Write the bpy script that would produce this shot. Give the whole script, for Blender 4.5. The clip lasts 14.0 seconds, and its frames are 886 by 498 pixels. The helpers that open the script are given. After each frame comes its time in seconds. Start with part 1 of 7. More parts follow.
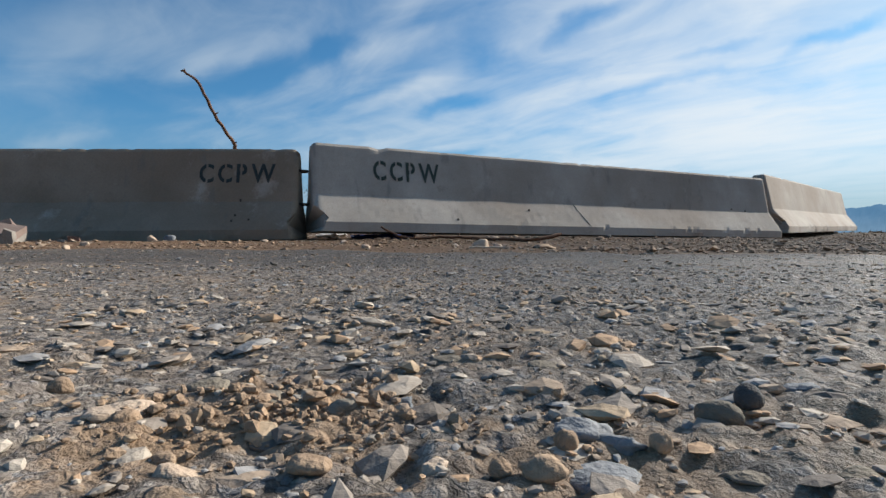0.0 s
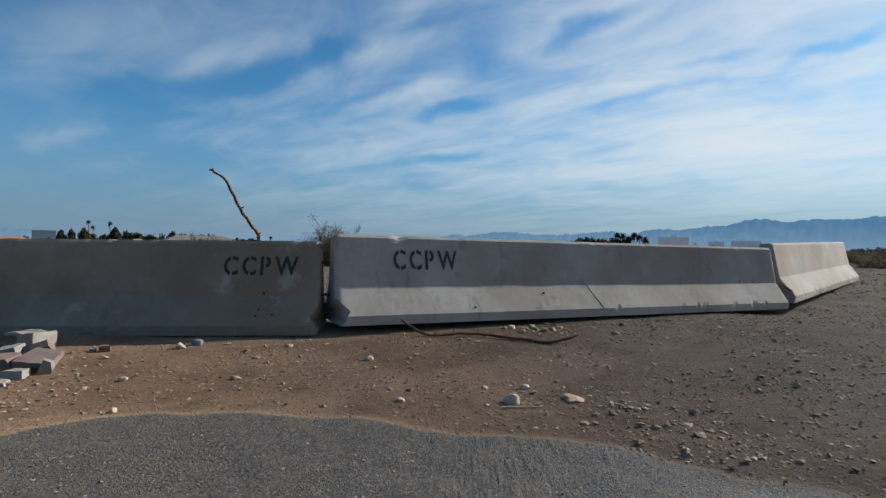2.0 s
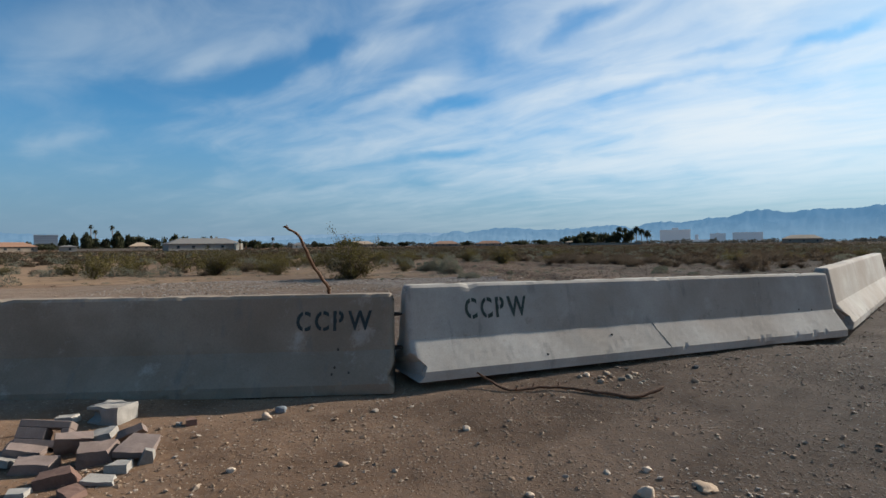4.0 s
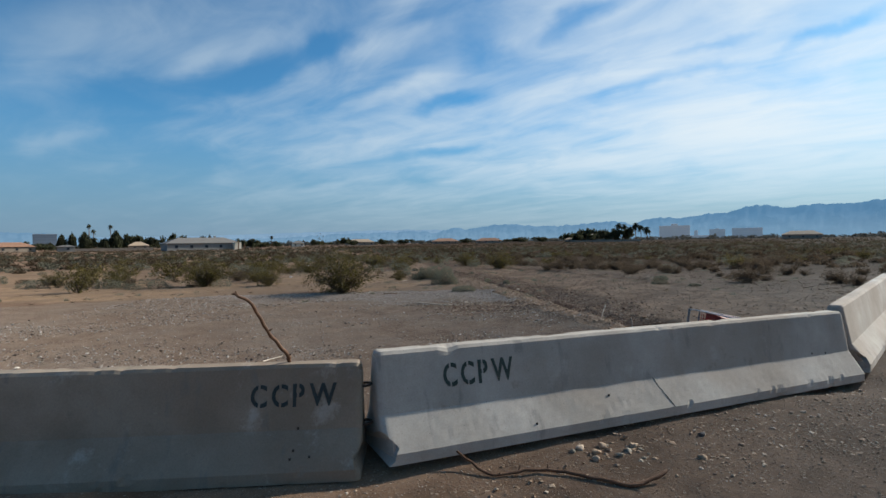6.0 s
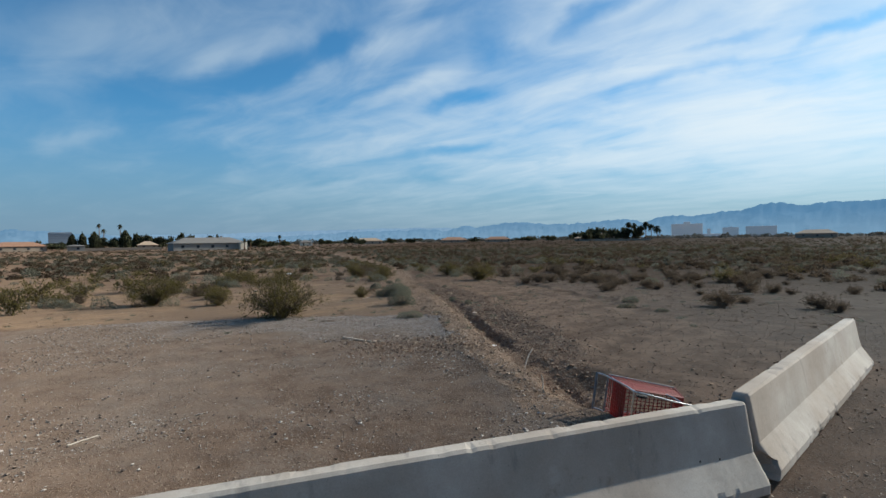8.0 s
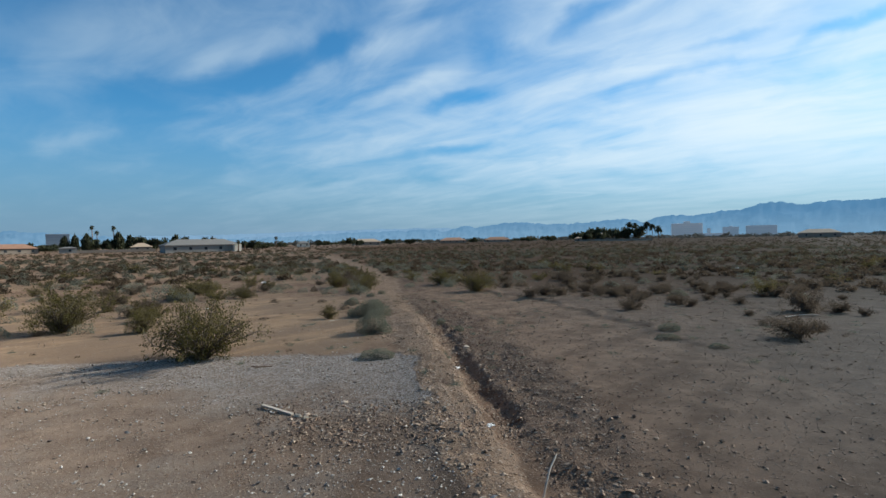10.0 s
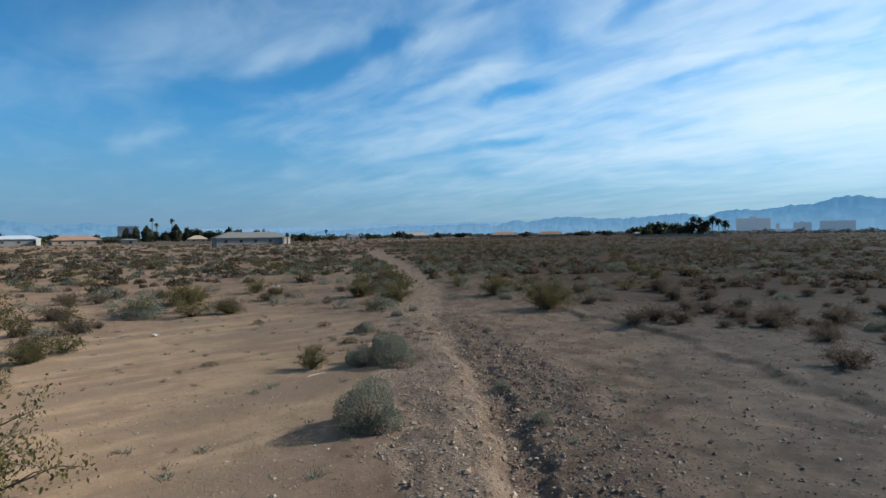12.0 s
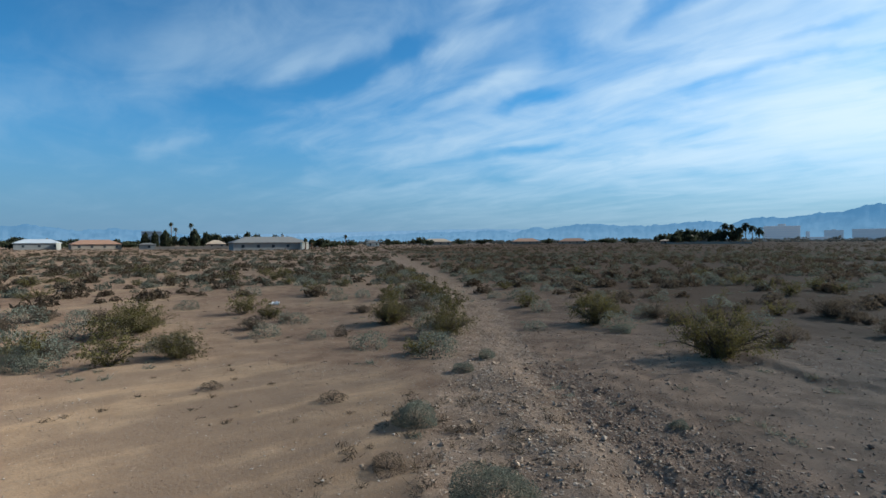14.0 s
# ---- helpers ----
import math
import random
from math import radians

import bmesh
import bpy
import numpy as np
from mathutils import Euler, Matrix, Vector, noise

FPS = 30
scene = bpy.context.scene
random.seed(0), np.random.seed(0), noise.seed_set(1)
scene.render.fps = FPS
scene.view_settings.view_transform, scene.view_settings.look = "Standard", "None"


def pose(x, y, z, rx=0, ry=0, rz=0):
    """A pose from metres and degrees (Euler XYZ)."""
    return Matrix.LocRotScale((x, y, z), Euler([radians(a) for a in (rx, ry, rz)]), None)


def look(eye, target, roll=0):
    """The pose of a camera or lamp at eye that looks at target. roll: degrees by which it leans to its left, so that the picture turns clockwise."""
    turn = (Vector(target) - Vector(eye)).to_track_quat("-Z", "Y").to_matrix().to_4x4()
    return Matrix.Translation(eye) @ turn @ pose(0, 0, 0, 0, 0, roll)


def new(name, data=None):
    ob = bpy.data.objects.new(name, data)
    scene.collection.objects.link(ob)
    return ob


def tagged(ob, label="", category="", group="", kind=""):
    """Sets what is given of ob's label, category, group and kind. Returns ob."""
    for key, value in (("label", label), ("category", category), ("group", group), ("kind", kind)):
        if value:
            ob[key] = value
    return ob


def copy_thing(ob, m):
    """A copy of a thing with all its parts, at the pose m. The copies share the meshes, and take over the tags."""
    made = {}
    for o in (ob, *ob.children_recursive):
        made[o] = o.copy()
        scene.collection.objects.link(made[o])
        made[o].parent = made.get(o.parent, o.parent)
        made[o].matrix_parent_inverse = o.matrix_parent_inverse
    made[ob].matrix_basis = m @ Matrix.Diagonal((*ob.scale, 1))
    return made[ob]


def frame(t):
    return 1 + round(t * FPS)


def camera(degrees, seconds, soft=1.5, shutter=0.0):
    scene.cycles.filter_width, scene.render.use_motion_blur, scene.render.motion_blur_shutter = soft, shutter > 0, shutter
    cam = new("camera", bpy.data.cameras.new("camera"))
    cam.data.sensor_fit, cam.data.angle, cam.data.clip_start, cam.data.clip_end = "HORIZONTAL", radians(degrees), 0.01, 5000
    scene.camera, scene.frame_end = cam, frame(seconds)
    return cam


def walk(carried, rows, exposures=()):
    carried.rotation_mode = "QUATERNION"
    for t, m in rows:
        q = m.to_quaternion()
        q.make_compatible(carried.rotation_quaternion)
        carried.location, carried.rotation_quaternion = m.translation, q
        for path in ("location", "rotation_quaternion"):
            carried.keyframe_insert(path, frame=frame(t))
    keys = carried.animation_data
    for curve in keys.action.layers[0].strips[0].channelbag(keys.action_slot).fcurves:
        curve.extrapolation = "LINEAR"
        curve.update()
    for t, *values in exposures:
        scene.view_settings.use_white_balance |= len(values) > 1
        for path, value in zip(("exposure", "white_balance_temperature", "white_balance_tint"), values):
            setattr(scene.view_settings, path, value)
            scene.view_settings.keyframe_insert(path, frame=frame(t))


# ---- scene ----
cam = camera(80.7, 14.0)
PATH = [
    (0, (0.65, -3.249, -0.131), (0.558, -1.251, -0.146), -0.6),
    (0.5, (0.649, -3.248, -0.129), (0.557, -1.25, -0.145), -0.6),
    (1, (0.655, -3.259, -0.106), (0.565, -1.261, -0.115), -0.7),
    (1.5, (0.621, -3.304, 0.2), (0.534, -1.306, 0.197), -0.3),
    (2, (0.459, -3.342, 0.687), (0.376, -1.344, 0.684), 0.5),
    (2.5, (0.297, -3.407, 0.943), (0.214, -1.409, 0.935), 0.4),
    (3, (0.134, -3.451, 1.058), (0.05, -1.453, 1.047), -0.0),
    (5.5, (-0.474, -2.757, 1.463), (-0.564, -0.759, 1.439), -0.9),
    (6, (-0.018, -2.698, 1.675), (-0.104, -0.7, 1.648), -0.9),
    (6.5, (0.578, -2.576, 1.857), (0.492, -0.578, 1.829), -1.1),
    (7, (1.166, -2.356, 2.076), (1.079, -0.359, 2.043), -1.1),
    (7.5, (1.649, -1.962, 2.263), (1.523, 0.034, 2.223), -1.0),
    (8, (1.99, -1.362, 2.403), (1.863, 0.633, 2.369), -0.9),
    (10.5, (2.195, 4.77, 2.753), (2.07, 6.766, 2.72), -1.1),
    (11, (2.122, 6.776, 2.831), (1.997, 8.772, 2.792), -0.9),
    (11.5, (1.892, 8.845, 2.835), (1.766, 10.841, 2.792), -0.7),
    (12, (1.445, 10.968, 2.758), (1.128, 12.942, 2.705), -0.7),
    (12.5, (0.858, 13.16, 2.622), (0.524, 15.131, 2.569), -0.6),
    (13, (-0.027, 15.458, 2.517), (-0.41, 17.42, 2.468), -0.5),
    (13.5, (-0.942, 17.456, 2.501), (-1.327, 19.419, 2.477), -0.5),
    (14, (-1.498, 18.694, 2.476), (-1.885, 20.656, 2.449), -0.4),
]
walk(cam, [(t, look(eye, target, roll)) for t, eye, target, roll in PATH],
     [(0, 0.70, 6500, 10), (1, 0.69, 6500, 10), (1.5, 0.53, 6300, 9), (2, 0.53, 6300, 9), (2.5, 0.68, 6450, 9), (3, 0.70, 6450, 9), (6.5, 0.70, 6300, 7), (8, 0.70, 6250, 6), (11, 0.77, 5850, 3), (14, 0.73, 5650, 2)])


# ---- light ----
SUN_ANGLE, SUN_ELEV = 32.6, 28.0      # degrees from +x towards +y, and above the horizon
world = bpy.data.worlds.new("sky")
scene.world = world
world.use_nodes = True


class Tree:
    """A short way to write node trees."""

    def __init__(self, tree):
        self.t = tree

    def n(self, kind, inputs=None, **props):
        node = self.t.nodes.new(kind)
        for k, v in props.items():
            if k == "operation":
                node.operation = v
            elif k == "use_clamp":
                node.use_clamp = v
            elif k == "data_type":
                node.data_type = v
            elif k == "blend_type":
                node.blend_type = v
            elif k == "interpolation_type":
                node.interpolation_type = v
            elif k == "feature":
                node.feature = v
            elif k == "attribute_name":
                node.attribute_name = v
        for k, v in (inputs or {}).items():
            sock = node.inputs[k]
            if hasattr(v, "is_output") or hasattr(v, "links"):
                self.t.links.new(v, sock)
            else:
                sock.default_value = v
        return node

    def math(self, op, a, b=0.0, clamp=False):
        return self.n("ShaderNodeMath", {0: a, 1: b}, operation=op, use_clamp=clamp).outputs[0]

    def mix(self, f, a, b, mode="MIX"):
        m = self.n("ShaderNodeMix", {0: f, 6: a, 7: b}, data_type="RGBA", blend_type=mode)
        return m.outputs[2]

    def noise(self, vec, scale, detail=4.0, rough=0.55, dist=0.0):
        return self.n("ShaderNodeTexNoise", {"Vector": vec, "Scale": scale, "Detail": detail, "Roughness": rough, "Distortion": dist}).outputs[0]

    def ramp(self, v, a, b, lo=0.0, hi=1.0, smooth=True):
        return self.n("ShaderNodeMapRange", {0: v, 1: a, 2: b, 3: lo, 4: hi}, interpolation_type="SMOOTHSTEP" if smooth else "LINEAR").outputs[0]


# streaks of cloud and the blue gaps between them, on a screen one metre ahead that looks a little left of +y:
# from (right, up) to (right, up) in hundredths, half width, how thick
WISPS = ((-53, 33, -40, 38, 2.0, 0.20), (-54, 38, -22, 44, 4.5, 0.16), (-88, 38, -45, 45, 9.0, 0.18), (-135, 24, -82, 36, 12.0, 0.18), (-82, 20, -64, 22, 1.6, 0.24), (-79, 14, -60, 16, 1.6, 0.12),
         (-43, 33, -34, 39, 1.8, 0.14), (-31, 31, -20, 34, 1.7, 0.13), (-20, 25, -7, 30, 1.7, 0.14), (-18, 35, 2, 42, 3.2, 0.20), (-9, 29, 2, 32, 2.0, 0.18),
         (-49, 20, -9, 23, 2.4, 0.12), (-30, 16, -3, 20, 2.0, 0.14), (-28, 10, -10, 14, 1.0, 0.09), (30, 20, 75, 27, 6.0, 0.16))
GAPS = ((-26, 36, -15, 39, 3.0, 0.30), (-48, 31, -24, 35, 3.2, 0.25), (-74, 27, -49, 30, 4.0, 0.16), (-16, 29, -7, 31, 1.4, 0.12), (-6, 25, 8, 28.5, 1.5, 0.32),
        (-9, 16, 8, 18, 1.1, 0.26), (-10, 11, 1, 12, 0.7, 0.18), (-29, 11, -19, 12.5, 0.8, 0.15), (-57, 17, -41, 16, 1.0, 0.13), (4, 34, 10, 38, 2.6, 0.16),
        (19, 39, 34, 46, 2.0, 0.26), (29, 27.5, 65, 35, 1.1, 0.18), (65, 35, 86, 44, 1.2, 0.20), (45, 34.5, 60, 39, 1.0, 0.16), (10, 20, 30, 23, 1.0, 0.14))


def sky_nodes():
    t = world.node_tree
    t.nodes.clear()
    g = Tree(t)
    sky = g.n("ShaderNodeTexSky")
    sky.sky_type, sky.sun_disc, sky.sun_elevation, sky.sun_rotation = "NISHITA", False, radians(SUN_ELEV), radians(90 - SUN_ANGLE)
    sky.air_density, sky.dust_density, sky.ozone_density, sky.altitude = 1.0, 0.6, 2.0, 600.0
    d = g.n("ShaderNodeTexCoord").outputs["Generated"]
    xyz = g.n("ShaderNodeSeparateXYZ", {0: d})
    x, y, z = xyz.outputs
    up = g.math("ADD", g.math("MAXIMUM", z, 0.0), 0.11)
    # streaks of high cloud that run to a point on the horizon, ahead and to the left
    a = radians(-50)
    across = g.math("DIVIDE", g.math("SUBTRACT", g.math("MULTIPLY", x, math.cos(a)), g.math("MULTIPLY", y, math.sin(a))), up)
    along = g.math("DIVIDE", g.math("ADD", g.math("MULTIPLY", x, math.sin(a)), g.math("MULTIPLY", y, math.cos(a))), up)
    wob = g.noise(g.n("ShaderNodeCombineXYZ", {0: across, 1: along, 2: 3.7}).outputs[0], 0.9, 3.0)
    across_w = g.math("ADD", across, g.math("MULTIPLY", g.math("SUBTRACT", wob, 0.5), 0.55))
    v1 = g.n("ShaderNodeCombineXYZ", {0: across_w, 1: g.math("MULTIPLY", along, 0.55), 2: 1.3}).outputs[0]
    v2 = g.n("ShaderNodeCombineXYZ", {0: across_w, 1: g.math("MULTIPLY", along, 0.22), 2: 7.1}).outputs[0]
    v3 = g.n("ShaderNodeCombineXYZ", {0: across, 1: g.math("MULTIPLY", along, 0.6), 2: 5.0}).outputs[0]
    big = g.noise(v1, 0.95, 3.0, 0.5, 0.2)
    fine = g.noise(v2, 2.7, 5.0, 0.55, 0.4)
    wisp = g.noise(v3, 3.0, 5.0, 0.56, 0.7)
    s = radians(SUN_ANGLE)
    toward = g.math("ADD", g.math("MULTIPLY", x, math.cos(s)), g.math("MULTIPLY", y, math.sin(s)))
    dens = g.math("ADD", g.math("ADD", g.math("MULTIPLY", big, 0.34), g.math("MULTIPLY", fine, 0.34)), g.math("MULTIPLY", wisp, 0.34))
    dens = g.math("ADD", dens, 0.105)
    yaw = radians(-2.46)
    ahead = g.math("MAXIMUM", g.math("ADD", g.math("MULTIPLY", x, math.sin(yaw)), g.math("MULTIPLY", y, math.cos(yaw))), 0.05)
    right = g.math("DIVIDE", g.math("SUBTRACT", g.math("MULTIPLY", x, math.cos(yaw)), g.math("MULTIPLY", y, math.sin(yaw))), ahead)
    flat = g.n("ShaderNodeCombineXYZ", {0: right, 1: g.math("DIVIDE", z, ahead)}).outputs[0]
    stir = g.n("ShaderNodeTexNoise", {"Vector": flat, "Scale": 7.0, "Detail": 4.0, "Roughness": 0.55}).outputs["Color"]
    stir = g.n("ShaderNodeVectorMath", {0: stir, 1: (0.5, 0.5, 0.5)}, operation="SUBTRACT").outputs[0]
    flat = g.n("ShaderNodeVectorMath", {0: flat, 1: g.n("ShaderNodeVectorMath", {0: stir, 1: (0.12, 0.050, 0.0)}, operation="MULTIPLY").outputs[0]}, operation="ADD").outputs[0]
    for streaks, sign in ((WISPS, 1.0), (GAPS, -1.0)):
        for u0, v0, u1, v1_, half, thick in streaks:
            place = g.n("ShaderNodeMapping", {0: flat, 1: ((u0 + u1) / 200, (v0 + v1_) / 200, 0.0), 2: (0.0, 0.0, math.atan2(v1_ - v0, u1 - u0)), 3: (math.hypot(u1 - u0, v1_ - v0) / 200 * 1.6, half / 100 * 1.6, 1.0)})
            place.vector_type = "TEXTURE"
            spot = g.n("ShaderNodeTexGradient", {0: place.outputs[0]})
            spot.gradient_type = "SPHERICAL"
            dens = g.math("ADD", dens, g.math("MULTIPLY", g.ramp(spot.outputs[1], 0.0, 1.0), sign * thick * 0.62))
    dens = g.math("ADD", dens, g.math("MULTIPLY", toward, 0.22))
    cover = g.math("MULTIPLY", g.ramp(dens, 0.50, 0.98), g.ramp(toward, -0.45, 0.75, 0.50, 1.0))
    cover = g.math("MULTIPLY", cover, g.ramp(z, -0.02, 0.20, 0.10, 0.94))
    glow = g.math("POWER", g.math("MAXIMUM", g.math("ADD", g.math("MULTIPLY", toward, 0.5), 0.5), 0.0), 2.0)
    white = g.mix(glow, (4.1, 5.2, 6.2, 1), (8.8, 9.3, 9.6, 1))
    blue = g.mix(1.0, sky.outputs[0], (0.46, 0.95, 1.17, 1), "MULTIPLY")
    low_air = g.mix(glow, (1.75, 2.62, 3.85, 1), (2.75, 3.75, 4.80, 1))
    blue = g.mix(g.ramp(z, 0.26, 0.0, 0.0, 0.90), blue, low_air)
    col = g.mix(cover, blue, white)
    bg = g.n("ShaderNodeBackground", {0: col, 1: 0.063})
    t.links.new(bg.outputs[0], g.n("ShaderNodeOutputWorld").inputs[0])


sky_nodes()
sun = new("sun", bpy.data.lights.new("sun", "SUN"))
sun.data.energy, sun.data.angle, sun.data.color = 4.7, radians(0.7), (1.0, 0.925, 0.83)
sx, sy, sz = math.cos(radians(SUN_ANGLE)), math.sin(radians(SUN_ANGLE)), math.tan(radians(SUN_ELEV))
sun.matrix_world = look((sx * 50, sy * 50, sz * 50), (0, 0, 0))
scene.view_settings.exposure = 0.0

# ---- materials ----


def material(name, rough=0.85, metal=0.0, spec=0.3):
    m = bpy.data.materials.new(name)
    m.use_nodes = True
    b = m.node_tree.nodes["Principled BSDF"]
    b.inputs["Roughness"].default_value, b.inputs["Metallic"].default_value = rough, metal
    b.inputs["Specular IOR Level"].default_value = spec
    return m, Tree(m.node_tree), b


def bump(g, b, height, strength, distance):
    g.t.links.new(g.n("ShaderNodeBump", {"Height": height, "Strength": strength, "Distance": distance}).outputs[0], b.inputs["Normal"])


def mottled(name, dark, light, scale, fine, rough=0.85, metal=0.0, relief=0.002, spec=0.3, per="object", vary=0.25):
    """A two-scale mottled surface, varied from piece to piece."""
    m, g, b = material(name, rough, metal, spec)
    co = g.n("ShaderNodeNewGeometry")
    pos = co.outputs["Position"]
    one = g.noise(pos, scale, 4.0)
    two = g.noise(pos, fine, 3.0)
    rnd = g.n("ShaderNodeObjectInfo").outputs["Random"] if per == "object" else co.outputs["Random Per Island"]
    f = g.math("ADD", g.math("MULTIPLY", one, 0.9), g.math("MULTIPLY", two, 0.5))
    f = g.math("ADD", g.math("SUBTRACT", f, 0.45), g.math("MULTIPLY", g.math("SUBTRACT", rnd, 0.5), vary * 2), True)
    g.t.links.new(g.mix(f, (*dark, 1), (*light, 1)), b.inputs["Base Color"])
    bump(g, b, g.math("ADD", one, two), 0.5, relief)
    return m


def ground_material():
    m, g, b = material("desert_ground", 0.95, 0.0, 0.03)
    b.inputs["Diffuse Roughness"].default_value = 1.0
    pos = g.n("ShaderNodeNewGeometry").outputs["Position"]
    z1 = g.n("ShaderNodeSeparateColor", {0: g.n("ShaderNodeAttribute", attribute_name="zones").outputs["Color"]}).outputs
    more = g.n("ShaderNodeAttribute", attribute_name="zones_more")
    z2 = g.n("ShaderNodeSeparateColor", {0: more.outputs["Color"]}).outputs
    broad = g.noise(pos, 0.22, 5.0, 0.6)
    mid = g.noise(pos, 1.7, 5.0, 0.6)
    grit = g.noise(pos, 24.0, 5.0, 0.7)
    tiny = g.noise(pos, 160.0, 3.0, 0.7)
    gravel = g.n("ShaderNodeTexVoronoi", {"Vector": pos, "Scale": 34.0}, feature="F1")
    chips = g.n("ShaderNodeTexVoronoi", {"Vector": pos, "Scale": 120.0}, feature="F1")
    soil = g.mix(g.ramp(g.math("ADD", g.math("MULTIPLY", mid, 0.6), g.math("MULTIPLY", broad, 0.4)), 0.36, 0.62), (0.142, 0.085, 0.051, 1), (0.262, 0.162, 0.100, 1))
    flat_x, flat_y, _ = g.n("ShaderNodeSeparateXYZ", {0: pos}).outputs
    track = g.n("ShaderNodeCombineXYZ", {0: g.math("MULTIPLY", g.math("ADD", flat_x, g.math("MULTIPLY", flat_y, 0.9)), 0.22), 1: g.math("SUBTRACT", flat_y, g.math("MULTIPLY", flat_x, 0.9))}).outputs[0]
    soil = g.mix(g.ramp(g.noise(track, 0.8, 5.0, 0.62, 0.3), 0.46, 0.64, 0.0, 0.80), soil, g.mix(g.ramp(flat_y, 5.0, 7.0), (0.300, 0.190, 0.120, 1), soil))
    drift = g.n("ShaderNodeCombineXYZ", {0: g.math("MULTIPLY", g.math("ADD", flat_x, g.math("MULTIPLY", flat_y, 1.2)), 0.13), 1: g.math("MULTIPLY", g.math("SUBTRACT", flat_y, g.math("MULTIPLY", flat_x, 1.2)), 0.62)}).outputs[0]
    bands = g.noise(drift, 0.9, 5.0, 0.62, 0.4)
    sand = g.mix(g.ramp(mid, 0.3, 0.7), (0.250, 0.158, 0.092, 1), (0.355, 0.236, 0.140, 1))
    sand = g.mix(g.ramp(bands, 0.42, 0.60), (0.225, 0.148, 0.093, 1), sand)
    sand = g.mix(g.ramp(bands, 0.52, 0.70, 0.0, 0.55), sand, (0.400, 0.262, 0.150, 1))
    grey = g.mix(g.ramp(grit, 0.3, 0.7), (0.150, 0.122, 0.098, 1), (0.340, 0.290, 0.240, 1))
    graded = g.mix(g.ramp(g.math("ADD", g.math("MULTIPLY", mid, 0.5), g.math("MULTIPLY", bands, 0.5)), 0.38, 0.60), (0.168, 0.100, 0.060, 1), (0.318, 0.200, 0.124, 1))
    tar = g.mix(g.ramp(grit, 0.35, 0.68), (0.150, 0.133, 0.116, 1), (0.350, 0.315, 0.272, 1))
    dust = g.mix(g.ramp(tiny, 0.3, 0.7), (0.350, 0.245, 0.155, 1), (0.500, 0.365, 0.240, 1))
    stones = g.mix(chips.outputs["Color"], (0.13, 0.115, 0.10, 1), (0.50, 0.44, 0.37, 1))
    # bedded stones of several sizes, flush in a matrix of grit
    def pieces(scale, share, shift, tones, lo, hi, rough=0.35):
        p = g.n("ShaderNodeVectorMath", {0: pos, 1: (shift, shift * 0.7, 0.0)}, operation="ADD").outputs[0]
        warp = g.n("ShaderNodeTexNoise", {"Vector": p, "Scale": scale * 1.6, "Detail": 3.0}).outputs["Color"]
        p = g.n("ShaderNodeVectorMath", {0: p, 1: g.n("ShaderNodeVectorMath", {0: warp, 3: rough / scale}, operation="SCALE").outputs[0]}, operation="ADD").outputs[0]
        v = g.n("ShaderNodeTexVoronoi", {"Vector": p, "Scale": scale}, feature="F1")
        rgb = g.n("ShaderNodeSeparateColor", {0: v.outputs["Color"]}).outputs
        size = g.math("SUBTRACT", v.outputs["Distance"], g.math("MULTIPLY", rgb[2], 0.20))
        mask = g.math("MULTIPLY", g.ramp(size, hi, lo), g.ramp(g.math("SUBTRACT", rgb[1], share), 0.02, -0.02))
        r = g.n("ShaderNodeValToRGB", {0: rgb[0]})
        r.color_ramp.interpolation = "CONSTANT"
        while len(r.color_ramp.elements) < len(tones):
            r.color_ramp.elements.new(0.5)
        for i, tone in enumerate(tones):
            r.color_ramp.elements[i].position, r.color_ramp.elements[i].color = i / len(tones), (*tone, 1)
        return r.outputs[0], mask, g.math("MULTIPLY", mask, g.math("SUBTRACT", 1.0, v.outputs["Distance"]))

    road_tones = [(0.40, 0.36, 0.315), (0.28, 0.255, 0.23), (0.52, 0.455, 0.385), (0.32, 0.335, 0.345), (0.45, 0.335, 0.225), (0.16, 0.148, 0.135), (0.60, 0.535, 0.455), (0.37, 0.33, 0.295)]
    matrix = g.noise(pos, 95.0, 6.0, 0.75)
    # low grit is darker: the shade of small pits is put into its tone
    bed = g.mix(g.ramp(matrix, 0.39, 0.61), (0.062, 0.051, 0.043, 1), (0.430, 0.378, 0.318, 1))
    body = g.math("MULTIPLY", matrix, 0.9)
    for scale, share, shift in ((230.0, 0.72, 3.3), (120.0, 0.62, 8.1), (58.0, 0.50, 0.0)):
        tone, on, dome = pieces(scale, share, shift, road_tones, 0.29, 0.36, 0.6)
        bed = g.mix(g.math("MULTIPLY", on, 0.92), bed, tone)
        body = g.math("ADD", body, g.math("MULTIPLY", dome, 26.0 / scale))
    bed = g.mix(g.ramp(tiny, 0.3, 0.7, 0.0, 0.55), bed, (0.48, 0.44, 0.40, 1), "MULTIPLY")
    tar = g.mix(0.88, g.mix(0.4, tar, stones), bed)
    tar = g.mix(g.math("MULTIPLY", g.ramp(g.noise(pos, 6.0, 5.0, 0.6), 0.50, 0.64), 0.62), tar, g.mix(0.30, dust, tar))
    drifted = g.math("ADD", g.math("MULTIPLY", flat_x, 2.2), g.math("MULTIPLY", g.noise(pos, 9.0, 4.0, 0.6), 1.6))
    tar = g.mix(g.math("MULTIPLY", g.ramp(drifted, 2.40, 2.75, 0.0, 0.42), g.ramp(flat_y, -2.75, -3.0)), tar, dust)
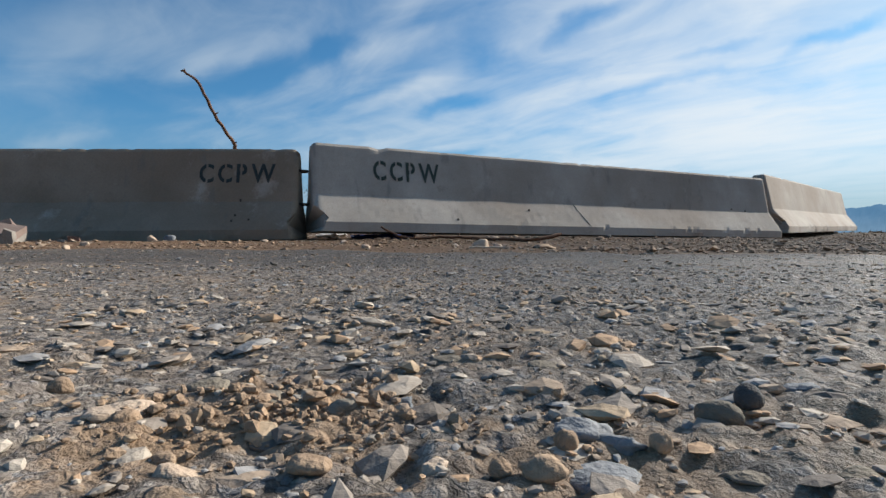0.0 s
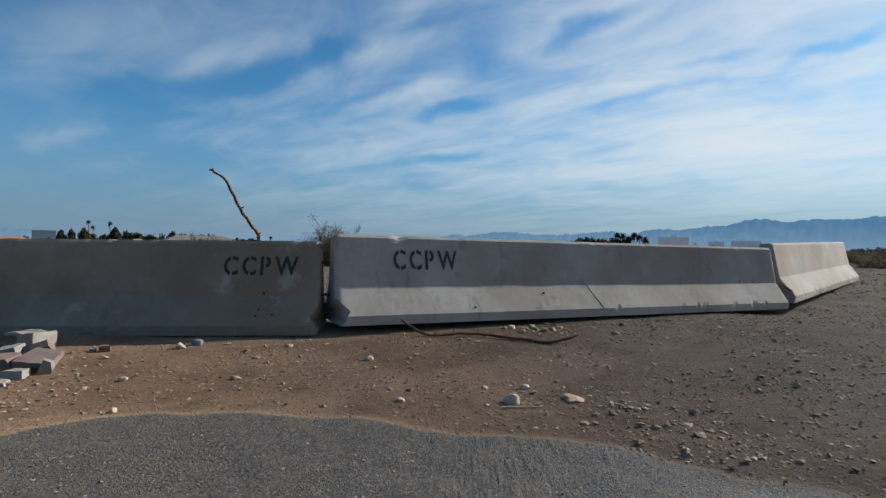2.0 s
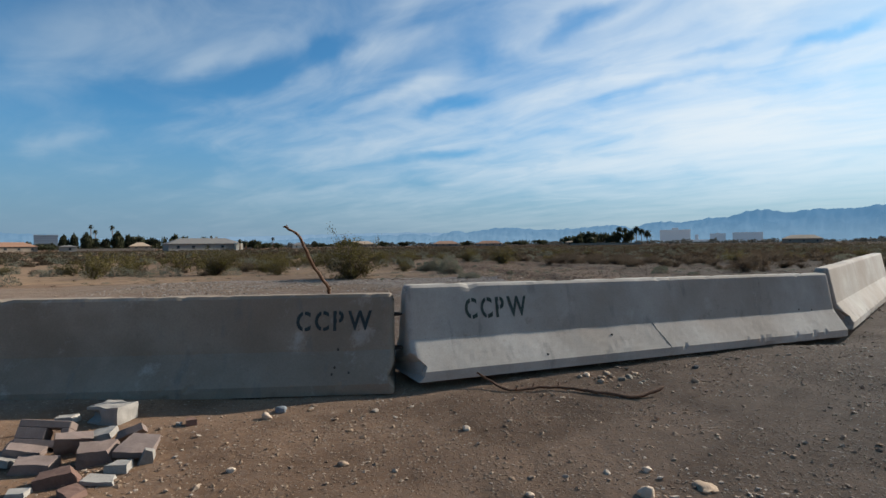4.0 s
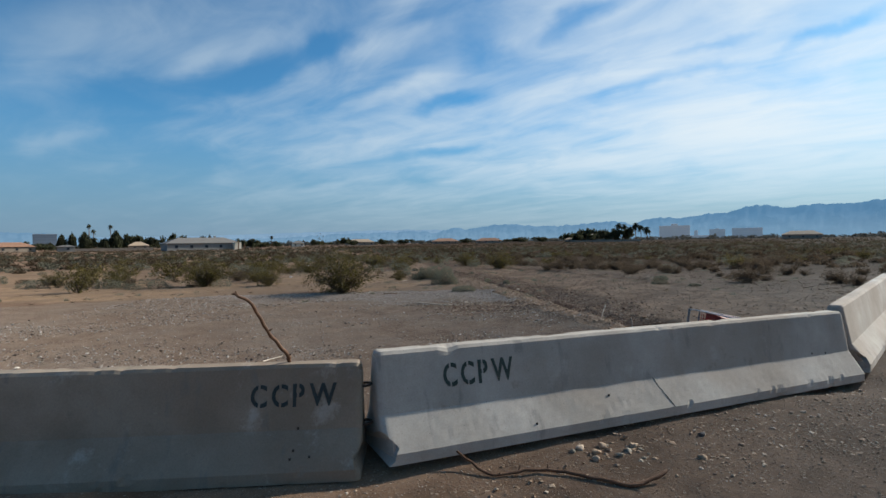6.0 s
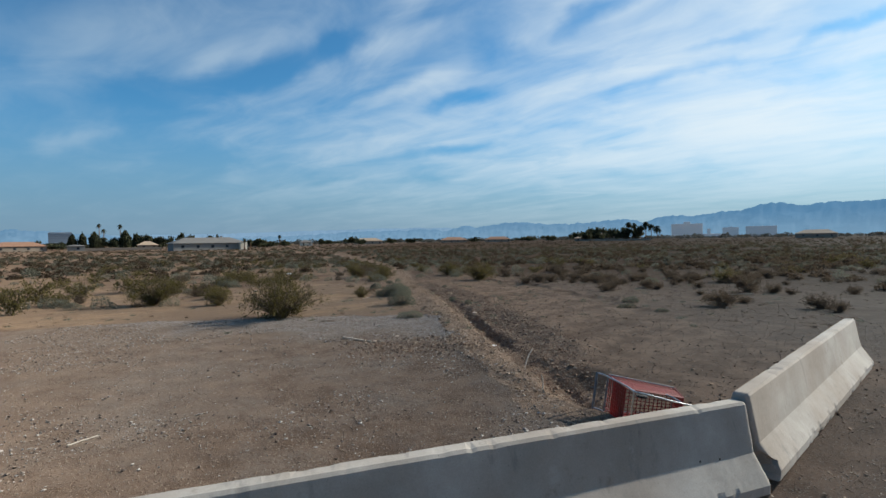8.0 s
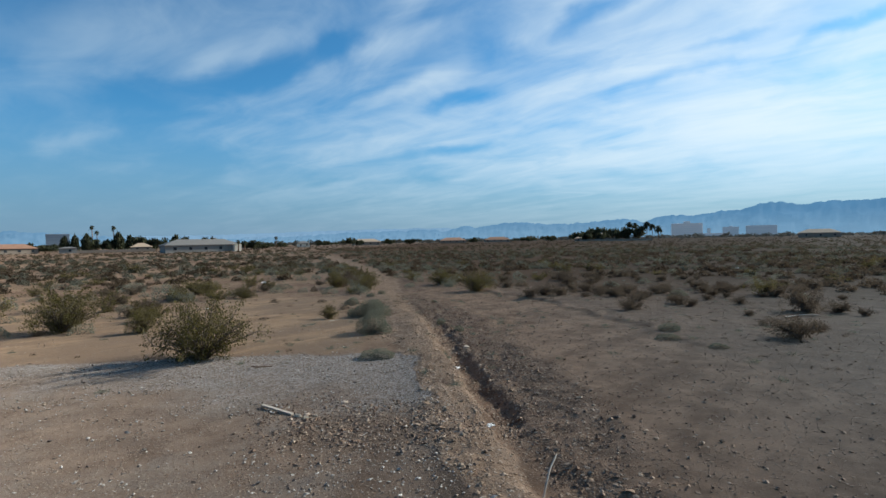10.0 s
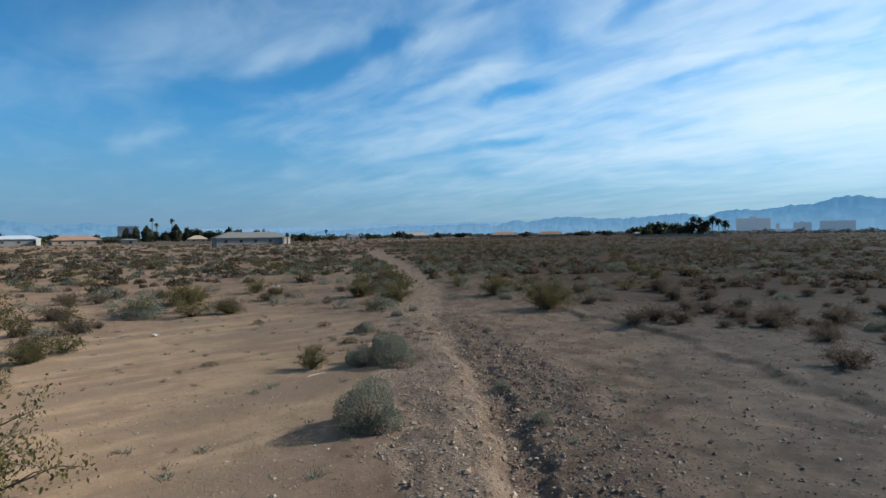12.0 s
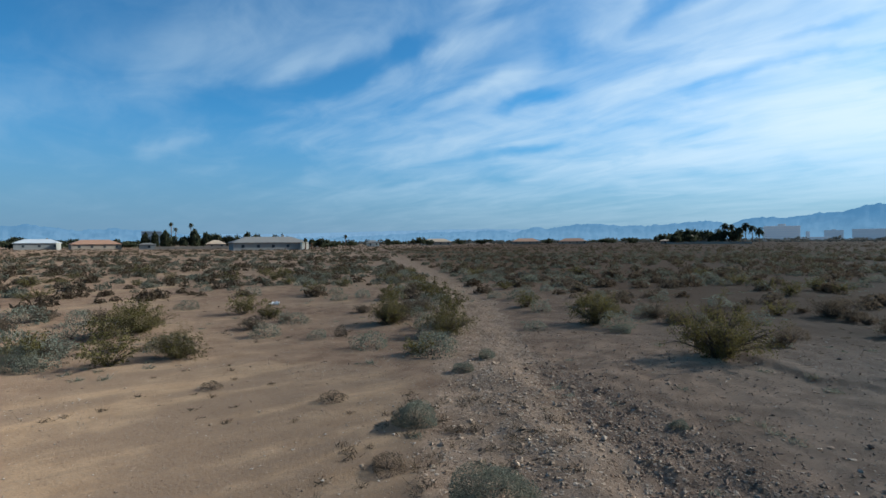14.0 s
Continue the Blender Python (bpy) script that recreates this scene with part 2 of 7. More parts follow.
    for spot, wide in (((0.580, -3.058, -0.2), 0.055), ((0.690, -3.100, -0.2), 0.050), ((0.545, -3.095, -0.2), 0.035), ((0.765, -3.085, -0.2), 0.045)):
        away = g.n("ShaderNodeVectorMath", {0: pos, 1: spot}, operation="DISTANCE").outputs["Value"]
        away = g.math("ADD", away, g.math("MULTIPLY", g.math("SUBTRACT", g.noise(pos, 34.0, 4.0, 0.65), 0.5), wide * 2.2))
        tar = g.mix(g.ramp(away, wide, wide * 0.55, 0.0, 0.8), tar, g.mix(matrix, (0.32, 0.205, 0.118, 1), (0.56, 0.395, 0.245, 1)))
    # road darker towards the barriers and the left, with an uneven edge
    far_tone = g.math("ADD", flat_y, g.math("MULTIPLY", g.math("SUBTRACT", g.noise(pos, 1.1, 4.0, 0.6), 0.5), 2.6))
    tar = g.mix(g.ramp(g.math("SUBTRACT", far_tone, g.math("MULTIPLY", flat_x, 0.28)), -2.9, -1.7, 0.0, 0.95), tar, g.mix(tiny, (0.30, 0.31, 0.32, 1), (0.52, 0.52, 0.53, 1)), "MULTIPLY")

    # loose stones on bare dirt
    dirt_tones = [(0.195, 0.123, 0.080), (0.300, 0.207, 0.140), (0.120, 0.077, 0.051), (0.40, 0.305, 0.22), (0.25, 0.157, 0.100), (0.46, 0.37, 0.28), (0.29, 0.216, 0.158)]
    spread = g.math("MULTIPLY", g.math("SUBTRACT", mid, 0.5), 0.9)

    def edge(zone):
        return g.ramp(g.math("ADD", zone, g.math("MULTIPLY", spread, g.math("MULTIPLY", zone, g.math("SUBTRACT", 1.0, zone)))), 0.30, 0.70)

    c = g.mix(g.math("MULTIPLY", g.ramp(broad, 0.40, 0.62), z2[2]), soil, sand)
    c = g.mix(edge(z1[2]), c, sand)
    c = g.mix(edge(z2[0]), c, graded)
    c = g.mix(g.math("MULTIPLY", edge(z1[1]), 0.8), c, g.mix(g.ramp(g.math("ADD", g.math("MULTIPLY", g.noise(pos, 0.6, 5.0, 0.65), 5.0), flat_x), -0.6, 3.2), g.mix(g.ramp(mid, 0.3, 0.7), (0.172, 0.117, 0.080, 1), (0.272, 0.197, 0.143, 1)), g.mix(g.ramp(mid, 0.3, 0.7), (0.104, 0.067, 0.044, 1), (0.205, 0.143, 0.100, 1))))
    c = g.mix(g.math("MULTIPLY", edge(z1[1]), g.ramp(g.noise(pos, 0.45, 5.0, 0.65), 0.42, 0.66, 0.05, 0.56)), c, grey)
    crushed = g.ramp(g.math("ADD", flat_y, g.math("ADD", g.math("MULTIPLY", flat_x, 0.25), g.math("MULTIPLY", g.noise(pos, 0.7, 4.0, 0.6), 5.0))), 12.4, 15.4)
    c = g.mix(g.math("MULTIPLY", g.math("MULTIPLY", edge(z1[1]), crushed), 0.66), c, g.mix(g.ramp(g.math("ADD", g.math("MULTIPLY", g.n("ShaderNodeSeparateColor", {0: gravel.outputs["Color"]}).outputs[0], 0.6), g.math("MULTIPLY", grit, 0.4)), 0.22, 0.78), (0.095, 0.080, 0.068, 1), (0.490, 0.450, 0.410, 1)))
    # dark litter trodden into the pad beside the plank
    litter = g.n("ShaderNodeVectorMath", {0: g.n("ShaderNodeCombineXYZ", {0: g.math("MULTIPLY", flat_x, 0.62), 1: flat_y}).outputs[0], 1: (0.30, 10.45, 0.0)}, operation="DISTANCE").outputs["Value"]
    litter = g.math("ADD", litter, g.math("MULTIPLY", g.math("SUBTRACT", g.noise(pos, 2.6, 5.0, 0.7), 0.5), 1.5))
    c = g.mix(g.math("MULTIPLY", g.ramp(litter, 0.95, 0.35), 0.72), c, g.mix(g.ramp(grit, 0.35, 0.65), (0.070, 0.047, 0.033, 1), (0.235, 0.160, 0.105, 1)))
    pebbly = g.mix(gravel.outputs["Color"], (0.085, 0.066, 0.053, 1), (0.250, 0.205, 0.168, 1))
    c = g.mix(g.math("MULTIPLY", g.ramp(grit, 0.42, 0.62), g.math("SUBTRACT", 0.30, g.math("MULTIPLY", z2[0], 0.22))), c, pebbly)
    c = g.mix(edge(z2[1]), c, g.mix(g.ramp(mid, 0.35, 0.65), (0.225, 0.147, 0.095, 1), (0.345, 0.234, 0.155, 1)))
    rubble = g.n("ShaderNodeAttribute", attribute_name="zones").outputs["Alpha"]
    c = g.mix(edge(rubble), c, g.mix(g.ramp(mid, 0.35, 0.65), (0.155, 0.096, 0.061, 1), (0.260, 0.166, 0.108, 1)))
    # how thickly the stones lie: thin on sand, thick on the wash and in the rubble
    thick = g.math("ADD", g.math("MULTIPLY", g.ramp(g.noise(pos, 0.8, 4.0, 0.6), 0.35, 0.65), 0.30), 0.16)
    thick = g.math("ADD", g.math("MULTIPLY", thick, g.math("SUBTRACT", 1.0, g.math("MULTIPLY", z1[2], 0.8))), g.math("MULTIPLY", g.math("MAXIMUM", g.math("MAXIMUM", z2[1], g.math("MULTIPLY", z1[1], 0.55)), rubble), 0.34))
    thick = g.math("MULTIPLY", thick, g.math("SUBTRACT", 1.0, g.math("MULTIPLY", g.math("SUBTRACT", z2[0], rubble, True), 0.4)))
    col_s, on_s, up_s = pieces(88.0, thick, 1.7, dirt_tones, 0.24, 0.34)
    col_m, on_m, up_m = pieces(36.0, g.math("MULTIPLY", thick, 0.75), 5.9, dirt_tones, 0.24, 0.34)
    col_l, on_l, up_l = pieces(14.0, g.math("MULTIPLY", thick, g.math("MAXIMUM", g.math("MAXIMUM", z2[1], rubble), g.math("MULTIPLY", z2[0], 0.25))), 9.1, dirt_tones, 0.24, 0.34)
    for tone, on, much in ((col_s, on_s, 0.55), (col_m, on_m, 0.62), (col_l, on_l, 0.85)):
        c = g.mix(g.math("MULTIPLY", on, g.math("SUBTRACT", much, g.math("MULTIPLY", z2[0], 0.25))), c, tone)
    c = g.mix(g.math("MULTIPLY", g.math("MULTIPLY", z1[0], g.math("SUBTRACT", 1.0, z1[0])), 2.2, True), c, dust)
    c = g.mix(g.math("MULTIPLY", edge(z1[0]), 0.96), c, tar)
    c = g.mix(g.ramp(tiny, 0.3, 0.7, 0.0, 0.35), c, (0.30, 0.25, 0.20, 1), "MULTIPLY")
    c = g.mix(g.math("MULTIPLY", more.outputs["Alpha"], 0.94), c, (0.100, 0.059, 0.034, 1))
    g.t.links.new(c, b.inputs["Base Color"])
    h = g.math("ADD", g.math("ADD", g.math("MULTIPLY", grit, 1.0), g.math("MULTIPLY", tiny, 0.25)), g.math("MULTIPLY", gravel.outputs["Distance"], -0.22))
    h = g.math("ADD", g.math("MULTIPLY", h, 0.8), g.math("MULTIPLY", g.math("MULTIPLY", body, z1[0]), 0.85))
    loose = g.math("ADD", g.math("ADD", g.math("MULTIPLY", up_s, 0.45), up_m), g.math("MULTIPLY", up_l, 2.2))
    h = g.math("ADD", h, g.math("MULTIPLY", loose, g.math("SUBTRACT", 1.0, z1[0])))
    bump(g, b, h, 0.8, 0.012)
    g.t.links.new(g.ramp(z1[0], 0.0, 1.0, 0.95, 0.74), b.inputs["Roughness"])
    g.t.links.new(g.math("SUBTRACT", g.ramp(z1[0], 0.0, 1.0, 0.075, 0.34), g.math("MULTIPLY", more.outputs["Alpha"], 0.05)), b.inputs["Specular IOR Level"])
    return m


def concrete_material(name, dark, light, stain, worn):
    m, g, b = material(name, 0.9, 0.0, 0.2)
    co = g.n("ShaderNodeTexCoord").outputs["Object"]
    rnd = g.n("ShaderNodeObjectInfo").outputs["Random"]
    shift = g.n("ShaderNodeVectorMath", {0: co, 1: g.n("ShaderNodeCombineXYZ", {0: g.math("MULTIPLY", rnd, 37.0)}).outputs[0]}, operation="ADD").outputs[0]
    xyz = g.n("ShaderNodeSeparateXYZ", {0: shift}).outputs
    streak = g.noise(g.n("ShaderNodeCombineXYZ", {0: g.math("MULTIPLY", xyz[0], 2.6), 1: xyz[1], 2: g.math("MULTIPLY", xyz[2], 0.8)}).outputs[0], 2.2, 5.0, 0.6)
    blotch = g.noise(shift, 1.6, 5.0, 0.6)
    grain = g.noise(shift, 70.0, 4.0, 0.7)
    pits = g.n("ShaderNodeTexVoronoi", {"Vector": shift, "Scale": 26.0}, feature="F1").outputs["Distance"]
    c = g.mix(g.ramp(blotch, 0.3, 0.7), (*dark, 1), (*light, 1))
    c = g.mix(g.math("MULTIPLY", g.ramp(g.noise(shift, 0.55, 4.0), 0.40, 0.62), stain), c, (0.235, 0.175, 0.125, 1))
    c = g.mix(g.math("MULTIPLY", g.ramp(streak, 0.58, 0.70), 0.40), c, (0.150, 0.146, 0.140, 1))
    c = g.mix(g.math("MULTIPLY", g.ramp(g.noise(shift, 4.0, 6.0, 0.7), 0.60, 0.72), 0.40), c, (0.165, 0.130, 0.100, 1))
    c = g.mix(g.math("MULTIPLY", g.ramp(g.noise(shift, 2.6, 6.0, 0.7), 0.42, 0.28), worn), c, (0.56, 0.52, 0.455, 1))
    c = g.mix(g.ramp(grain, 0.3, 0.7, 0.0, 0.22), c, (0.45, 0.44, 0.42, 1), "MULTIPLY")
    c = g.mix(g.ramp(pits, 0.10, 0.05, 0.0, 0.6), c, (0.14, 0.13, 0.12, 1))
    g.t.links.new(c, b.inputs["Base Color"])
    bump(g, b, g.math("ADD", grain, g.math("MULTIPLY", blotch, 2.0)), 0.4, 0.0016)
    return m


def stone_material(name, tones):
    m, g, b = material(name, 0.88, 0.0, 0.25)
    geo = g.n("ShaderNodeNewGeometry")
    rnd = g.math("FRACT", g.math("ADD", geo.outputs["Random Per Island"], g.n("ShaderNodeObjectInfo").outputs["Random"]))
    r = g.n("ShaderNodeValToRGB", {0: rnd})
    r.color_ramp.interpolation = "CONSTANT"
    els = r.color_ramp.elements
    while len(els) < len(tones):
        els.new(0.5)
    for i, c in enumerate(tones):
        els[i].position, els[i].color = i / len(tones), (*c, 1)
    grain = g.noise(geo.outputs["Position"], 180.0, 4.0, 0.65)
    blotch = g.noise(geo.outputs["Position"], 45.0, 3.0)
    c = g.mix(g.ramp(g.math("ADD", grain, g.math("SUBTRACT", blotch, 0.5)), 0.25, 0.75, 0.1, 0.75), r.outputs[0], (0.42, 0.38, 0.34, 1), "MULTIPLY")
    c = g.mix(0.55, r.outputs[0], c)
    g.t.links.new(c, b.inputs["Base Color"])
    bump(g, b, g.math("ADD", grain, blotch), 0.6, 0.002)
    return m


def leaf_material(name, dark, light):
    m, g, b = material(name, 0.9, 0.0, 0.06)
    geo = g.n("ShaderNodeNewGeometry")
    rnd = geo.outputs["Random Per Island"]
    ob = g.n("ShaderNodeObjectInfo").outputs["Random"]
    f = g.math("ADD", g.math("MULTIPLY", rnd, 0.7), g.math("MULTIPLY", ob, 0.4), True)
    c = g.mix(f, (*dark, 1), (*light, 1))
    c = g.mix(g.ramp(g.noise(geo.outputs["Position"], 3.0, 3.0), 0.35, 0.7, 0.0, 0.35), c, (0.16, 0.125, 0.08, 1))
    g.t.links.new(c, b.inputs["Base Color"])
    thin = g.n("ShaderNodeBsdfTranslucent", {"Color": c})
    both = g.n("ShaderNodeMixShader", {0: 0.35, 1: b.outputs[0], 2: thin.outputs[0]})
    g.t.links.new(both.outputs[0], g.t.nodes["Material Output"].inputs["Surface"])
    return m


def haze_glow_material(name, low, high, strength):
    """Distance: kilometres of lit air over the mountains, painted as a glow of their surface."""
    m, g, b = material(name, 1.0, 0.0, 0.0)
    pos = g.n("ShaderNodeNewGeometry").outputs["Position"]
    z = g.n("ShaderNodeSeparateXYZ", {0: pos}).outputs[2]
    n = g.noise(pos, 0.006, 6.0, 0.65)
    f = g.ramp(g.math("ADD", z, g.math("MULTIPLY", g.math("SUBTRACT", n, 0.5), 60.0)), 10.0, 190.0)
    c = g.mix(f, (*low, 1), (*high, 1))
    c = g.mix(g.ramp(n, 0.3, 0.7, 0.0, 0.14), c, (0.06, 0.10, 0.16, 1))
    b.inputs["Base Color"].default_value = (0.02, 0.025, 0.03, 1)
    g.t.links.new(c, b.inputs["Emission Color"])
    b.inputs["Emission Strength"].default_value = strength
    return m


GROUND = ground_material()
CONCRETE = concrete_material("weathered_concrete", (0.222, 0.174, 0.127), (0.312, 0.254, 0.194), 0.60, 0.4)
CONCRETE_PALE = concrete_material("pale_concrete", (0.335, 0.305, 0.265), (0.435, 0.403, 0.358), 0.42, 0.25)
STONE_MIX = stone_material("mixed_gravel", [(0.21, 0.140, 0.097), (0.16, 0.107, 0.074), (0.26, 0.178, 0.120), (0.115, 0.080, 0.058), (0.36, 0.275, 0.20), (0.19, 0.120, 0.078), (0.23, 0.172, 0.128)])
STONE_GREY = stone_material("grey_road_stone", [(0.42, 0.37, 0.31), (0.30, 0.262, 0.222), (0.47, 0.415, 0.345), (0.33, 0.325, 0.315), (0.45, 0.345, 0.235), (0.17, 0.15, 0.132), (0.42, 0.29, 0.185), (0.35, 0.275, 0.205)])
STONE_LIGHT = stone_material("pale_gravel", [(0.30, 0.235, 0.175), (0.23, 0.165, 0.118), (0.38, 0.31, 0.24), (0.17, 0.122, 0.088), (0.33, 0.245, 0.172), (0.43, 0.36, 0.285)])
STONE_BANK = stone_material("tan_bank_gravel", [(0.33, 0.235, 0.16), (0.26, 0.18, 0.12), (0.40, 0.30, 0.21), (0.21, 0.145, 0.097), (0.36, 0.27, 0.19), (0.29, 0.20, 0.13)])
STONE_PAD = stone_material("grey_pad_gravel", [(0.36, 0.32, 0.27), (0.24, 0.20, 0.165), (0.42, 0.38, 0.33), (0.13, 0.10, 0.08), (0.30, 0.23, 0.17), (0.50, 0.46, 0.40), (0.18, 0.14, 0.11)])
STONE_TAN = mottled("tan_stone", (0.25, 0.175, 0.115), (0.48, 0.36, 0.25), 110, 420, 0.92, relief=0.003)
STONE_BROWN = mottled("brown_stone", (0.13, 0.09, 0.062), (0.27, 0.195, 0.135), 110, 420, 0.92, relief=0.003)
STONE_DARK = mottled("dark_stone", (0.055, 0.055, 0.055), (0.15, 0.14, 0.13), 110, 420, 0.9, relief=0.003)
STONE_OLIVE = mottled("olive_grey_stone", (0.15, 0.13, 0.10), (0.28, 0.245, 0.195), 110, 420, 0.9, relief=0.003)
STONE_BLUE = mottled("blue_grey_stone", (0.13, 0.145, 0.16), (0.34, 0.345, 0.345), 110, 420, 0.9, relief=0.003)
STONE_PALE = mottled("pale_stone", (0.42, 0.32, 0.235), (0.62, 0.50, 0.38), 110, 420, 0.9, relief=0.003)
CHUNK = mottled("broken_concrete", (0.22, 0.20, 0.175), (0.42, 0.39, 0.345), 9, 80, 0.92, relief=0.004)
BRICK = mottled("weathered_brick", (0.13, 0.075, 0.056), (0.25, 0.155, 0.118), 11, 90, 0.92, relief=0.003)
BLOCK_BROWN = mottled("brown_paver", (0.15, 0.110, 0.092), (0.28, 0.218, 0.188), 11, 90, 0.92, relief=0.003)
BARK = mottled("branch_bark", (0.085, 0.044, 0.025), (0.215, 0.120, 0.070), 30, 120, 0.9, relief=0.003)
DRY_WOOD = mottled("bleached_wood", (0.34, 0.29, 0.23), (0.56, 0.50, 0.42), 14, 90, 0.9, relief=0.002)
TWIG = mottled("shrub_twig", (0.055, 0.042, 0.032), (0.13, 0.10, 0.078), 12, 60, 0.95)
STENCIL = mottled("faded_stencil_paint", (0.022, 0.030, 0.030), (0.070, 0.078, 0.075), 9, 60, 0.85, vary=0.05)
STENCIL_GREEN = mottled("faded_green_black_paint", (0.028, 0.040, 0.034), (0.085, 0.105, 0.090), 9, 60, 0.85, vary=0.05)
CRACK = mottled("crack_shadow_dirt", (0.030, 0.026, 0.022), (0.075, 0.066, 0.056), 40, 160, 0.95)
STEEL = mottled("rusted_steel", (0.035, 0.028, 0.024), (0.10, 0.07, 0.05), 25, 120, 0.7, 0.4)
CHROME = mottled("scuffed_chrome", (0.42, 0.42, 0.42), (0.70, 0.70, 0.70), 30, 200, 0.28, 1.0, 0.0003)
RED_PLASTIC = mottled("sun_faded_red_plastic", (0.20, 0.013, 0.010), (0.36, 0.036, 0.024), 9, 90, 0.45, relief=0.0006, spec=0.45, vary=0.05)
GREY_PLASTIC = mottled("grey_plastic", (0.13, 0.14, 0.15), (0.24, 0.25, 0.26), 20, 150, 0.5, relief=0.0005)
BLUE_PLASTIC = mottled("blue_plastic_sheet", (0.012, 0.035, 0.17), (0.03, 0.085, 0.34), 14, 60, 0.4, relief=0.002)
RUBBER = mottled("black_rubber", (0.015, 0.015, 0.015), (0.04, 0.04, 0.04), 30, 200, 0.8)
LITTER = mottled("white_litter", (0.55, 0.54, 0.52), (0.80, 0.79, 0.77), 14, 90, 0.7)
CREOSOTE = leaf_material("creosote_leaf", (0.044, 0.039, 0.012), (0.145, 0.120, 0.040))
BURSAGE = leaf_material("grey_green_leaf", (0.084, 0.088, 0.066), (0.200, 0.206, 0.158))
FAR_SAGE = leaf_material("distant_sage", (0.046, 0.048, 0.035), (0.118, 0.122, 0.092))
DRY_BRUSH = leaf_material("dry_brush", (0.058, 0.043, 0.031), (0.125, 0.094, 0.066))
FAR_BRUSH = leaf_material("distant_brush", (0.034, 0.023, 0.015), (0.078, 0.055, 0.036))
# leaf colour greyed for distance: the haze is painted into it
TREE_BELT = leaf_material("haze_greyed_leaf", (0.050, 0.055, 0.052), (0.095, 0.100, 0.096))
FAR_GREEN = leaf_material("distant_bush", (0.033, 0.028, 0.015), (0.080, 0.066, 0.037))
TREE_GREEN = leaf_material("tree_leaf", (0.014, 0.022, 0.012), (0.050, 0.060, 0.032))
PALM_GREEN = leaf_material("palm_leaf", (0.018, 0.026, 0.014), (0.060, 0.070, 0.040))
STUCCO_TAN = mottled("tan_stucco", (0.24, 0.195, 0.15), (0.35, 0.29, 0.23), 0.4, 6, 0.9)
STUCCO_GREY = mottled("grey_stucco", (0.22, 0.215, 0.20), (0.30, 0.29, 0.27), 0.4, 6, 0.9)
STUCCO_WHITE = mottled("cream_stucco", (0.62, 0.57, 0.46), (0.80, 0.75, 0.64), 0.4, 6, 0.9)
TILE_ORANGE = mottled("orange_roof_tile", (0.23, 0.125, 0.078), (0.36, 0.21, 0.135), 0.8, 5, 0.9)
TILE_TAN = mottled("tan_roof_tile", (0.34, 0.25, 0.17), (0.48, 0.37, 0.27), 0.8, 5, 0.9)
TILE_GREY = mottled("grey_roof_tile", (0.125, 0.118, 0.108), (0.18, 0.170, 0.155), 0.8, 5, 0.9)
ROOF_PALE = mottled("pale_grey_roof", (0.36, 0.37, 0.38), (0.48, 0.49, 0.50), 0.8, 5, 0.8)
WINDOW = mottled("dark_window", (0.02, 0.025, 0.03), (0.05, 0.06, 0.07), 1.0, 9, 0.15, spec=0.6)
TOWER_TAN = mottled("haze_glow_tan_tower", (0.30, 0.26, 0.235), (0.37, 0.325, 0.295), 0.03, 0.4, 0.95)
TOWER_GREY = mottled("haze_glow_grey_tower", (0.25, 0.24, 0.24), (0.31, 0.30, 0.29), 0.03, 0.4, 0.95)
for m, air in ((TOWER_TAN, (0.22, 0.27, 0.34, 1)), (TOWER_GREY, (0.18, 0.245, 0.325, 1))):
    m.node_tree.nodes["Principled BSDF"].inputs["Emission Color"].default_value = air      # the walls glow faintly in place of lit air in front of them
    m.node_tree.nodes["Principled BSDF"].inputs["Emission Strength"].default_value = 0.30
# bluish haze of distance put into this tower's base colour
TOWER_BLUE = mottled("haze_tinted_blue_tower", (0.16, 0.20, 0.25), (0.24, 0.29, 0.34), 0.03, 0.4, 0.7)
# blue haze glows from the slopes themselves, paler low down
MOUNTAIN = haze_glow_material("mountain_haze_glow", (0.175, 0.305, 0.440), (0.098, 0.225, 0.380), 0.62)
MOUNTAIN_FAR = haze_glow_material("far_mountain_haze_glow", (0.235, 0.365, 0.510), (0.185, 0.310, 0.455), 0.62)

# ---- building helpers ----


def fast_mesh(name, verts, faces, smooth=False):
    """A mesh from arrays of places and of corners (all faces with the same number of corners)."""
    verts, faces = np.asarray(verts, np.float32), np.asarray(faces, np.int32)
    me = bpy.data.meshes.new(name)
    n, k = faces.shape
    me.vertices.add(len(verts))
    me.vertices.foreach_set("co", verts.ravel())
    me.loops.add(n * k)
    me.loops.foreach_set("vertex_index", faces.ravel())
    me.polygons.add(n)
    me.polygons.foreach_set("loop_start", np.arange(0, n * k, k, dtype=np.int32))
    me.polygons.foreach_set("use_smooth", np.full(n, smooth))
    me.update(calc_edges=True)
    me.validate()
    return me


def bm_mesh(name, bm, smooth=False):
    bmesh.ops.recalc_face_normals(bm, faces=bm.faces)
    me = bpy.data.meshes.new(name)
    bm.to_mesh(me)
    bm.free()
    for p in me.polygons:
        p.use_smooth = smooth
    return me


def part(name, data, mat, parent=None, label="", at=None):
    me = bm_mesh(name, data) if isinstance(data, bmesh.types.BMesh) else data
    if mat and not me.materials:
        me.materials.append(mat)
    ob = new(name, me)
    if parent:
        ob.parent = parent
    if at is not None:
        ob.matrix_basis = at
    if label:
        tagged(ob, label)
    return ob


def thing(name, label, category, at=None, group="", kind=""):
    ob = new(name)
    ob.empty_display_size = 0.1
    if at is not None:
        ob.matrix_basis = at
    return tagged(ob, label, category, group, kind)


def sized(m, s, s2=None, s3=None):
    return m @ Matrix.Diagonal((s, s2 or s, s3 or s, 1))


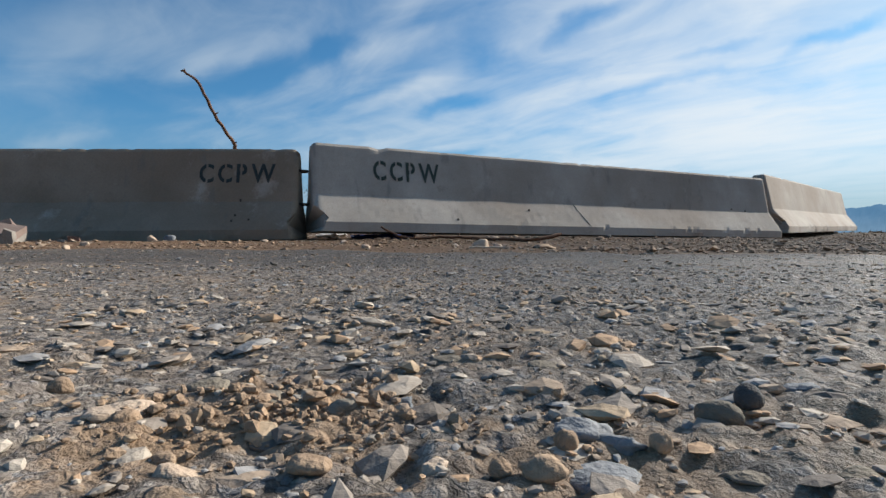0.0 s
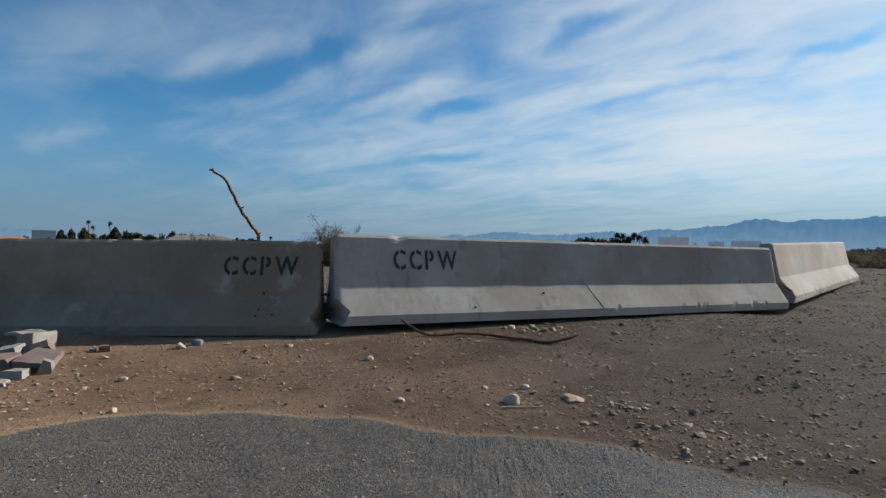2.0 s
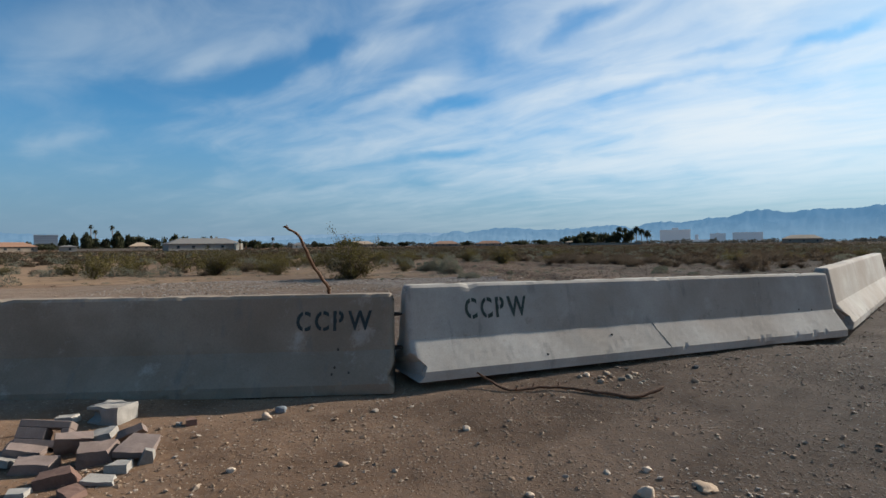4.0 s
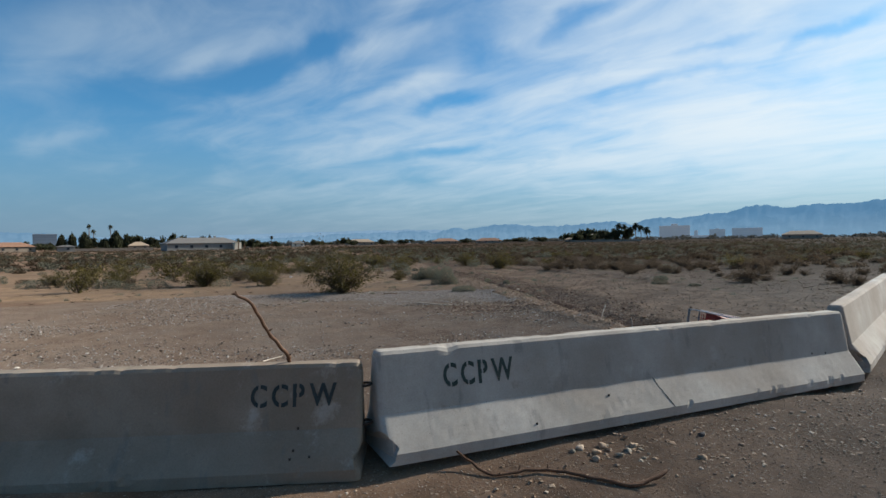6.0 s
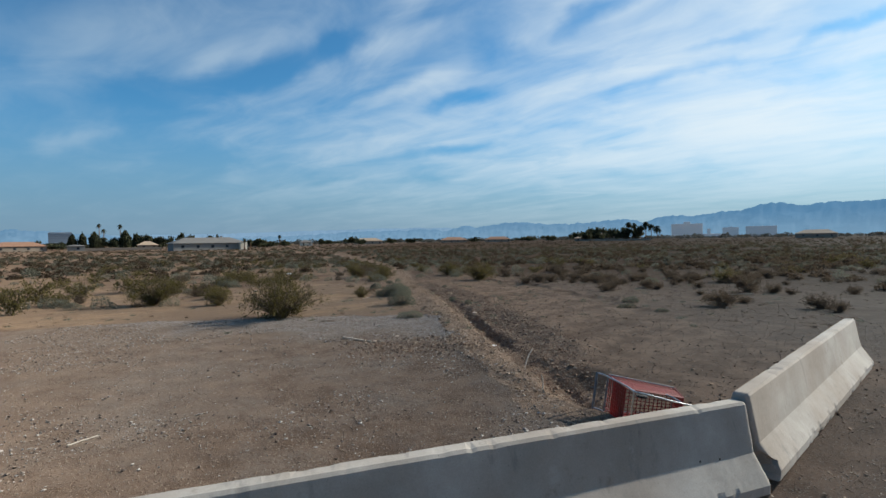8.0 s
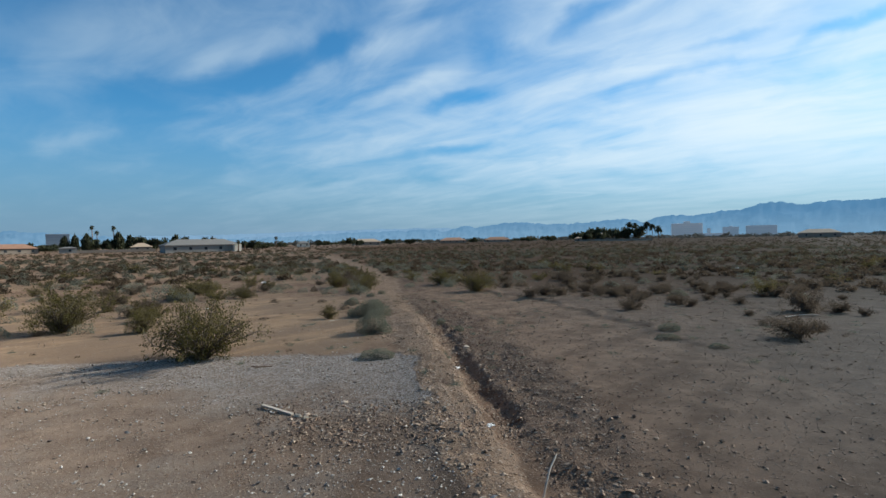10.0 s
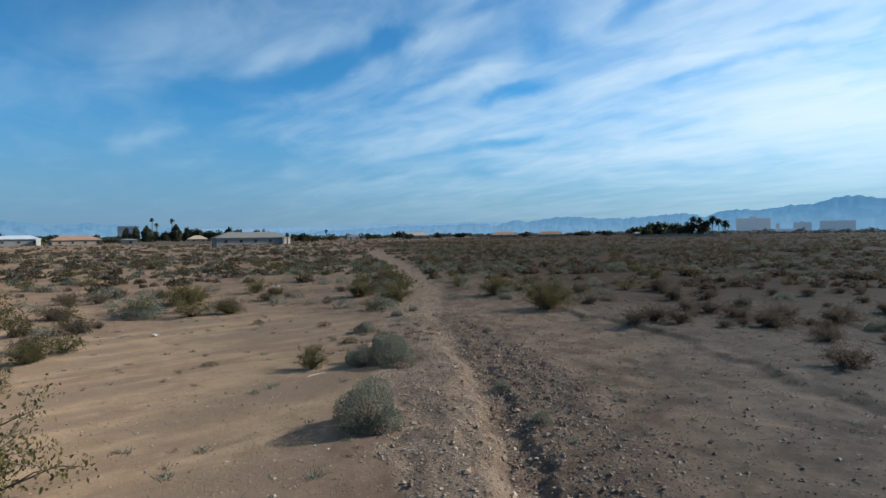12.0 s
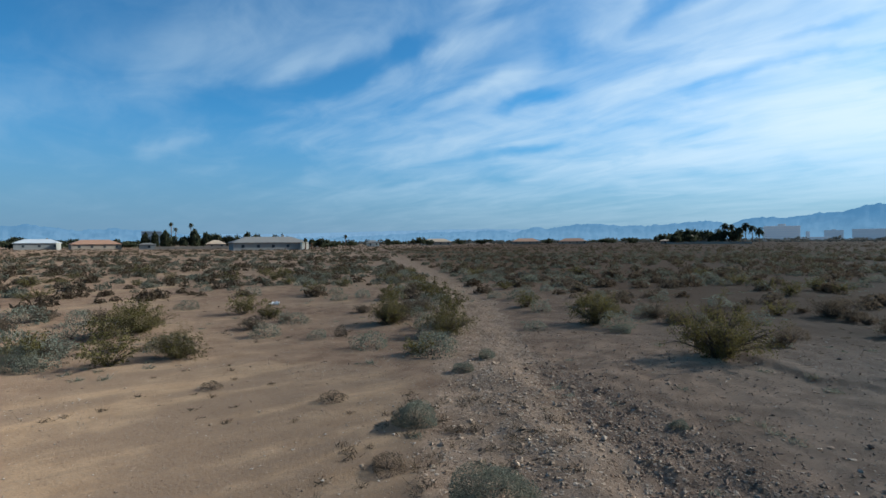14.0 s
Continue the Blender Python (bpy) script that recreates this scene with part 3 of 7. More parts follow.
def box(sx_, sy_, sz_, bevel=0.0, at=None):
    bm = bmesh.new()
    bmesh.ops.create_cube(bm, size=1, matrix=Matrix.Diagonal((sx_, sy_, sz_, 1)))
    if bevel:
        bmesh.ops.bevel(bm, geom=bm.edges[:], offset=bevel, segments=2, affect="EDGES", profile=0.6)
    if at is not None:
        bmesh.ops.transform(bm, matrix=at, verts=bm.verts)
    return bm


def tube_arrays(points, radii, sides=6):
    """The corners and quads of a tapered tube along points."""
    pts = [Vector(p) for p in points]
    vs, fs = [], []
    for i, p in enumerate(pts):
        d = (pts[min(i + 1, len(pts) - 1)] - pts[max(i - 1, 0)]).normalized()
        a = d.orthogonal().normalized() if abs(d.z) > 0.95 else d.cross(Vector((0, 0, 1))).normalized()
        b = d.cross(a)
        for k in range(sides):
            w = 2 * math.pi * k / sides
            vs.append(p + (a * math.cos(w) + b * math.sin(w)) * radii[i])
    for i in range(len(pts) - 1):
        for k in range(sides):
            o, q = i * sides + k, i * sides + (k + 1) % sides
            fs.append((o, q, q + sides, o + sides))
    return vs, fs


def tubes(name, list_of_tubes, smooth=True):
    vs, fs = [], []
    for points, radii, sides in list_of_tubes:
        v, f = tube_arrays(points, radii, sides)
        o = len(vs)
        vs += v
        fs += [tuple(c + o for c in q) for q in f]
    return fast_mesh(name, [tuple(v) for v in vs], fs, smooth)


def spline(points, n):
    """A smooth line through points (Catmull-Rom)."""
    p = np.array([points[0], *points, points[-1]], float)
    out = []
    for u in np.linspace(0, len(points) - 1 - 1e-6, n):
        i = int(u)
        t = u - i
        a, b, c, d = p[i:i + 4]
        out.append(0.5 * (2 * b + (c - a) * t + (2 * a - 5 * b + 4 * c - d) * t * t + (3 * b - a - 3 * c + d) * t ** 3))
    return [tuple(q) for q in out]


def lattice(x, y, seed):
    n = (x.astype(np.int64) * 374761393 + y.astype(np.int64) * 668265263 + seed * 974634781) & 0x7FFFFFFF
    n = ((n ^ (n >> 13)) * 1274126177) & 0x7FFFFFFF
    return ((n ^ (n >> 16)) & 0xFFFF) / 65535.0


def smooth_noise(x, y, seed=0):
    """Value noise from 0 to 1 on arrays."""
    x, y = np.asarray(x, float), np.asarray(y, float)
    i, j = np.floor(x), np.floor(y)
    u, v = x - i, y - j
    u, v = u * u * (3 - 2 * u), v * v * (3 - 2 * v)
    a, b, c, d = lattice(i, j, seed), lattice(i + 1, j, seed), lattice(i, j + 1, seed), lattice(i + 1, j + 1, seed)
    return (a * (1 - u) + b * u) * (1 - v) + (c * (1 - u) + d * u) * v


def fbm(x, y, seed=0, octaves=4):
    s, a, t = 0, 1.0, 0
    for k in range(octaves):
        s = s + a * smooth_noise(np.asarray(x) * 2 ** k, np.asarray(y) * 2 ** k, seed + 17 * k)
        t += a
        a *= 0.5
    return s / t


def step(v, a, b):
    u = np.clip((np.asarray(v, float) - a) / (b - a), 0, 1)
    return u * u * (3 - 2 * u)


# ---- the lie of the land ----
B2_LEFT = (-0.745, 1.370)                       # front top edge of the middle barrier, near end
B2_DIR = (0.898, 0.440)
TRENCH_Y = [2, 6, 7.5, 9, 12, 14.3, 17, 21.8, 26, 30, 37, 48, 57, 110, 200]
TRENCH_X = [4.6, 3.75, 3.30, 2.80, 2.25, 1.88, 1.38, 0.38, -0.9, -2.0, -3.3, -6.0, -9.0, -28.0, -62.0]


def trench_x(y):
    return np.interp(y, TRENCH_Y, TRENCH_X)


def front(x, y):
    """Metres in front of the barrier line."""
    return (np.asarray(x) - B2_LEFT[0]) * B2_DIR[1] - (np.asarray(y) - B2_LEFT[1]) * B2_DIR[0]


ASPHALT_X = [-3, -2.2, -1.6, -1.45, -1.13, -0.6, -0.1, 0.3, 0.56, 1.1, 1.3, 1.5, 2.06, 2.6, 3.2]
ASPHALT_Y = [-2.3, -1.65, -1.25, -1.10, -0.92, -0.81, -0.82, -0.93, -0.96, -1.04, -1.25, -1.40, -1.55, -1.80, -2.60]


def asphalt_zone(x, y):
    edge = np.interp(x, ASPHALT_X, ASPHALT_Y) + 0.16 * (fbm(x * 2.3, y * 2.3, 5) - 0.5)
    return (1 - step(y - edge, -0.07, 0.09)) * (1 - step(np.abs(x + 0.3) + 1.6 * (fbm(x * 0.8, y * 0.8, 13) - 0.5), 3.0, 3.4)) * step(y + 2.4 * (fbm(x * 0.7, y * 0.7, 14) - 0.5), -8.2, -7.6)


def pad_zone(x, y):
    """The gravelled pad behind the barriers."""
    far = 15.2 - 0.055 * np.maximum(-2.5 - x, 0) ** 1.75 + 1.2 * (fbm(x * 0.5, y * 0.5, 9) - 0.5)
    s = front(x, y)
    return step(-s, 0.1, 0.8) * (1 - step(y, far - 0.5, far + 0.5)) * (1 - step(x - trench_x(y) + 0.8 * (fbm(x * 1.1, y * 1.1, 15) - 0.5), -1.0, -0.5))


def sand_zone(x, y):
    tx = trench_x(y)
    a = step(y, 14.0, 16.0) * (1 - step(y, 27.0, 31.0)) * step(tx - x, 0.6, 4.0) * (1 - step(-x, 8.0, 12.0))
    c = step(-x, 5.0, 8.0) * step(y, 11.0, 14.0) * (1 - step(y, 15.0 + 0.5 * (-x), 22 + 0.5 * (-x)))
    near = 0.35 * step(-x, 0.8, 2.4) * step(y, -2.2, -1.0) * (1 - step(y, 0.1, 0.9))
    return np.clip(a + 0.8 * c + near, 0, 1)


BERM_Y = [4, 9, 14.4, 17.5, 20, 23, 25, 26.5, 28.5, 31, 34]
BERM_X = [11.5, 9.2, 7.8, 7.35, 6.8, 6.3, 5.8, 5.3, 4.2, 2.9, 0.5]


def berm_x(y):
    """The washed-out edge on the right of the graded track."""
    return np.interp(y, BERM_Y, BERM_X)


def graded_zone(x, y):
    tx = trench_x(y)
    off = berm_x(y) - x + 1.4 * (fbm(x * 0.9, y * 0.9, 51) - 0.5)
    return step(x - tx, -0.2, 0.9) * step(off, -0.15, 0.25) * (1 - step(y, 31, 34)) * step(-front(x, y), 0.4, 2.5)


def rubble_zone(x, y):
    """Dark stony spoil along the right side of the trench."""
    w = np.interp(y, [5, 9, 13, 20, 24, 28, 33], [0.3, 1.6, 2.2, 2.3, 2.3, 1.5, 0.0])
    d = x - trench_x(y) + 0.9 * (fbm(x * 1.2, y * 1.2, 54) - 0.5)
    return step(d, -0.12, 0.12) * (1 - step(d, 0.45 * w, w + 0.25)) * step(y, 5.5, 7.5) * (1 - step(y, 26, 33))


def sandy_zone(x, y):
    """Where the soil tends to pale sand: the side left of the wash."""
    return step(trench_x(y) - x, -1.5, 4.0) * step(y, 10, 16) * (0.55 + 0.45 * step(-x, 0, 30))


def bank_zone(x, y):
    """The pale stony bank, and the stony wash that goes on from it."""
    tx = trench_x(y)
    w = np.interp(y, [4, 8, 15, 18, 25, 30, 60, 120], [0.5, 0.55, 0.55, 1.15, 1.55, 1.1, 1.3, 2.2])
    d = tx - 0.55 - 0.55 * np.maximum(w - 0.9, 0) * (y < 40) - x + 0.9 * (fbm(x * 1.1, y * 1.1, 23) - 0.5)
    return (1 - step(np.abs(d), w * 0.75, w * 1.2)) * step(y, 4.5, 7) * (1 - step(y, 90, 150))


def ground_z(x, y):
    x, y = np.asarray(x, float), np.asarray(y, float)
    s = front(x, y)
    z = np.interp(s, [-8, -3, -1.2, -0.2, 0.5, 1.3, 2.3, 2.6, 4.8, 12], [0.02, 0.02, 0.02, -0.085, -0.085, -0.12, -0.145, -0.165, -0.200, -0.26])
    z = np.where(s < 0, z * (1 - step(y, 14, 24)) - 0.10 * step(y, 14, 24), z)
    tx = trench_x(y)
    # the trench, steep on its right side, fading out ahead
    deep = np.interp(y, [5.9, 6.7, 7.5, 8.4, 9.6, 10.6, 11.3, 13, 17, 21, 25], [0.0, 0.24, 0.26, 0.15, 0.09, 0.14, 0.33, 0.32, 0.24, 0.15, 0.05])
    spoil = rubble_zone(x, y)
    rag = 0.45 * (fbm(x * 0.9 + 3, y * 0.9, 21) - 0.5) + 0.14 * (fbm(x * 3.1, y * 3.1, 22, 3) - 0.5)
    d = x - tx + rag
    z = z - deep * np.where(d < 0, 1 - step(-d, 0.02, 0.40), 1 - 0.50 * step(d, 0.22, 0.52) - 0.50 * step(d, 0.45, 1.8))
    z = z + spoil * (0.11 * (fbm(x * 2.6, y * 2.6, 55) - 0.5) + 0.055 * (fbm(x * 7.0, y * 7.0, 56, 3) - 0.5))
    # the low eroded step beside the track
    z = z + 0.09 * step(x - berm_x(y) + 1.4 * (fbm(x * 0.9, y * 0.9, 51) - 0.5), -0.15, 0.12) * (1 - step(x - berm_x(y), 1.0, 5.0)) * step(y, 14, 18) * (1 - step(y, 31, 34))
    # low bank left of it
    z = z + 0.07 * np.exp(-((x - tx + 0.75) / 0.45) ** 2) * step(y, 6, 8) * (1 - step(y, 24, 34))
    # lumps
    r = np.hypot(x - 0.6, y + 3.2)
    smooth_pad = 1 - 0.75 * np.clip(asphalt_zone(x, y), 0, 1)
    z = z + 0.035 * (fbm(x * 1.3, y * 1.3, 2) - 0.5) * step(r, 0.6, 2.5) * smooth_pad
    z = z + 0.018 * (fbm(x * 6, y * 6, 3) - 0.5) * step(r, 0.5, 2.0)
    z = z + 0.30 * (fbm(x * 0.13, y * 0.13, 4) - 0.5) * step(y, 16, 40)
    z = z + 0.55 * (fbm(x * 0.02, y * 0.02, 6) - 0.5) * step(np.hypot(x, y), 45, 140)
    wide_open = step(y, 13, 20) * (1 - step(np.hypot(x, y), 60, 110)) * (1 - 0.6 * sand_zone(x, y))
    z = z + wide_open * (0.10 * (fbm(x * 0.8, y * 0.8, 71) - 0.5) + 0.05 * (fbm(x * 2.7, y * 2.7, 72, 3) - 0.5))
    z = z + 0.03 * (fbm(x * 2.2, y * 2.2, 73, 3) - 0.5) * graded_zone(x, y)
    z = z + bank_zone(x, y) * (0.09 * (fbm(x * 3, y * 3, 8) - 0.45) + 0.03 * (fbm(x * 9, y * 9, 24, 2) - 0.5))
    # a washed-out pit beside the cart, and the hollow that the cart lies in
    pit = np.hypot((x - 3.85) / 0.50, (y - 7.75) / 0.75) + 0.35 * (fbm(x * 2.4, y * 2.4, 91) - 0.5)
    z = z - 0.15 * (1 - step(pit, 0.20, 1.25))
    z = z - 0.13 * np.exp(-(((x - 4.55) / 0.6) ** 2 + ((y - 5.65) / 0.5) ** 2))
    # the hollow under the barriers' meeting ends
    z = z - 0.085 * np.exp(-(((x - 4.35) / 0.75) ** 2 + ((y - 3.75) / 0.45) ** 2))
    # wheel ruts across the sand
    off = y - 25.6 - np.where(x < -1, 0.85, 0.15) * (x + 1)
    rut = np.sin(off * 7.5) * np.exp(-(off / 1.3) ** 2)
    z = z + 0.03 * rut * sand_zone(x, y)
    z = z + 0.035 * (fbm((x + 1.2 * y) * 0.2, (y - 1.2 * x) * 1.6, 74, 3) - 0.5) * sand_zone(x, y)
    # worn road surface: stones of all sizes bedded side by side
    a = asphalt_zone(x, y)
    z = z + a * (0.007 * (fbm(x * 20, y * 20, 11, 3) - 0.5) + 0.011 * np.abs(fbm(x * 42, y * 42, 12, 4) - 0.5))
    near = np.flatnonzero((a > 0.05) & (np.abs(x - 0.6) < 2.2) & (y > -3.4))
    if len(near):
        p, q = x[near], y[near]
        worn = 0.25 + 0.75 * step(fbm(p * 9, q * 9, 61), 0.36, 0.58)
        fade = a[near] * worn
        d = np.hypot(p - 0.6, q + 3.0)
        z[near] += fade * (0.0034 * cobbles(p, q, 0.021, 62) + (0.0025 * cobbles(p, q, 0.0095, 63) * (1 - step(d, 0.7, 1.3))))
    return z


def cobbles(x, y, cell, seed):
    """Rounded stones side by side, some proud and some sunk: heights from 0 to 1."""
    u, v = x / cell, y / cell
    i0, j0 = np.floor(u), np.floor(v)
    best = np.zeros_like(u)
    for di in (-1, 0, 1):
        for dj in (-1, 0, 1):
            i, j = i0 + di, j0 + dj
            cx, cy = i + lattice(i, j, seed), j + lattice(i, j, seed + 1)
            r = 0.35 + 0.45 * lattice(i, j, seed + 2)
            k = 0.6 + 0.8 * lattice(i, j, seed + 3)
            d2 = ((u - cx) * k) ** 2 + ((v - cy) / k) ** 2
            best = np.maximum(best, np.clip(1.25 - d2 / (r * r), 0, 1) ** 0.5 * (0.25 + 0.75 * lattice(i, j, seed + 4)))
    return best


def gz(x, y):
    return float(ground_z(np.array([x]), np.array([y]))[0])


def grid_axis(*spans):
    """Coordinates from (start, end, first step, last step) spans."""
    out = []
    for a, b, s0, s1 in spans:
        if abs(s0 - s1) < 1e-6:
            out += list(np.arange(a, b, s0))
        else:
            n = max(2, int(abs(b - a) / ((s1 - s0) / math.log(s1 / s0))))
            q = (s1 / s0) ** (1 / n)
            st = np.cumsum([s0 * q ** i for i in range(n)])
            out += list(a + (b - a) * np.concatenate([[0], st[:-1]]) / st[-1])
    return np.array(out + [spans[-1][1]])


def build_ground():
    left = -grid_axis((0.9, 4.0, 0.03, 0.10), (4.0, 22, 0.10, 0.5), (22, 4600, 0.5, 420))[::-1] + 1.1
    mid = np.concatenate([np.arange(0.2, 0.42, 0.009), np.arange(0.42, 0.90, 0.0032), np.arange(0.90, 1.2, 0.009)])
    right = grid_axis((1.2, 4.5, 0.03, 0.08), (4.5, 18, 0.08, 0.5), (18, 4600, 0.5, 420))
    xs = np.concatenate([left[left < 0.199], mid, right[right > 1.2]])
    ys = np.concatenate([-grid_axis((3.4, 60, 0.06, 8), (60, 4600, 8, 600))[::-1], np.concatenate([np.arange(-3.38, -3.15, 0.03), np.arange(-3.15, -2.90, 0.0032), np.arange(-2.90, -2.3, 0.009)]), grid_axis((-2.3, 2.0, 0.025, 0.07), (2.0, 26, 0.07, 0.11), (26, 60, 0.10, 0.6), (60, 4600, 0.6, 420))])
    gx, gy = np.meshgrid(xs, ys)
    x, y = gx.ravel(), gy.ravel()
    v = np.stack([x, y, ground_z(x, y)], 1)
    nx, ny = len(xs), len(ys)
    i = (np.arange(ny - 1)[:, None] * nx + np.arange(nx - 1)[None, :]).ravel()
    me = fast_mesh("ground", v, np.stack([i, i + 1, i + 1 + nx, i + nx], 1), True)
    for name, zones in (("zones", (asphalt_zone, pad_zone, sand_zone)), ("zones_more", (graded_zone, bank_zone, sandy_zone))):
        col = np.ones((len(v), 4), np.float32)
        for k, f in enumerate(zones):
            col[:, k] = np.clip(f(x, y), 0, 1)
        col[:, 3] = rubble_zone(x, y) if name == "zones" else step(y, 9, 15) * step(np.hypot(x, y - 12) + 10 * step(x - berm_x(y), -0.5, 5), 14, 46) * (0.14 + 0.86 * step(x - trench_x(y), -3, 8))
        me.attributes.new(name, "FLOAT_COLOR", "POINT").data.foreach_set("color", col.ravel())
    ob = part("ground", me, GROUND)
    return tagged(ob, "dry stony desert ground with worn asphalt and a washed-out trench", "ground", kind="structure")


ground = build_ground()


# ---- the concrete barriers ----
PROFILE = [(0.345, 0.0), (0.345, 0.085), (0.170, 0.334), (0.082, 0.785), (0.060, 0.810)]   # half width, height


def chip_corner(bm, place, normal):
    """Break a corner off with a ragged facet."""
    geom = bm.verts[:] + bm.edges[:] + bm.faces[:]
    cut = bmesh.ops.bisect_plane(bm, geom=geom, plane_co=place, plane_no=normal, clear_outer=True)
    edges = [e for e in cut["geom_cut"] if isinstance(e, bmesh.types.BMEdge)]
    bmesh.ops.holes_fill(bm, edges=edges, sides=0)


def barrier_body(length, seed, breaks=()):
    """A cast barrier; breaks: (which end, height, half height, depth) of corners broken off its foot."""
    side_loop = []
    for (w0, h0), (w1, h1) in zip(PROFILE[:-1], PROFILE[1:]):
        k = max(1, round(math.hypot(w1 - w0, h1 - h0) / 0.045))
        side_loop += [(w0 + (w1 - w0) * i / k, h0 + (h1 - h0) * i / k, i == 0) for i in range(k)]
    side_loop.append((*PROFILE[-1], True))
    loop = side_loop + [(-w, h, e) for w, h, e in side_loop[::-1]]
    bm = bmesh.new()
    rings = []
    r0 = 0.055
    near_end = [0.0, 0.003, 0.008, 0.016, 0.027, 0.04, 0.06, 0.085, 0.11, 0.14, 0.17, 0.20]
    n = 120
    xs = near_end + [0.2 + (length - 0.4) * k / n for k in range(1, n)] + [length - q for q in near_end[::-1]]
    for x in xs:
        e = min(x, length - x)
        tight = r0 - math.sqrt(max(0.0, r0 * r0 - max(0.0, r0 - e) ** 2))
        ring = []
        for w, h, edge in loop:
            side = 1 if w > 0 else -1
            k = 0.0022 * (noise.noise((x * 3, w * 5 + seed, h * 5)) + 0.6 * noise.noise((x * 19, w * 9 + seed, h * 19)))
            bite = max(0.0, noise.noise((x * 5.5 + seed * 3, side * 7.7 + h * 4, 2.2)) - 0.36) * 0.07
            bite += max(0.0, noise.noise((x * 15 + seed * 5, side * 3.1 + h * 4, 8.2)) - 0.42) * 0.045
            dw = -bite if edge and h < 0.1 else 0.0
            dh = -bite * 0.7 if edge and h > 0.7 else 0.0
            xx = x
            for end, hc, hh, deep in breaks:
                if w > 0.02:
                    bell = max(0.0, 1 - ((h - hc) / hh) ** 2) * min(1.0, (w - 0.02) / 0.10)
                    cut = deep * bell * (1 + 0.55 * noise.noise((h * 22 + seed, w * 17, 1.3)) + 0.3 * noise.noise((h * 60, w * 50 + seed, 4.1)))
                    xx = max(xx, cut) if end == 0 else min(xx, length - cut)
            ring.append(bm.verts.new((xx, -(w - side * tight + side * (k + dw)), h + dh + k * (h > 0) - tight * 0.8 * (h > 0.78))))
        rings.append(ring)
    m = len(loop)
    for a, b in zip(rings[:-1], rings[1:]):
        for j in range(m):
            bm.faces.new((a[j], a[(j + 1) % m], b[(j + 1) % m], b[j]))
    bm.faces.new(rings[0])
    bm.faces.new(rings[-1][::-1])
    bmesh.ops.remove_doubles(bm, verts=bm.verts, dist=0.0004)
    bmesh.ops.recalc_face_normals(bm, faces=bm.faces)
    return bm


def crack(parent, x, lean, seed):
    """A dark crack down the sloping foot of a barrier."""
    pts = []
    for i in range(15):
        u = i / 14
        w = PROFILE[2][0] + (PROFILE[1][0] - PROFILE[2][0]) * u
        h = PROFILE[2][1] + (PROFILE[1][1] - PROFILE[2][1]) * u
        pts.append((x + lean * u + 0.018 * noise.noise((u * 5, seed, 0)) + 0.008 * noise.noise((u * 17, seed, 3)), -w - 0.0005, h))
    # the gap's shade and dirt are one dark bead laid on the face
    part("crack", tubes("crack", [(pts, [0.0035 + 0.0045 * abs(noise.noise((i * 0.6, seed, 7))) for i in range(15)], 5)]), CRACK, parent, "dark crack through the foot")


def stencil_letter(ch, height):
    """One capital of stencil lettering, with the bridges of the stencil left open."""
    cu = bpy.data.curves.new("letter", "FONT")
    cu.body, cu.size, cu.offset, cu.resolution_u = ch, 1.0, 0.022, 4
    ob = bpy.data.objects.new("letter_source", cu)
    me = ob.to_mesh()
    bm = bmesh.new()
    bm.from_mesh(me)
    ob.to_mesh_clear()
    bpy.data.objects.remove(ob)
    bmesh.ops.remove_doubles(bm, verts=bm.verts, dist=1e-5)
    lo = Vector([min(v.co[k] for v in bm.verts) for k in (0, 1, 2)])
    hi = Vector([max(v.co[k] for v in bm.verts) for k in (0, 1, 2)])
    bmesh.ops.translate(bm, vec=-lo, verts=bm.verts)
    wide, tall = hi.x - lo.x, hi.y - lo.y
    s = height / tall
    bmesh.ops.scale(bm, vec=(s * 0.94, s, 1), verts=bm.verts)
    wide *= s * 0.94
    gap = {"C": 0.52, "P": 0.44}.get(ch)
    if gap:
        a, b = wide * gap - 0.010, wide * gap + 0.010
        for co in (a, b):
            bmesh.ops.bisect_plane(bm, geom=bm.verts[:] + bm.edges[:] + bm.faces[:], plane_co=(co, 0, 0), plane_no=(1, 0, 0))
        dead = [f for f in bm.faces if a < f.calc_center_median().x < b]
        bmesh.ops.delete(bm, geom=dead, context="FACES")
    # give the paint a skin of its own
    ext = bmesh.ops.extrude_face_region(bm, geom=bm.faces[:])
    bmesh.ops.translate(bm, vec=(0, 0, 0.0012), verts=[v for v in ext["geom"] if isinstance(v, bmesh.types.BMVert)])
    return bm, wide


def letter_row(text, parent, x0, width, zc, height, paint):
    """Lettering on the upper front face of a barrier."""
    made = [(ch, *stencil_letter(ch, height)) for ch in text]
    gap = 0.055 * width
    k = (width - 3 * gap) / sum(w for _, _, w in made)
    lean = math.degrees(math.atan2(PROFILE[2][0] - PROFILE[3][0], PROFILE[3][1] - PROFILE[2][1]))
    x = x0
    z0 = zc - height / 2
    half = PROFILE[3][0] + (PROFILE[3][1] - z0) * math.tan(radians(lean))
    for ch, bm, w in made:
        bmesh.ops.scale(bm, vec=(k, 1, 1), verts=bm.verts)
        part("stencil_letter", bm, paint, parent, "dark stencilled capital letter " + ch, pose(x, -half - 0.0035, z0, 90 - lean, 0, 0))
        x += w * k + gap


def loop_pin(parent, x, zs):
    for z in zs:
        pts = [(x, -0.05, z), (x + 0.05, -0.045, z), (x + 0.075, 0, z), (x + 0.05, 0.045, z), (x, 0.05, z)]
        part("steel_loop", tubes("steel_loop", [(spline(pts, 12), [0.011] * 12, 6)]), STEEL, parent, "rusted steel connecting loop")


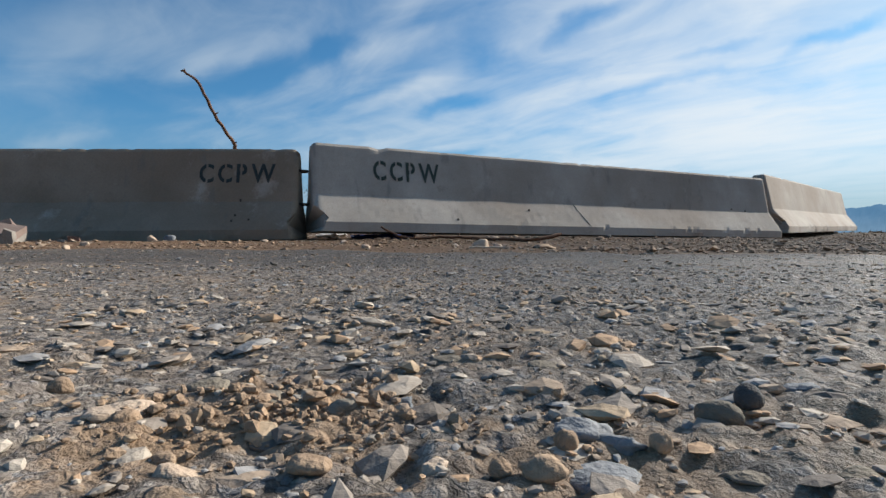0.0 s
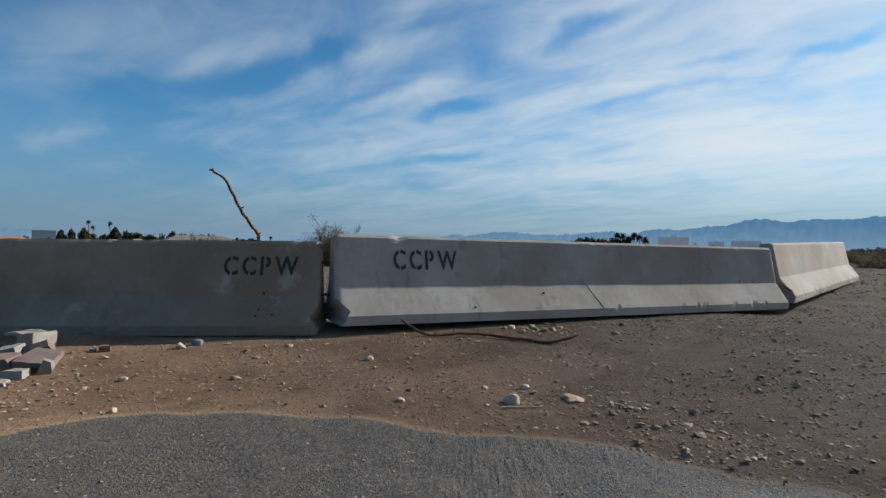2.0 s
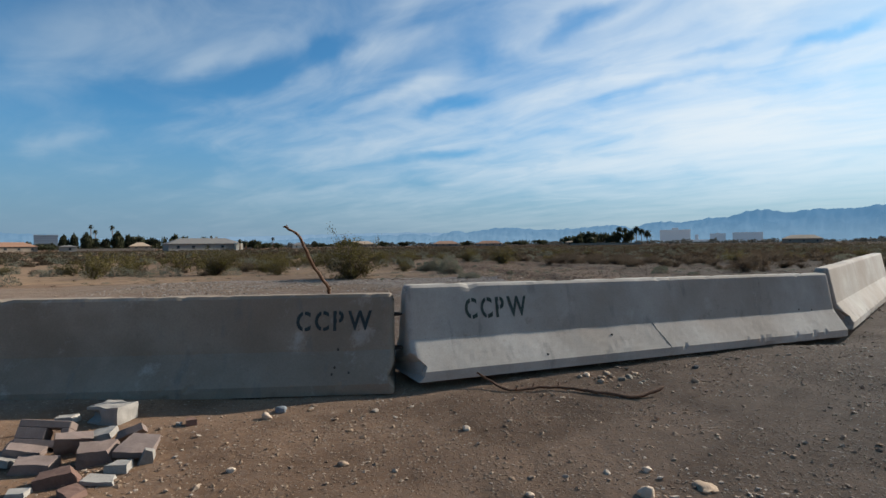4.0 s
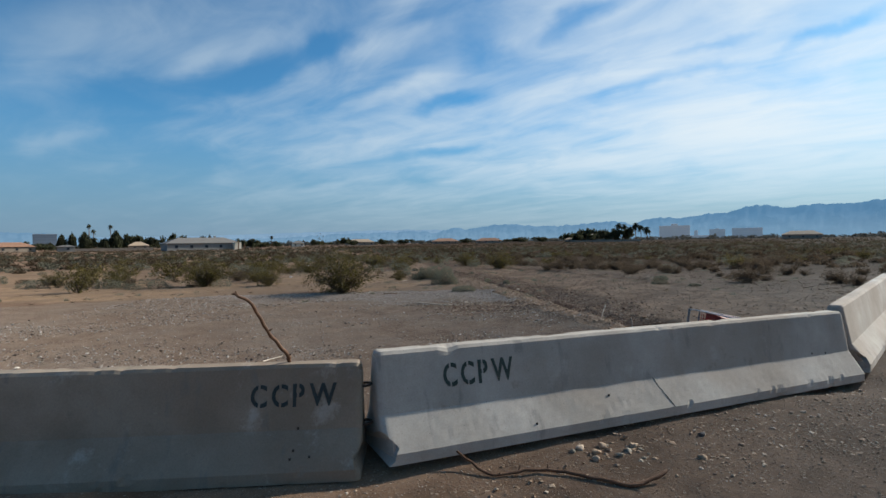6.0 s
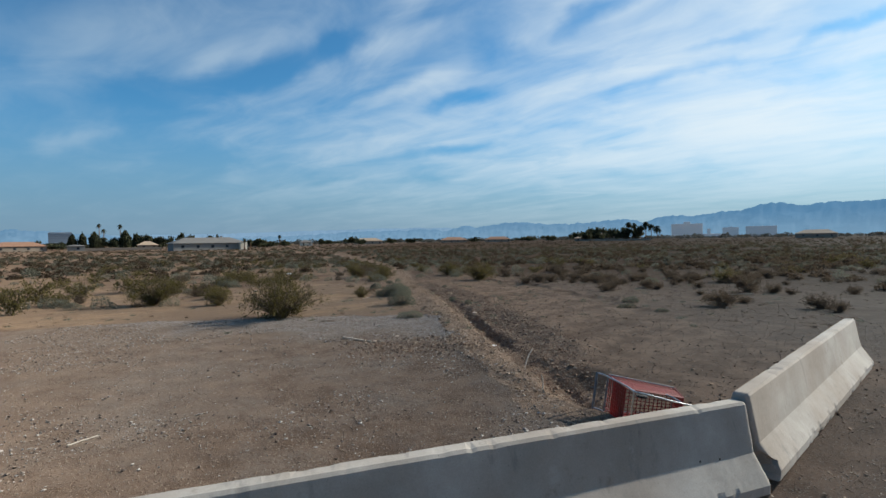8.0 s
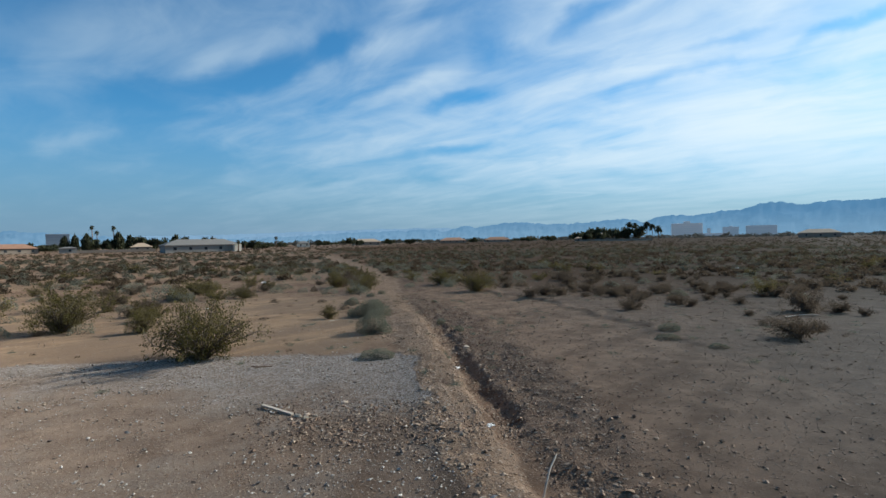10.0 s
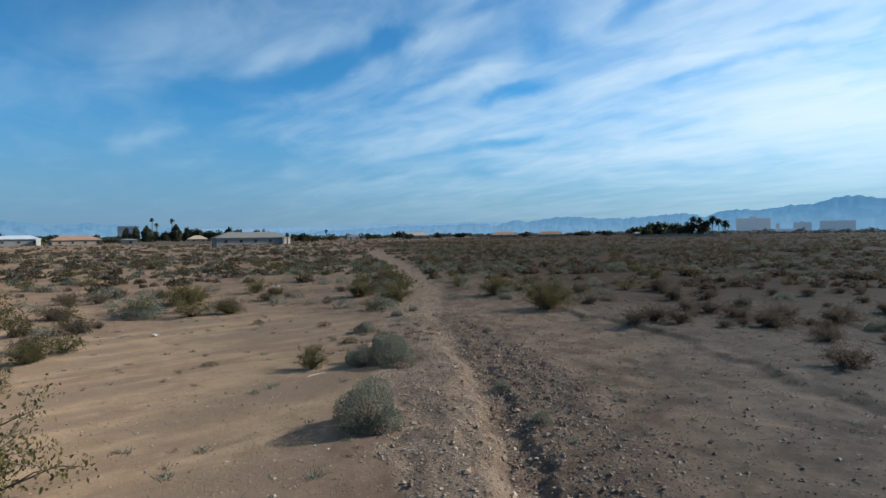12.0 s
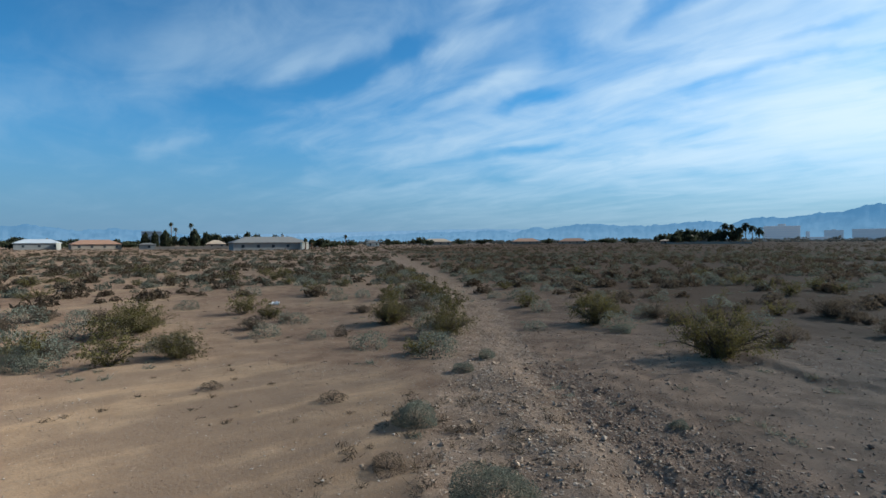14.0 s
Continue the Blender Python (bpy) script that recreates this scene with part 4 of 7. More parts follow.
def barrier(label, mat, length, at, seed, breaks=(), text=None, bolts=()):
    ob = thing("concrete_barrier", label, "barrier", at, "row of road barriers")
    part("body", barrier_body(length, seed, breaks), mat, ob)
    if text:
        letter_row("CCPW", ob, *text, STENCIL if mat == CONCRETE else STENCIL_GREEN)
    loop_pin(ob, length - 0.01, (0.32, 0.62))
    for bx, bz in bolts:
        half = np.interp(bz, [h for w, h in PROFILE], [w for w, h in PROFILE])
        part("pock_mark", box(0.016, 0.012, 0.022, 0.004), STEEL, ob, "dark pock mark", pose(bx, -half, bz))
    return ob


def barrier_pose(corner, direction, z, tip):
    """From the near end of the front top edge; tip: degrees by which the far end is lower."""
    a = math.atan2(direction[1], direction[0])
    off = PROFILE[3][0]
    return pose(corner[0] - math.sin(a) * off, corner[1] + math.cos(a) * off, z, 0, tip, math.degrees(a))


D1 = (0.993, 0.114)
barrier("weathered grey concrete road barrier with faded stencilled letters", CONCRETE, 6.1, barrier_pose((-0.845 - 6.1 * D1[0], 1.335 - 6.1 * D1[1]), D1, -0.07, 0.0), 3,
        [(1, 0.13, 0.09, 0.05), (1, 0.81, 0.05, 0.05)], (5.26, 0.650, 0.588, 0.172), ((5.62, 0.345), (5.60, 0.21), (5.58, 0.16), (5.72, 0.17)))
cracked = barrier("pale grey concrete road barrier with stencilled letters and cracked foot", CONCRETE_PALE, 6.05, barrier_pose(B2_LEFT, B2_DIR, 0.0, 0.76), 7,
        [(0, 0.10, 0.12, 0.10), (0, 0.80, 0.04, 0.03)], (0.560, 0.668, 0.584, 0.195), ((5.3, 0.36), (5.55, 0.345), (2.2, 0.25), (1.35, 0.13)))
barrier("sunlit pale concrete road barrier with chipped edges", CONCRETE_PALE, 5.85, barrier_pose((4.72, 4.07), (0.682, 0.731), -0.015, -1.0), 12,
        [(0, 0.12, 0.13, 0.12)])
crack(cracked, 2.80, 0.11, 3)


# ---- stones ----
PHI = (1 + 5 ** 0.5) / 2
ICO_V = np.array([(-1, PHI, 0), (1, PHI, 0), (-1, -PHI, 0), (1, -PHI, 0), (0, -1, PHI), (0, 1, PHI), (0, -1, -PHI), (0, 1, -PHI), (PHI, 0, -1), (PHI, 0, 1), (-PHI, 0, -1), (-PHI, 0, 1)]) / math.hypot(1, PHI)
ICO_F = np.array([(0, 11, 5), (0, 5, 1), (0, 1, 7), (0, 7, 10), (0, 10, 11), (1, 5, 9), (5, 11, 4), (11, 10, 2), (10, 7, 6), (7, 1, 8), (3, 9, 4), (3, 4, 2), (3, 2, 6), (3, 6, 8), (3, 8, 9), (4, 9, 5), (2, 4, 11), (6, 2, 10), (8, 6, 7), (9, 8, 1)])


OCT_V = np.array([(1, 0, 0.1), (0, 1, -0.1), (-1, 0, 0.1), (0, -1, -0.1), (0.15, 0.1, 1), (-0.1, 0, -1)])
OCT_F = np.array([(0, 1, 4), (1, 2, 4), (2, 3, 4), (3, 0, 4), (1, 0, 5), (2, 1, 5), (3, 2, 5), (0, 3, 5)])


def gravel(name, label, x, y, r, mat, flat=0.6, sunk=0.25, seed=1, fine=False):
    """Loose stones lying at x, y with radius r, too many to count, as one mesh."""
    rng = np.random.default_rng(seed)
    n = len(x)
    base, faces = (ICO_V, ICO_F) if fine else (OCT_V, OCT_F)
    k = len(base)
    v = np.repeat(base[None], n, 0) * (1 + 0.28 * (rng.random((n, k, 1)) - 0.5) * 2)
    v = v * np.stack([0.75 + 0.6 * rng.random(n), 0.75 + 0.5 * rng.random(n), flat * (0.6 + 0.7 * rng.random(n))], 1)[:, None]
    t = rng.random(n) * 0.7 - 0.35
    c, s_ = np.cos(t)[:, None], np.sin(t)[:, None]
    v = np.stack([v[..., 0] * c + v[..., 2] * s_, v[..., 1], -v[..., 0] * s_ + v[..., 2] * c], -1)
    a = rng.random(n) * 6.283
    c, s_ = np.cos(a)[:, None], np.sin(a)[:, None]
    v = np.stack([v[..., 0] * c - v[..., 1] * s_, v[..., 0] * s_ + v[..., 1] * c, v[..., 2]], -1) * r[:, None, None]
    low = -v[..., 2].min(1)
    v = v + np.stack([x, y, ground_z(x, y) + low * (1 - 2 * sunk * rng.random(n))], 1)[:, None]
    f = (faces[None] + k * np.arange(n)[:, None, None]).reshape(-1, 3)
    ob = part(name, fast_mesh(name, v.reshape(-1, 3), f, False), mat)
    return tagged(ob, label, "gravel", kind="stuff")


def power_radius(rng, n, lo, hi, k=2.2):
    u = rng.random(n)
    return lo * (1 - u * (1 - (lo / hi) ** k)) ** (-1 / k)


def scatter(rng, n, x0, x1, y0, y1, weight):
    """n places in a rectangle, as dense as weight(x, y) says."""
    xs, ys = [], []
    have = 0
    for _ in range(60):
        x, y = x0 + (x1 - x0) * rng.random(2 * n), y0 + (y1 - y0) * rng.random(2 * n)
        keep = rng.random(2 * n) < weight(x, y)
        xs.append(x[keep])
        ys.append(y[keep])
        have += keep.sum()
        if have >= n:
            break
    return np.concatenate(xs)[:n], np.concatenate(ys)[:n]


rng = np.random.default_rng(5)
x, y = scatter(rng, 11000, -0.4, 1.7, -3.22, -2.0, lambda x, y: 0.45 + 0.55 * step(fbm(x * 5, y * 5, 31), 0.35, 0.6))
gravel("road_chippings", "grey and tan chippings bedded in worn asphalt", x, y, power_radius(rng, len(x), 0.0014, 0.0066, 2.3), STONE_GREY, 0.42, 0.75, 2, True)
x, y = scatter(rng, 5500, -3.0, 2.3, -3.6, -0.8, lambda x, y: asphalt_zone(x, y) * (0.25 + 0.75 * step(fbm(x * 2, y * 2, 32), 0.35, 0.6)))
gravel("road_chippings", "grey and tan chippings bedded in worn asphalt", x, y, power_radius(rng, len(x), 0.0022, 0.009), STONE_GREY, 0.40, 0.68, 3, True)
x, y = scatter(rng, 3000, 0.30, 1.05, -3.18, -2.55, lambda x, y: 0.30 + 0.70 * step(fbm(x * 9, y * 9, 36), 0.38, 0.6))
gravel("loose_grit", "small loose tan and grey grit lying on worn asphalt", x, y, power_radius(rng, len(x), 0.0009, 0.0036, 2.1), STONE_GREY, 0.62, 0.4, 12, True)
x, y = scatter(rng, 750, 0.28, 1.05, -3.19, -2.72, lambda x, y: 0.35 + 0.65 * step(fbm(x * 7, y * 7, 38), 0.36, 0.6))
gravel("bedded_stones", "flat grey and tan stones bedded flush in worn asphalt", x, y, power_radius(rng, len(x), 0.0035, 0.0112, 1.9), STONE_GREY, 0.32, 0.95, 16, True)
gx, gy = 0.583 + 0.034 * rng.normal(size=420), -3.058 + 0.018 * rng.normal(size=420)
gravel("tan_grit", "loose orange-tan grit in a hollow of the road", gx, gy, power_radius(rng, 420, 0.0009, 0.0036, 2.0), STONE_TAN, 0.8, 0.2, 15, True)
x, y = scatter(rng, 20000, -5.0, 8.0, -2.6, 5.0, lambda x, y: (front(x, y) > 0.1) * (1 - asphalt_zone(x, y)) * (0.15 + 0.85 * step(fbm(x * 1.1, y * 1.1, 33), 0.35, 0.65)))
gravel("pebbles", "brown and pale pebbles strewn over dry dirt", x, y, power_radius(rng, len(x), 0.004, 0.026, 2.5), STONE_BANK, 0.55, 0.4, 4)
x, y = scatter(rng, 5200, -3.0, 7.0, -1.2, 4.6, lambda x, y: (front(x, y) > 0.2) * (1 - asphalt_zone(x, y)) * (0.08 + 0.92 * step(fbm(x * 1.4, y * 1.4, 37), 0.42, 0.65)) * (0.3 + 0.7 * step(x, -0.5, 2.0)))
gravel("dirt_stones", "brown and tan stones lying on dry dirt", x, y, power_radius(rng, len(x), 0.006, 0.026, 2.5), STONE_LIGHT, 0.42, 0.6, 14, True)
x, y = scatter(rng, 20000, -10.0, 4.0, 1.0, 15.8, lambda x, y: pad_zone(x, y) * (0.12 + 0.88 * step(fbm(x * 0.8, y * 0.8, 34), 0.38, 0.62)))
gravel("pad_gravel", "grey gravel spread over a levelled dirt pad", x, y, power_radius(rng, len(x), 0.008, 0.032, 2.5), STONE_PAD, 0.55, 0.3, 5)
x, y = scatter(rng, 2600, -2.2, 3.0, 9.0, 12.2, lambda x, y: np.clip(1.25 - np.hypot((x - 0.5) / 1.7, (y - 10.45) / 1.0) + 1.4 * (fbm(x * 2.2, y * 2.2, 39) - 0.5), 0, 1))
gravel("pad_litter", "dark brown stones and litter heaped on the pad", x, y, power_radius(rng, len(x), 0.010, 0.042, 2.4), STONE_MIX, 0.6, 0.45, 23)
x, y = scatter(rng, 15000, -9.0, 5.0, 5.0, 58.0, lambda x, y: bank_zone(x, y) * np.interp(y, [5, 20, 58], [1, 0.8, 0.35]))
gravel("wash_stones", "pale angular stones washed out along the bank", x, y, power_radius(rng, len(x), 0.010, 0.055, 2.5), STONE_BANK, 0.5, 0.35, 6)
x, y = scatter(rng, 8200, -3.5, 7.5, 5.0, 33.0, lambda x, y: rubble_zone(x, y) * np.interp(y, [5, 20, 23, 33], [0.6, 0.7, 1.0, 1.0]))
gravel("spoil_stones", "brown and pale rubble stones heaped beside the trench", x, y, power_radius(rng, len(x), 0.010, 0.050, 2.5), STONE_MIX, 0.6, 0.4, 13)
x, y = scatter(rng, 21000, -2.0, 13.0, 5.0, 34.0, lambda x, y: step(x - trench_x(y), 0.1, 0.5) * np.interp(x - trench_x(y), [0, 2.2, 6, 12], [1, 0.75, 0.55, 0.42]))
gravel("loose_stones", "brown stones on graded dirt beside the trench", x, y, power_radius(rng, len(x), 0.010, 0.042, 2.5), STONE_MIX, 0.5, 0.35, 7)
x, y = scatter(rng, 9500, -14.0, 1.0, 13.0, 40.0, lambda x, y: step(trench_x(y) - x, 0.8, 1.5) * (0.2 + 0.8 * step(fbm(x * 0.6, y * 0.6, 35), 0.45, 0.7)))
gravel("sand_pebbles", "scattered pebbles on pale sandy soil", x, y, power_radius(rng, len(x), 0.008, 0.030, 2.5), STONE_LIGHT, 0.5, 0.35, 8)


def rock_mesh(name, seed, lumps=0.22, boxy=0.0):
    bm = bmesh.new()
    bmesh.ops.create_icosphere(bm, subdivisions=3, radius=1)
    for v in bm.verts:
        p = v.co.copy()
        if boxy:
            q = Vector([math.copysign(abs(c) ** (1 - boxy), c) for c in p])
            p = p.lerp(q, 0.9)
        if boxy:
            for c in range(7):
                n_ = Vector((noise.noise((c * 3.3, seed * 1.7, 0.5)), noise.noise((c * 5.1, seed * 2.3, 4.5)), noise.noise((c * 7.7, seed * 3.1, 9.5)))).normalized()
                over = p.dot(n_) - 0.74
                if over > 0:
                    p = p - n_ * over * 0.9
        k = 1 + lumps * noise.noise(p * 1.1 + Vector((seed * 3.1, 0, 0))) + 0.35 * lumps * noise.noise(p * 3.1 + Vector((0, seed * 5.3, 0))) + 0.28 * lumps * noise.noise(p * 8 + Vector((seed, 0, 0)))
        v.co = p * k
    return bm_mesh(name, bm, True)


def stone(label, x, y, w, d, h, mat, seed, turn=0, lumps=0.28, boxy=0.0, lift=0.0, group="stones on the worn road"):
    """A single stone of size w, d, h that lies bedded on the ground."""
    ob = part("stone", rock_mesh("stone", seed, lumps, boxy), mat)
    ob.matrix_basis = sized(pose(x, y, gz(x, y) + h * (-0.12 if boxy else 0.28) + lift, 0, 0, turn), w / 2, d / 2, h / 2)
    return tagged(ob, label, "stone", group)


OLIVE_GREY_STONES = (      # x, y, width, depth, height, turn
    (0.7317, -3.0761, 0.0159, 0.0089, 0.0100, -20),
)
DARK_ROUND_STONES = (      # x, y, width, depth, height, turn
    (0.7493, -3.0607, 0.0107, 0.0100, 0.0104, 30),
)
TAN_ROUGH_STONES = (      # x, y, width, depth, height, turn
    (0.5726, -3.0288, 0.0107, 0.0089, 0.0092, 10), (0.5399, -3.0865, 0.0096, 0.0081, 0.0080, 50), (0.5657, -3.1088, 0.0074, 0.0067, 0.0064, 0), (0.5950, -3.0916, 0.0067, 0.0059, 0.0056, 20),
)
DARK_STONES = (      # x, y, width, depth, height, turn
    (0.3318, -2.7966, 0.0141, 0.0111, 0.0104, 5), (0.6242, -2.9231, 0.0096, 0.0089, 0.0096, 0), (0.6767, -2.9145, 0.0081, 0.0074, 0.0080, 60), (0.7274, -2.8052, 0.0089, 0.0081, 0.0072, 20),
    (0.7979, -2.9600, 0.0148, 0.0118, 0.0072, 0), (0.7790, -2.9815, 0.0089, 0.0081, 0.0056, 70), (0.7446, -3.0263, 0.0074, 0.0067, 0.0056, 0), (0.5305, -3.0091, 0.0081, 0.0074, 0.0064, 0),
)
BLUE_FLAT_STONES = (      # x, y, width, depth, height, turn
    (0.6844, -3.1148, 0.0230, 0.0190, 0.0060, 15), (0.6844, -3.0890, 0.0178, 0.0148, 0.0080, -30), (0.6939, -3.0968, 0.0155, 0.0089, 0.0072, -40), (0.6259, -3.0589, 0.0096, 0.0081, 0.0064, 10),
    (0.7807, -3.0400, 0.0148, 0.0118, 0.0056, 0),
)
TAN_STONES = (      # x, y, width, depth, height, turn
    (0.6775, -3.1019, 0.0070, 0.0063, 0.0076, 0), (0.7042, -3.1002, 0.0070, 0.0067, 0.0064, 40), (0.7197, -3.0503, 0.0063, 0.0059, 0.0048, 15), (0.6577, -3.1191, 0.0063, 0.0059, 0.0056, 0),
    (0.4866, -3.0486, 0.0104, 0.0089, 0.0080, 15), (0.6087, -3.1174, 0.0126, 0.0089, 0.0056, 0), (0.6681, -3.1209, 0.0126, 0.0089, 0.0064, 0),
)
PALE_FLAT_STONES = (      # x, y, width, depth, height, turn
    (0.5339, -3.0804, 0.0266, 0.0192, 0.0096, 25), (0.6414, -3.1174, 0.0089, 0.0074, 0.0048, 30), (0.5743, -3.1191, 0.0141, 0.0104, 0.0064, 0), (0.6259, -3.1062, 0.0096, 0.0081, 0.0056, 0),
    (0.6414, -3.0865, 0.0089, 0.0074, 0.0048, 0),
)
GREY_FLAT_STONES = (      # x, y, width, depth, height, turn
    (0.5485, -3.0486, 0.0163, 0.0133, 0.0080, 0), (0.5743, -3.0632, 0.0192, 0.0148, 0.0072, 35), (0.6844, -3.0091, 0.0163, 0.0118, 0.0048, 0), (0.7214, -3.1148, 0.0163, 0.0089, 0.0048, -15),
    (0.6423, -2.9970, 0.0222, 0.0163, 0.0064, 10), (0.7463, -3.1174, 0.0111, 0.0081, 0.0040, 20), (0.6070, -3.0718, 0.0104, 0.0089, 0.0064, 0),
)
STONE_LOOK = {
    "olive_grey": (STONE_OLIVE, "smooth oblong olive-grey stone on the worn road", 0.16, 0.0), "dark_round": (STONE_DARK, "round dark grey stone leaning on its neighbour", 0.16, 0.0),
    "tan_rough": (STONE_TAN, "rough tan stone lump on the worn road", 0.5, 0.35), "dark": (STONE_DARK, "small dark angular stone on the worn road", 0.4, 0.25),
    "blue_flat": (STONE_BLUE, "flat blue-grey stone bedded in the road", 0.45, 0.3), "tan": (STONE_TAN, "rounded tan pebble in a sandy hollow", 0.25, 0.0),
    "pale_flat": (STONE_PALE, "pale flat stone bedded in tan grit", 0.4, 0.2), "grey_flat": (STONE_OLIVE, "flat grey stone bedded in worn asphalt", 0.45, 0.3),
}
for q, (look_name, group) in enumerate((("olive_grey", OLIVE_GREY_STONES), ("dark_round", DARK_ROUND_STONES), ("tan_rough", TAN_ROUGH_STONES), ("dark", DARK_STONES), ("blue_flat", BLUE_FLAT_STONES), ("tan", TAN_STONES), ("pale_flat", PALE_FLAT_STONES), ("grey_flat", GREY_FLAT_STONES))):
    mat, label, lumps, boxy = STONE_LOOK[look_name]
    for i, (x, y, w, d, h, turn) in enumerate(group):
        stone(label, 0.65 + (x - 0.65) * 1.07, -3.249 + (y + 3.249) * 1.075, w, d, h, mat, 11 * q + i + 1, turn, lumps, boxy)

for i, (x, y, w, h, mat, label) in enumerate((
        (0.72, -0.50, 0.085, 0.080, STONE_PALE, "rounded cream stone half sunk in dirt"), (0.83, -0.20, 0.060, 0.040, STONE_PALE, "small pale stone on the dirt"),
        (1.07, -0.40, 0.150, 0.035, STONE_TAN, "flat tan slab lying in the dirt"), (-0.21, 0.36, 0.06, 0.045, STONE_PALE, "small pale stone on the dirt"),
        (0.12, -0.53, 0.050, 0.030, STONE_PALE, "small pale stone on the dirt"), (-0.94, -0.20, 0.065, 0.040, STONE_TAN, "tan stone on the dirt"),
        (-1.55, -0.34, 0.050, 0.040, STONE_PALE, "small pale stone on the dirt"), (-1.26, -0.85, 0.040, 0.035, STONE_PALE, "small pale stone on the dirt"),
        (-1.61, 0.62, 0.100, 0.075, STONE_BLUE, "grey stone beside the barrier's shadow"), (-1.66, 0.48, 0.080, 0.060, STONE_PALE, "pale stone lump beside a grey one"),
        (0.92, 1.70, 0.075, 0.055, STONE_PALE, "pale stone in a heap by the barrier"), (1.04, 1.62, 0.085, 0.055, STONE_TAN, "tan stone in a heap by the barrier"),
        (1.12, 1.75, 0.085, 0.060, STONE_TAN, "tan stone in a heap by the barrier"), (1.00, 1.50, 0.080, 0.050, STONE_TAN, "tan stone in a heap by the barrier"),
        (1.20, 1.56, 0.075, 0.050, STONE_OLIVE, "grey stone in a heap by the barrier"), (1.38, 1.78, 0.080, 0.050, STONE_TAN, "tan stone in a heap by the barrier"),
        (1.30, 1.66, 0.080, 0.055, STONE_OLIVE, "grey stone in a heap by the barrier"), (0.84, 1.62, 0.060, 0.045, STONE_OLIVE, "grey stone in a heap by the barrier"),
        (1.86, 1.55, 0.070, 0.050, STONE_TAN, "tan stone on the dirt"), (2.05, 2.00, 0.075, 0.050, STONE_DARK, "dark stone on the dirt"),
        (-2.2, -0.75, 0.08, 0.045, STONE_OLIVE, "grey stone on the dirt"), (1.9, 16.6, 0.20, 0.10, STONE_PALE, "pale rock at the trench edge"),
        (0.75, 23.4, 0.12, 0.07, STONE_TAN, "tan rock in the stony wash"), (1.35, 24.2, 0.17, 0.06, STONE_OLIVE, "grey rock in the stony wash"))):
    stone(label, x, y, w, w * 0.8, h, mat, 60 + i, 37 * i, 0.35, 0.15, h * 0.28, "stones on the dirt")


for i, (x, y, w) in enumerate(((-0.56, 10.78, 0.15), (-0.44, 10.86, 0.11), (-0.42, 10.70, 0.13), (-0.62, 10.66, 0.08), (-0.30, 10.80, 0.09), (-0.02, 11.50, 0.12))):
    stone(("grey stone at the end of a plank", "pale stone at the end of a plank")[i % 2], x, y, w, w * 0.75, w * 0.55, (STONE_OLIVE, STONE_PALE)[i % 2], 160 + i, 41 * i, 0.4, 0.3, 0.0, "stones on the dirt")
rnd = random.Random(91)
for i in range(20):
    w = rnd.uniform(0.030, 0.065)
    stone(("brown stone in a heap by the barrier", "tan stone in a heap by the barrier", "grey stone in a heap by the barrier")[i % 3], rnd.uniform(0.86, 1.50), rnd.uniform(1.46, 1.86), w, w * 0.8, w * 0.62, (STONE_BROWN, STONE_TAN, STONE_OLIVE)[i % 3], 130 + i, 51 * i, 0.35, 0.15, 0.0, "stones on the dirt")


# ---- the rubble heap ----
def chunk(kind, label, x, y, w, d, h, mat, seed, rx, ry, rz, up=0.0, bite=0.25):
    """A broken block with one corner knocked off and worn edges."""
    rnd = random.Random(seed)
    w, d, h, up = w * 0.88, d * 0.88, h * 0.88, up * 0.9
    bm = box(w, d, h)
    bmesh.ops.subdivide_edges(bm, edges=bm.edges[:], cuts=3, use_grid_fill=True)
    sgn = Vector((rnd.choice((-1, 1)), rnd.choice((-1, 1)), 1))
    chip_corner(bm, Vector((sgn.x * w * (0.5 - bite), sgn.y * d * 0.5, h * 0.5 * 0.6)), Vector((sgn.x * 1.0, sgn.y * 0.35, 0.55)).normalized())
    size = max(w, d, h)
    for v in bm.verts:
        q = v.co / size * 4 + Vector((seed * 2.7, 0, 0))
        v.co += Vector((noise.noise(q), noise.noise(q + Vector((9, 0, 0))), noise.noise(q + Vector((0, 9, 0))))) * size * 0.030
    ob = part(kind, bm, mat)
    ob.matrix_basis = pose(x, y, gz(x, y) + up, rx, ry, rz)
    return tagged(ob, label, "rubble", "heap of broken blocks")


def hollow_block(label, x, y, w, d, h, mat, seed, rx, ry, rz, up):
    """A block with one open cell and a worn rim."""
    t = 0.045
    bm = bmesh.new()
    for cx, cy, sx_, sy_ in ((0, d / 2 - t / 2, w, t), (0, t / 2 - d / 2, w, t), (w / 2 - t / 2, 0, t, d - 2 * t), (-w * 0.22, 0, w * 0.56, d - 2 * t)):
        bmesh.ops.create_cube(bm, size=1, matrix=pose(cx, cy, 0) @ Matrix.Diagonal((sx_, sy_, h, 1)))
    bmesh.ops.bevel(bm, geom=bm.edges[:], offset=0.004, segments=1, affect="EDGES")
    for v in bm.verts:
        q = v.co * 14 + Vector((seed, 0, 0))
        v.co += Vector((noise.noise(q), noise.noise(q + Vector((9, 0, 0))), noise.noise(q + Vector((0, 9, 0))))) * 0.006
    ob = part("hollow_block", bm, mat)
    ob.matrix_basis = pose(x, y, gz(x, y) + up, rx, ry, rz)
    return tagged(ob, label, "rubble", "heap of broken blocks")


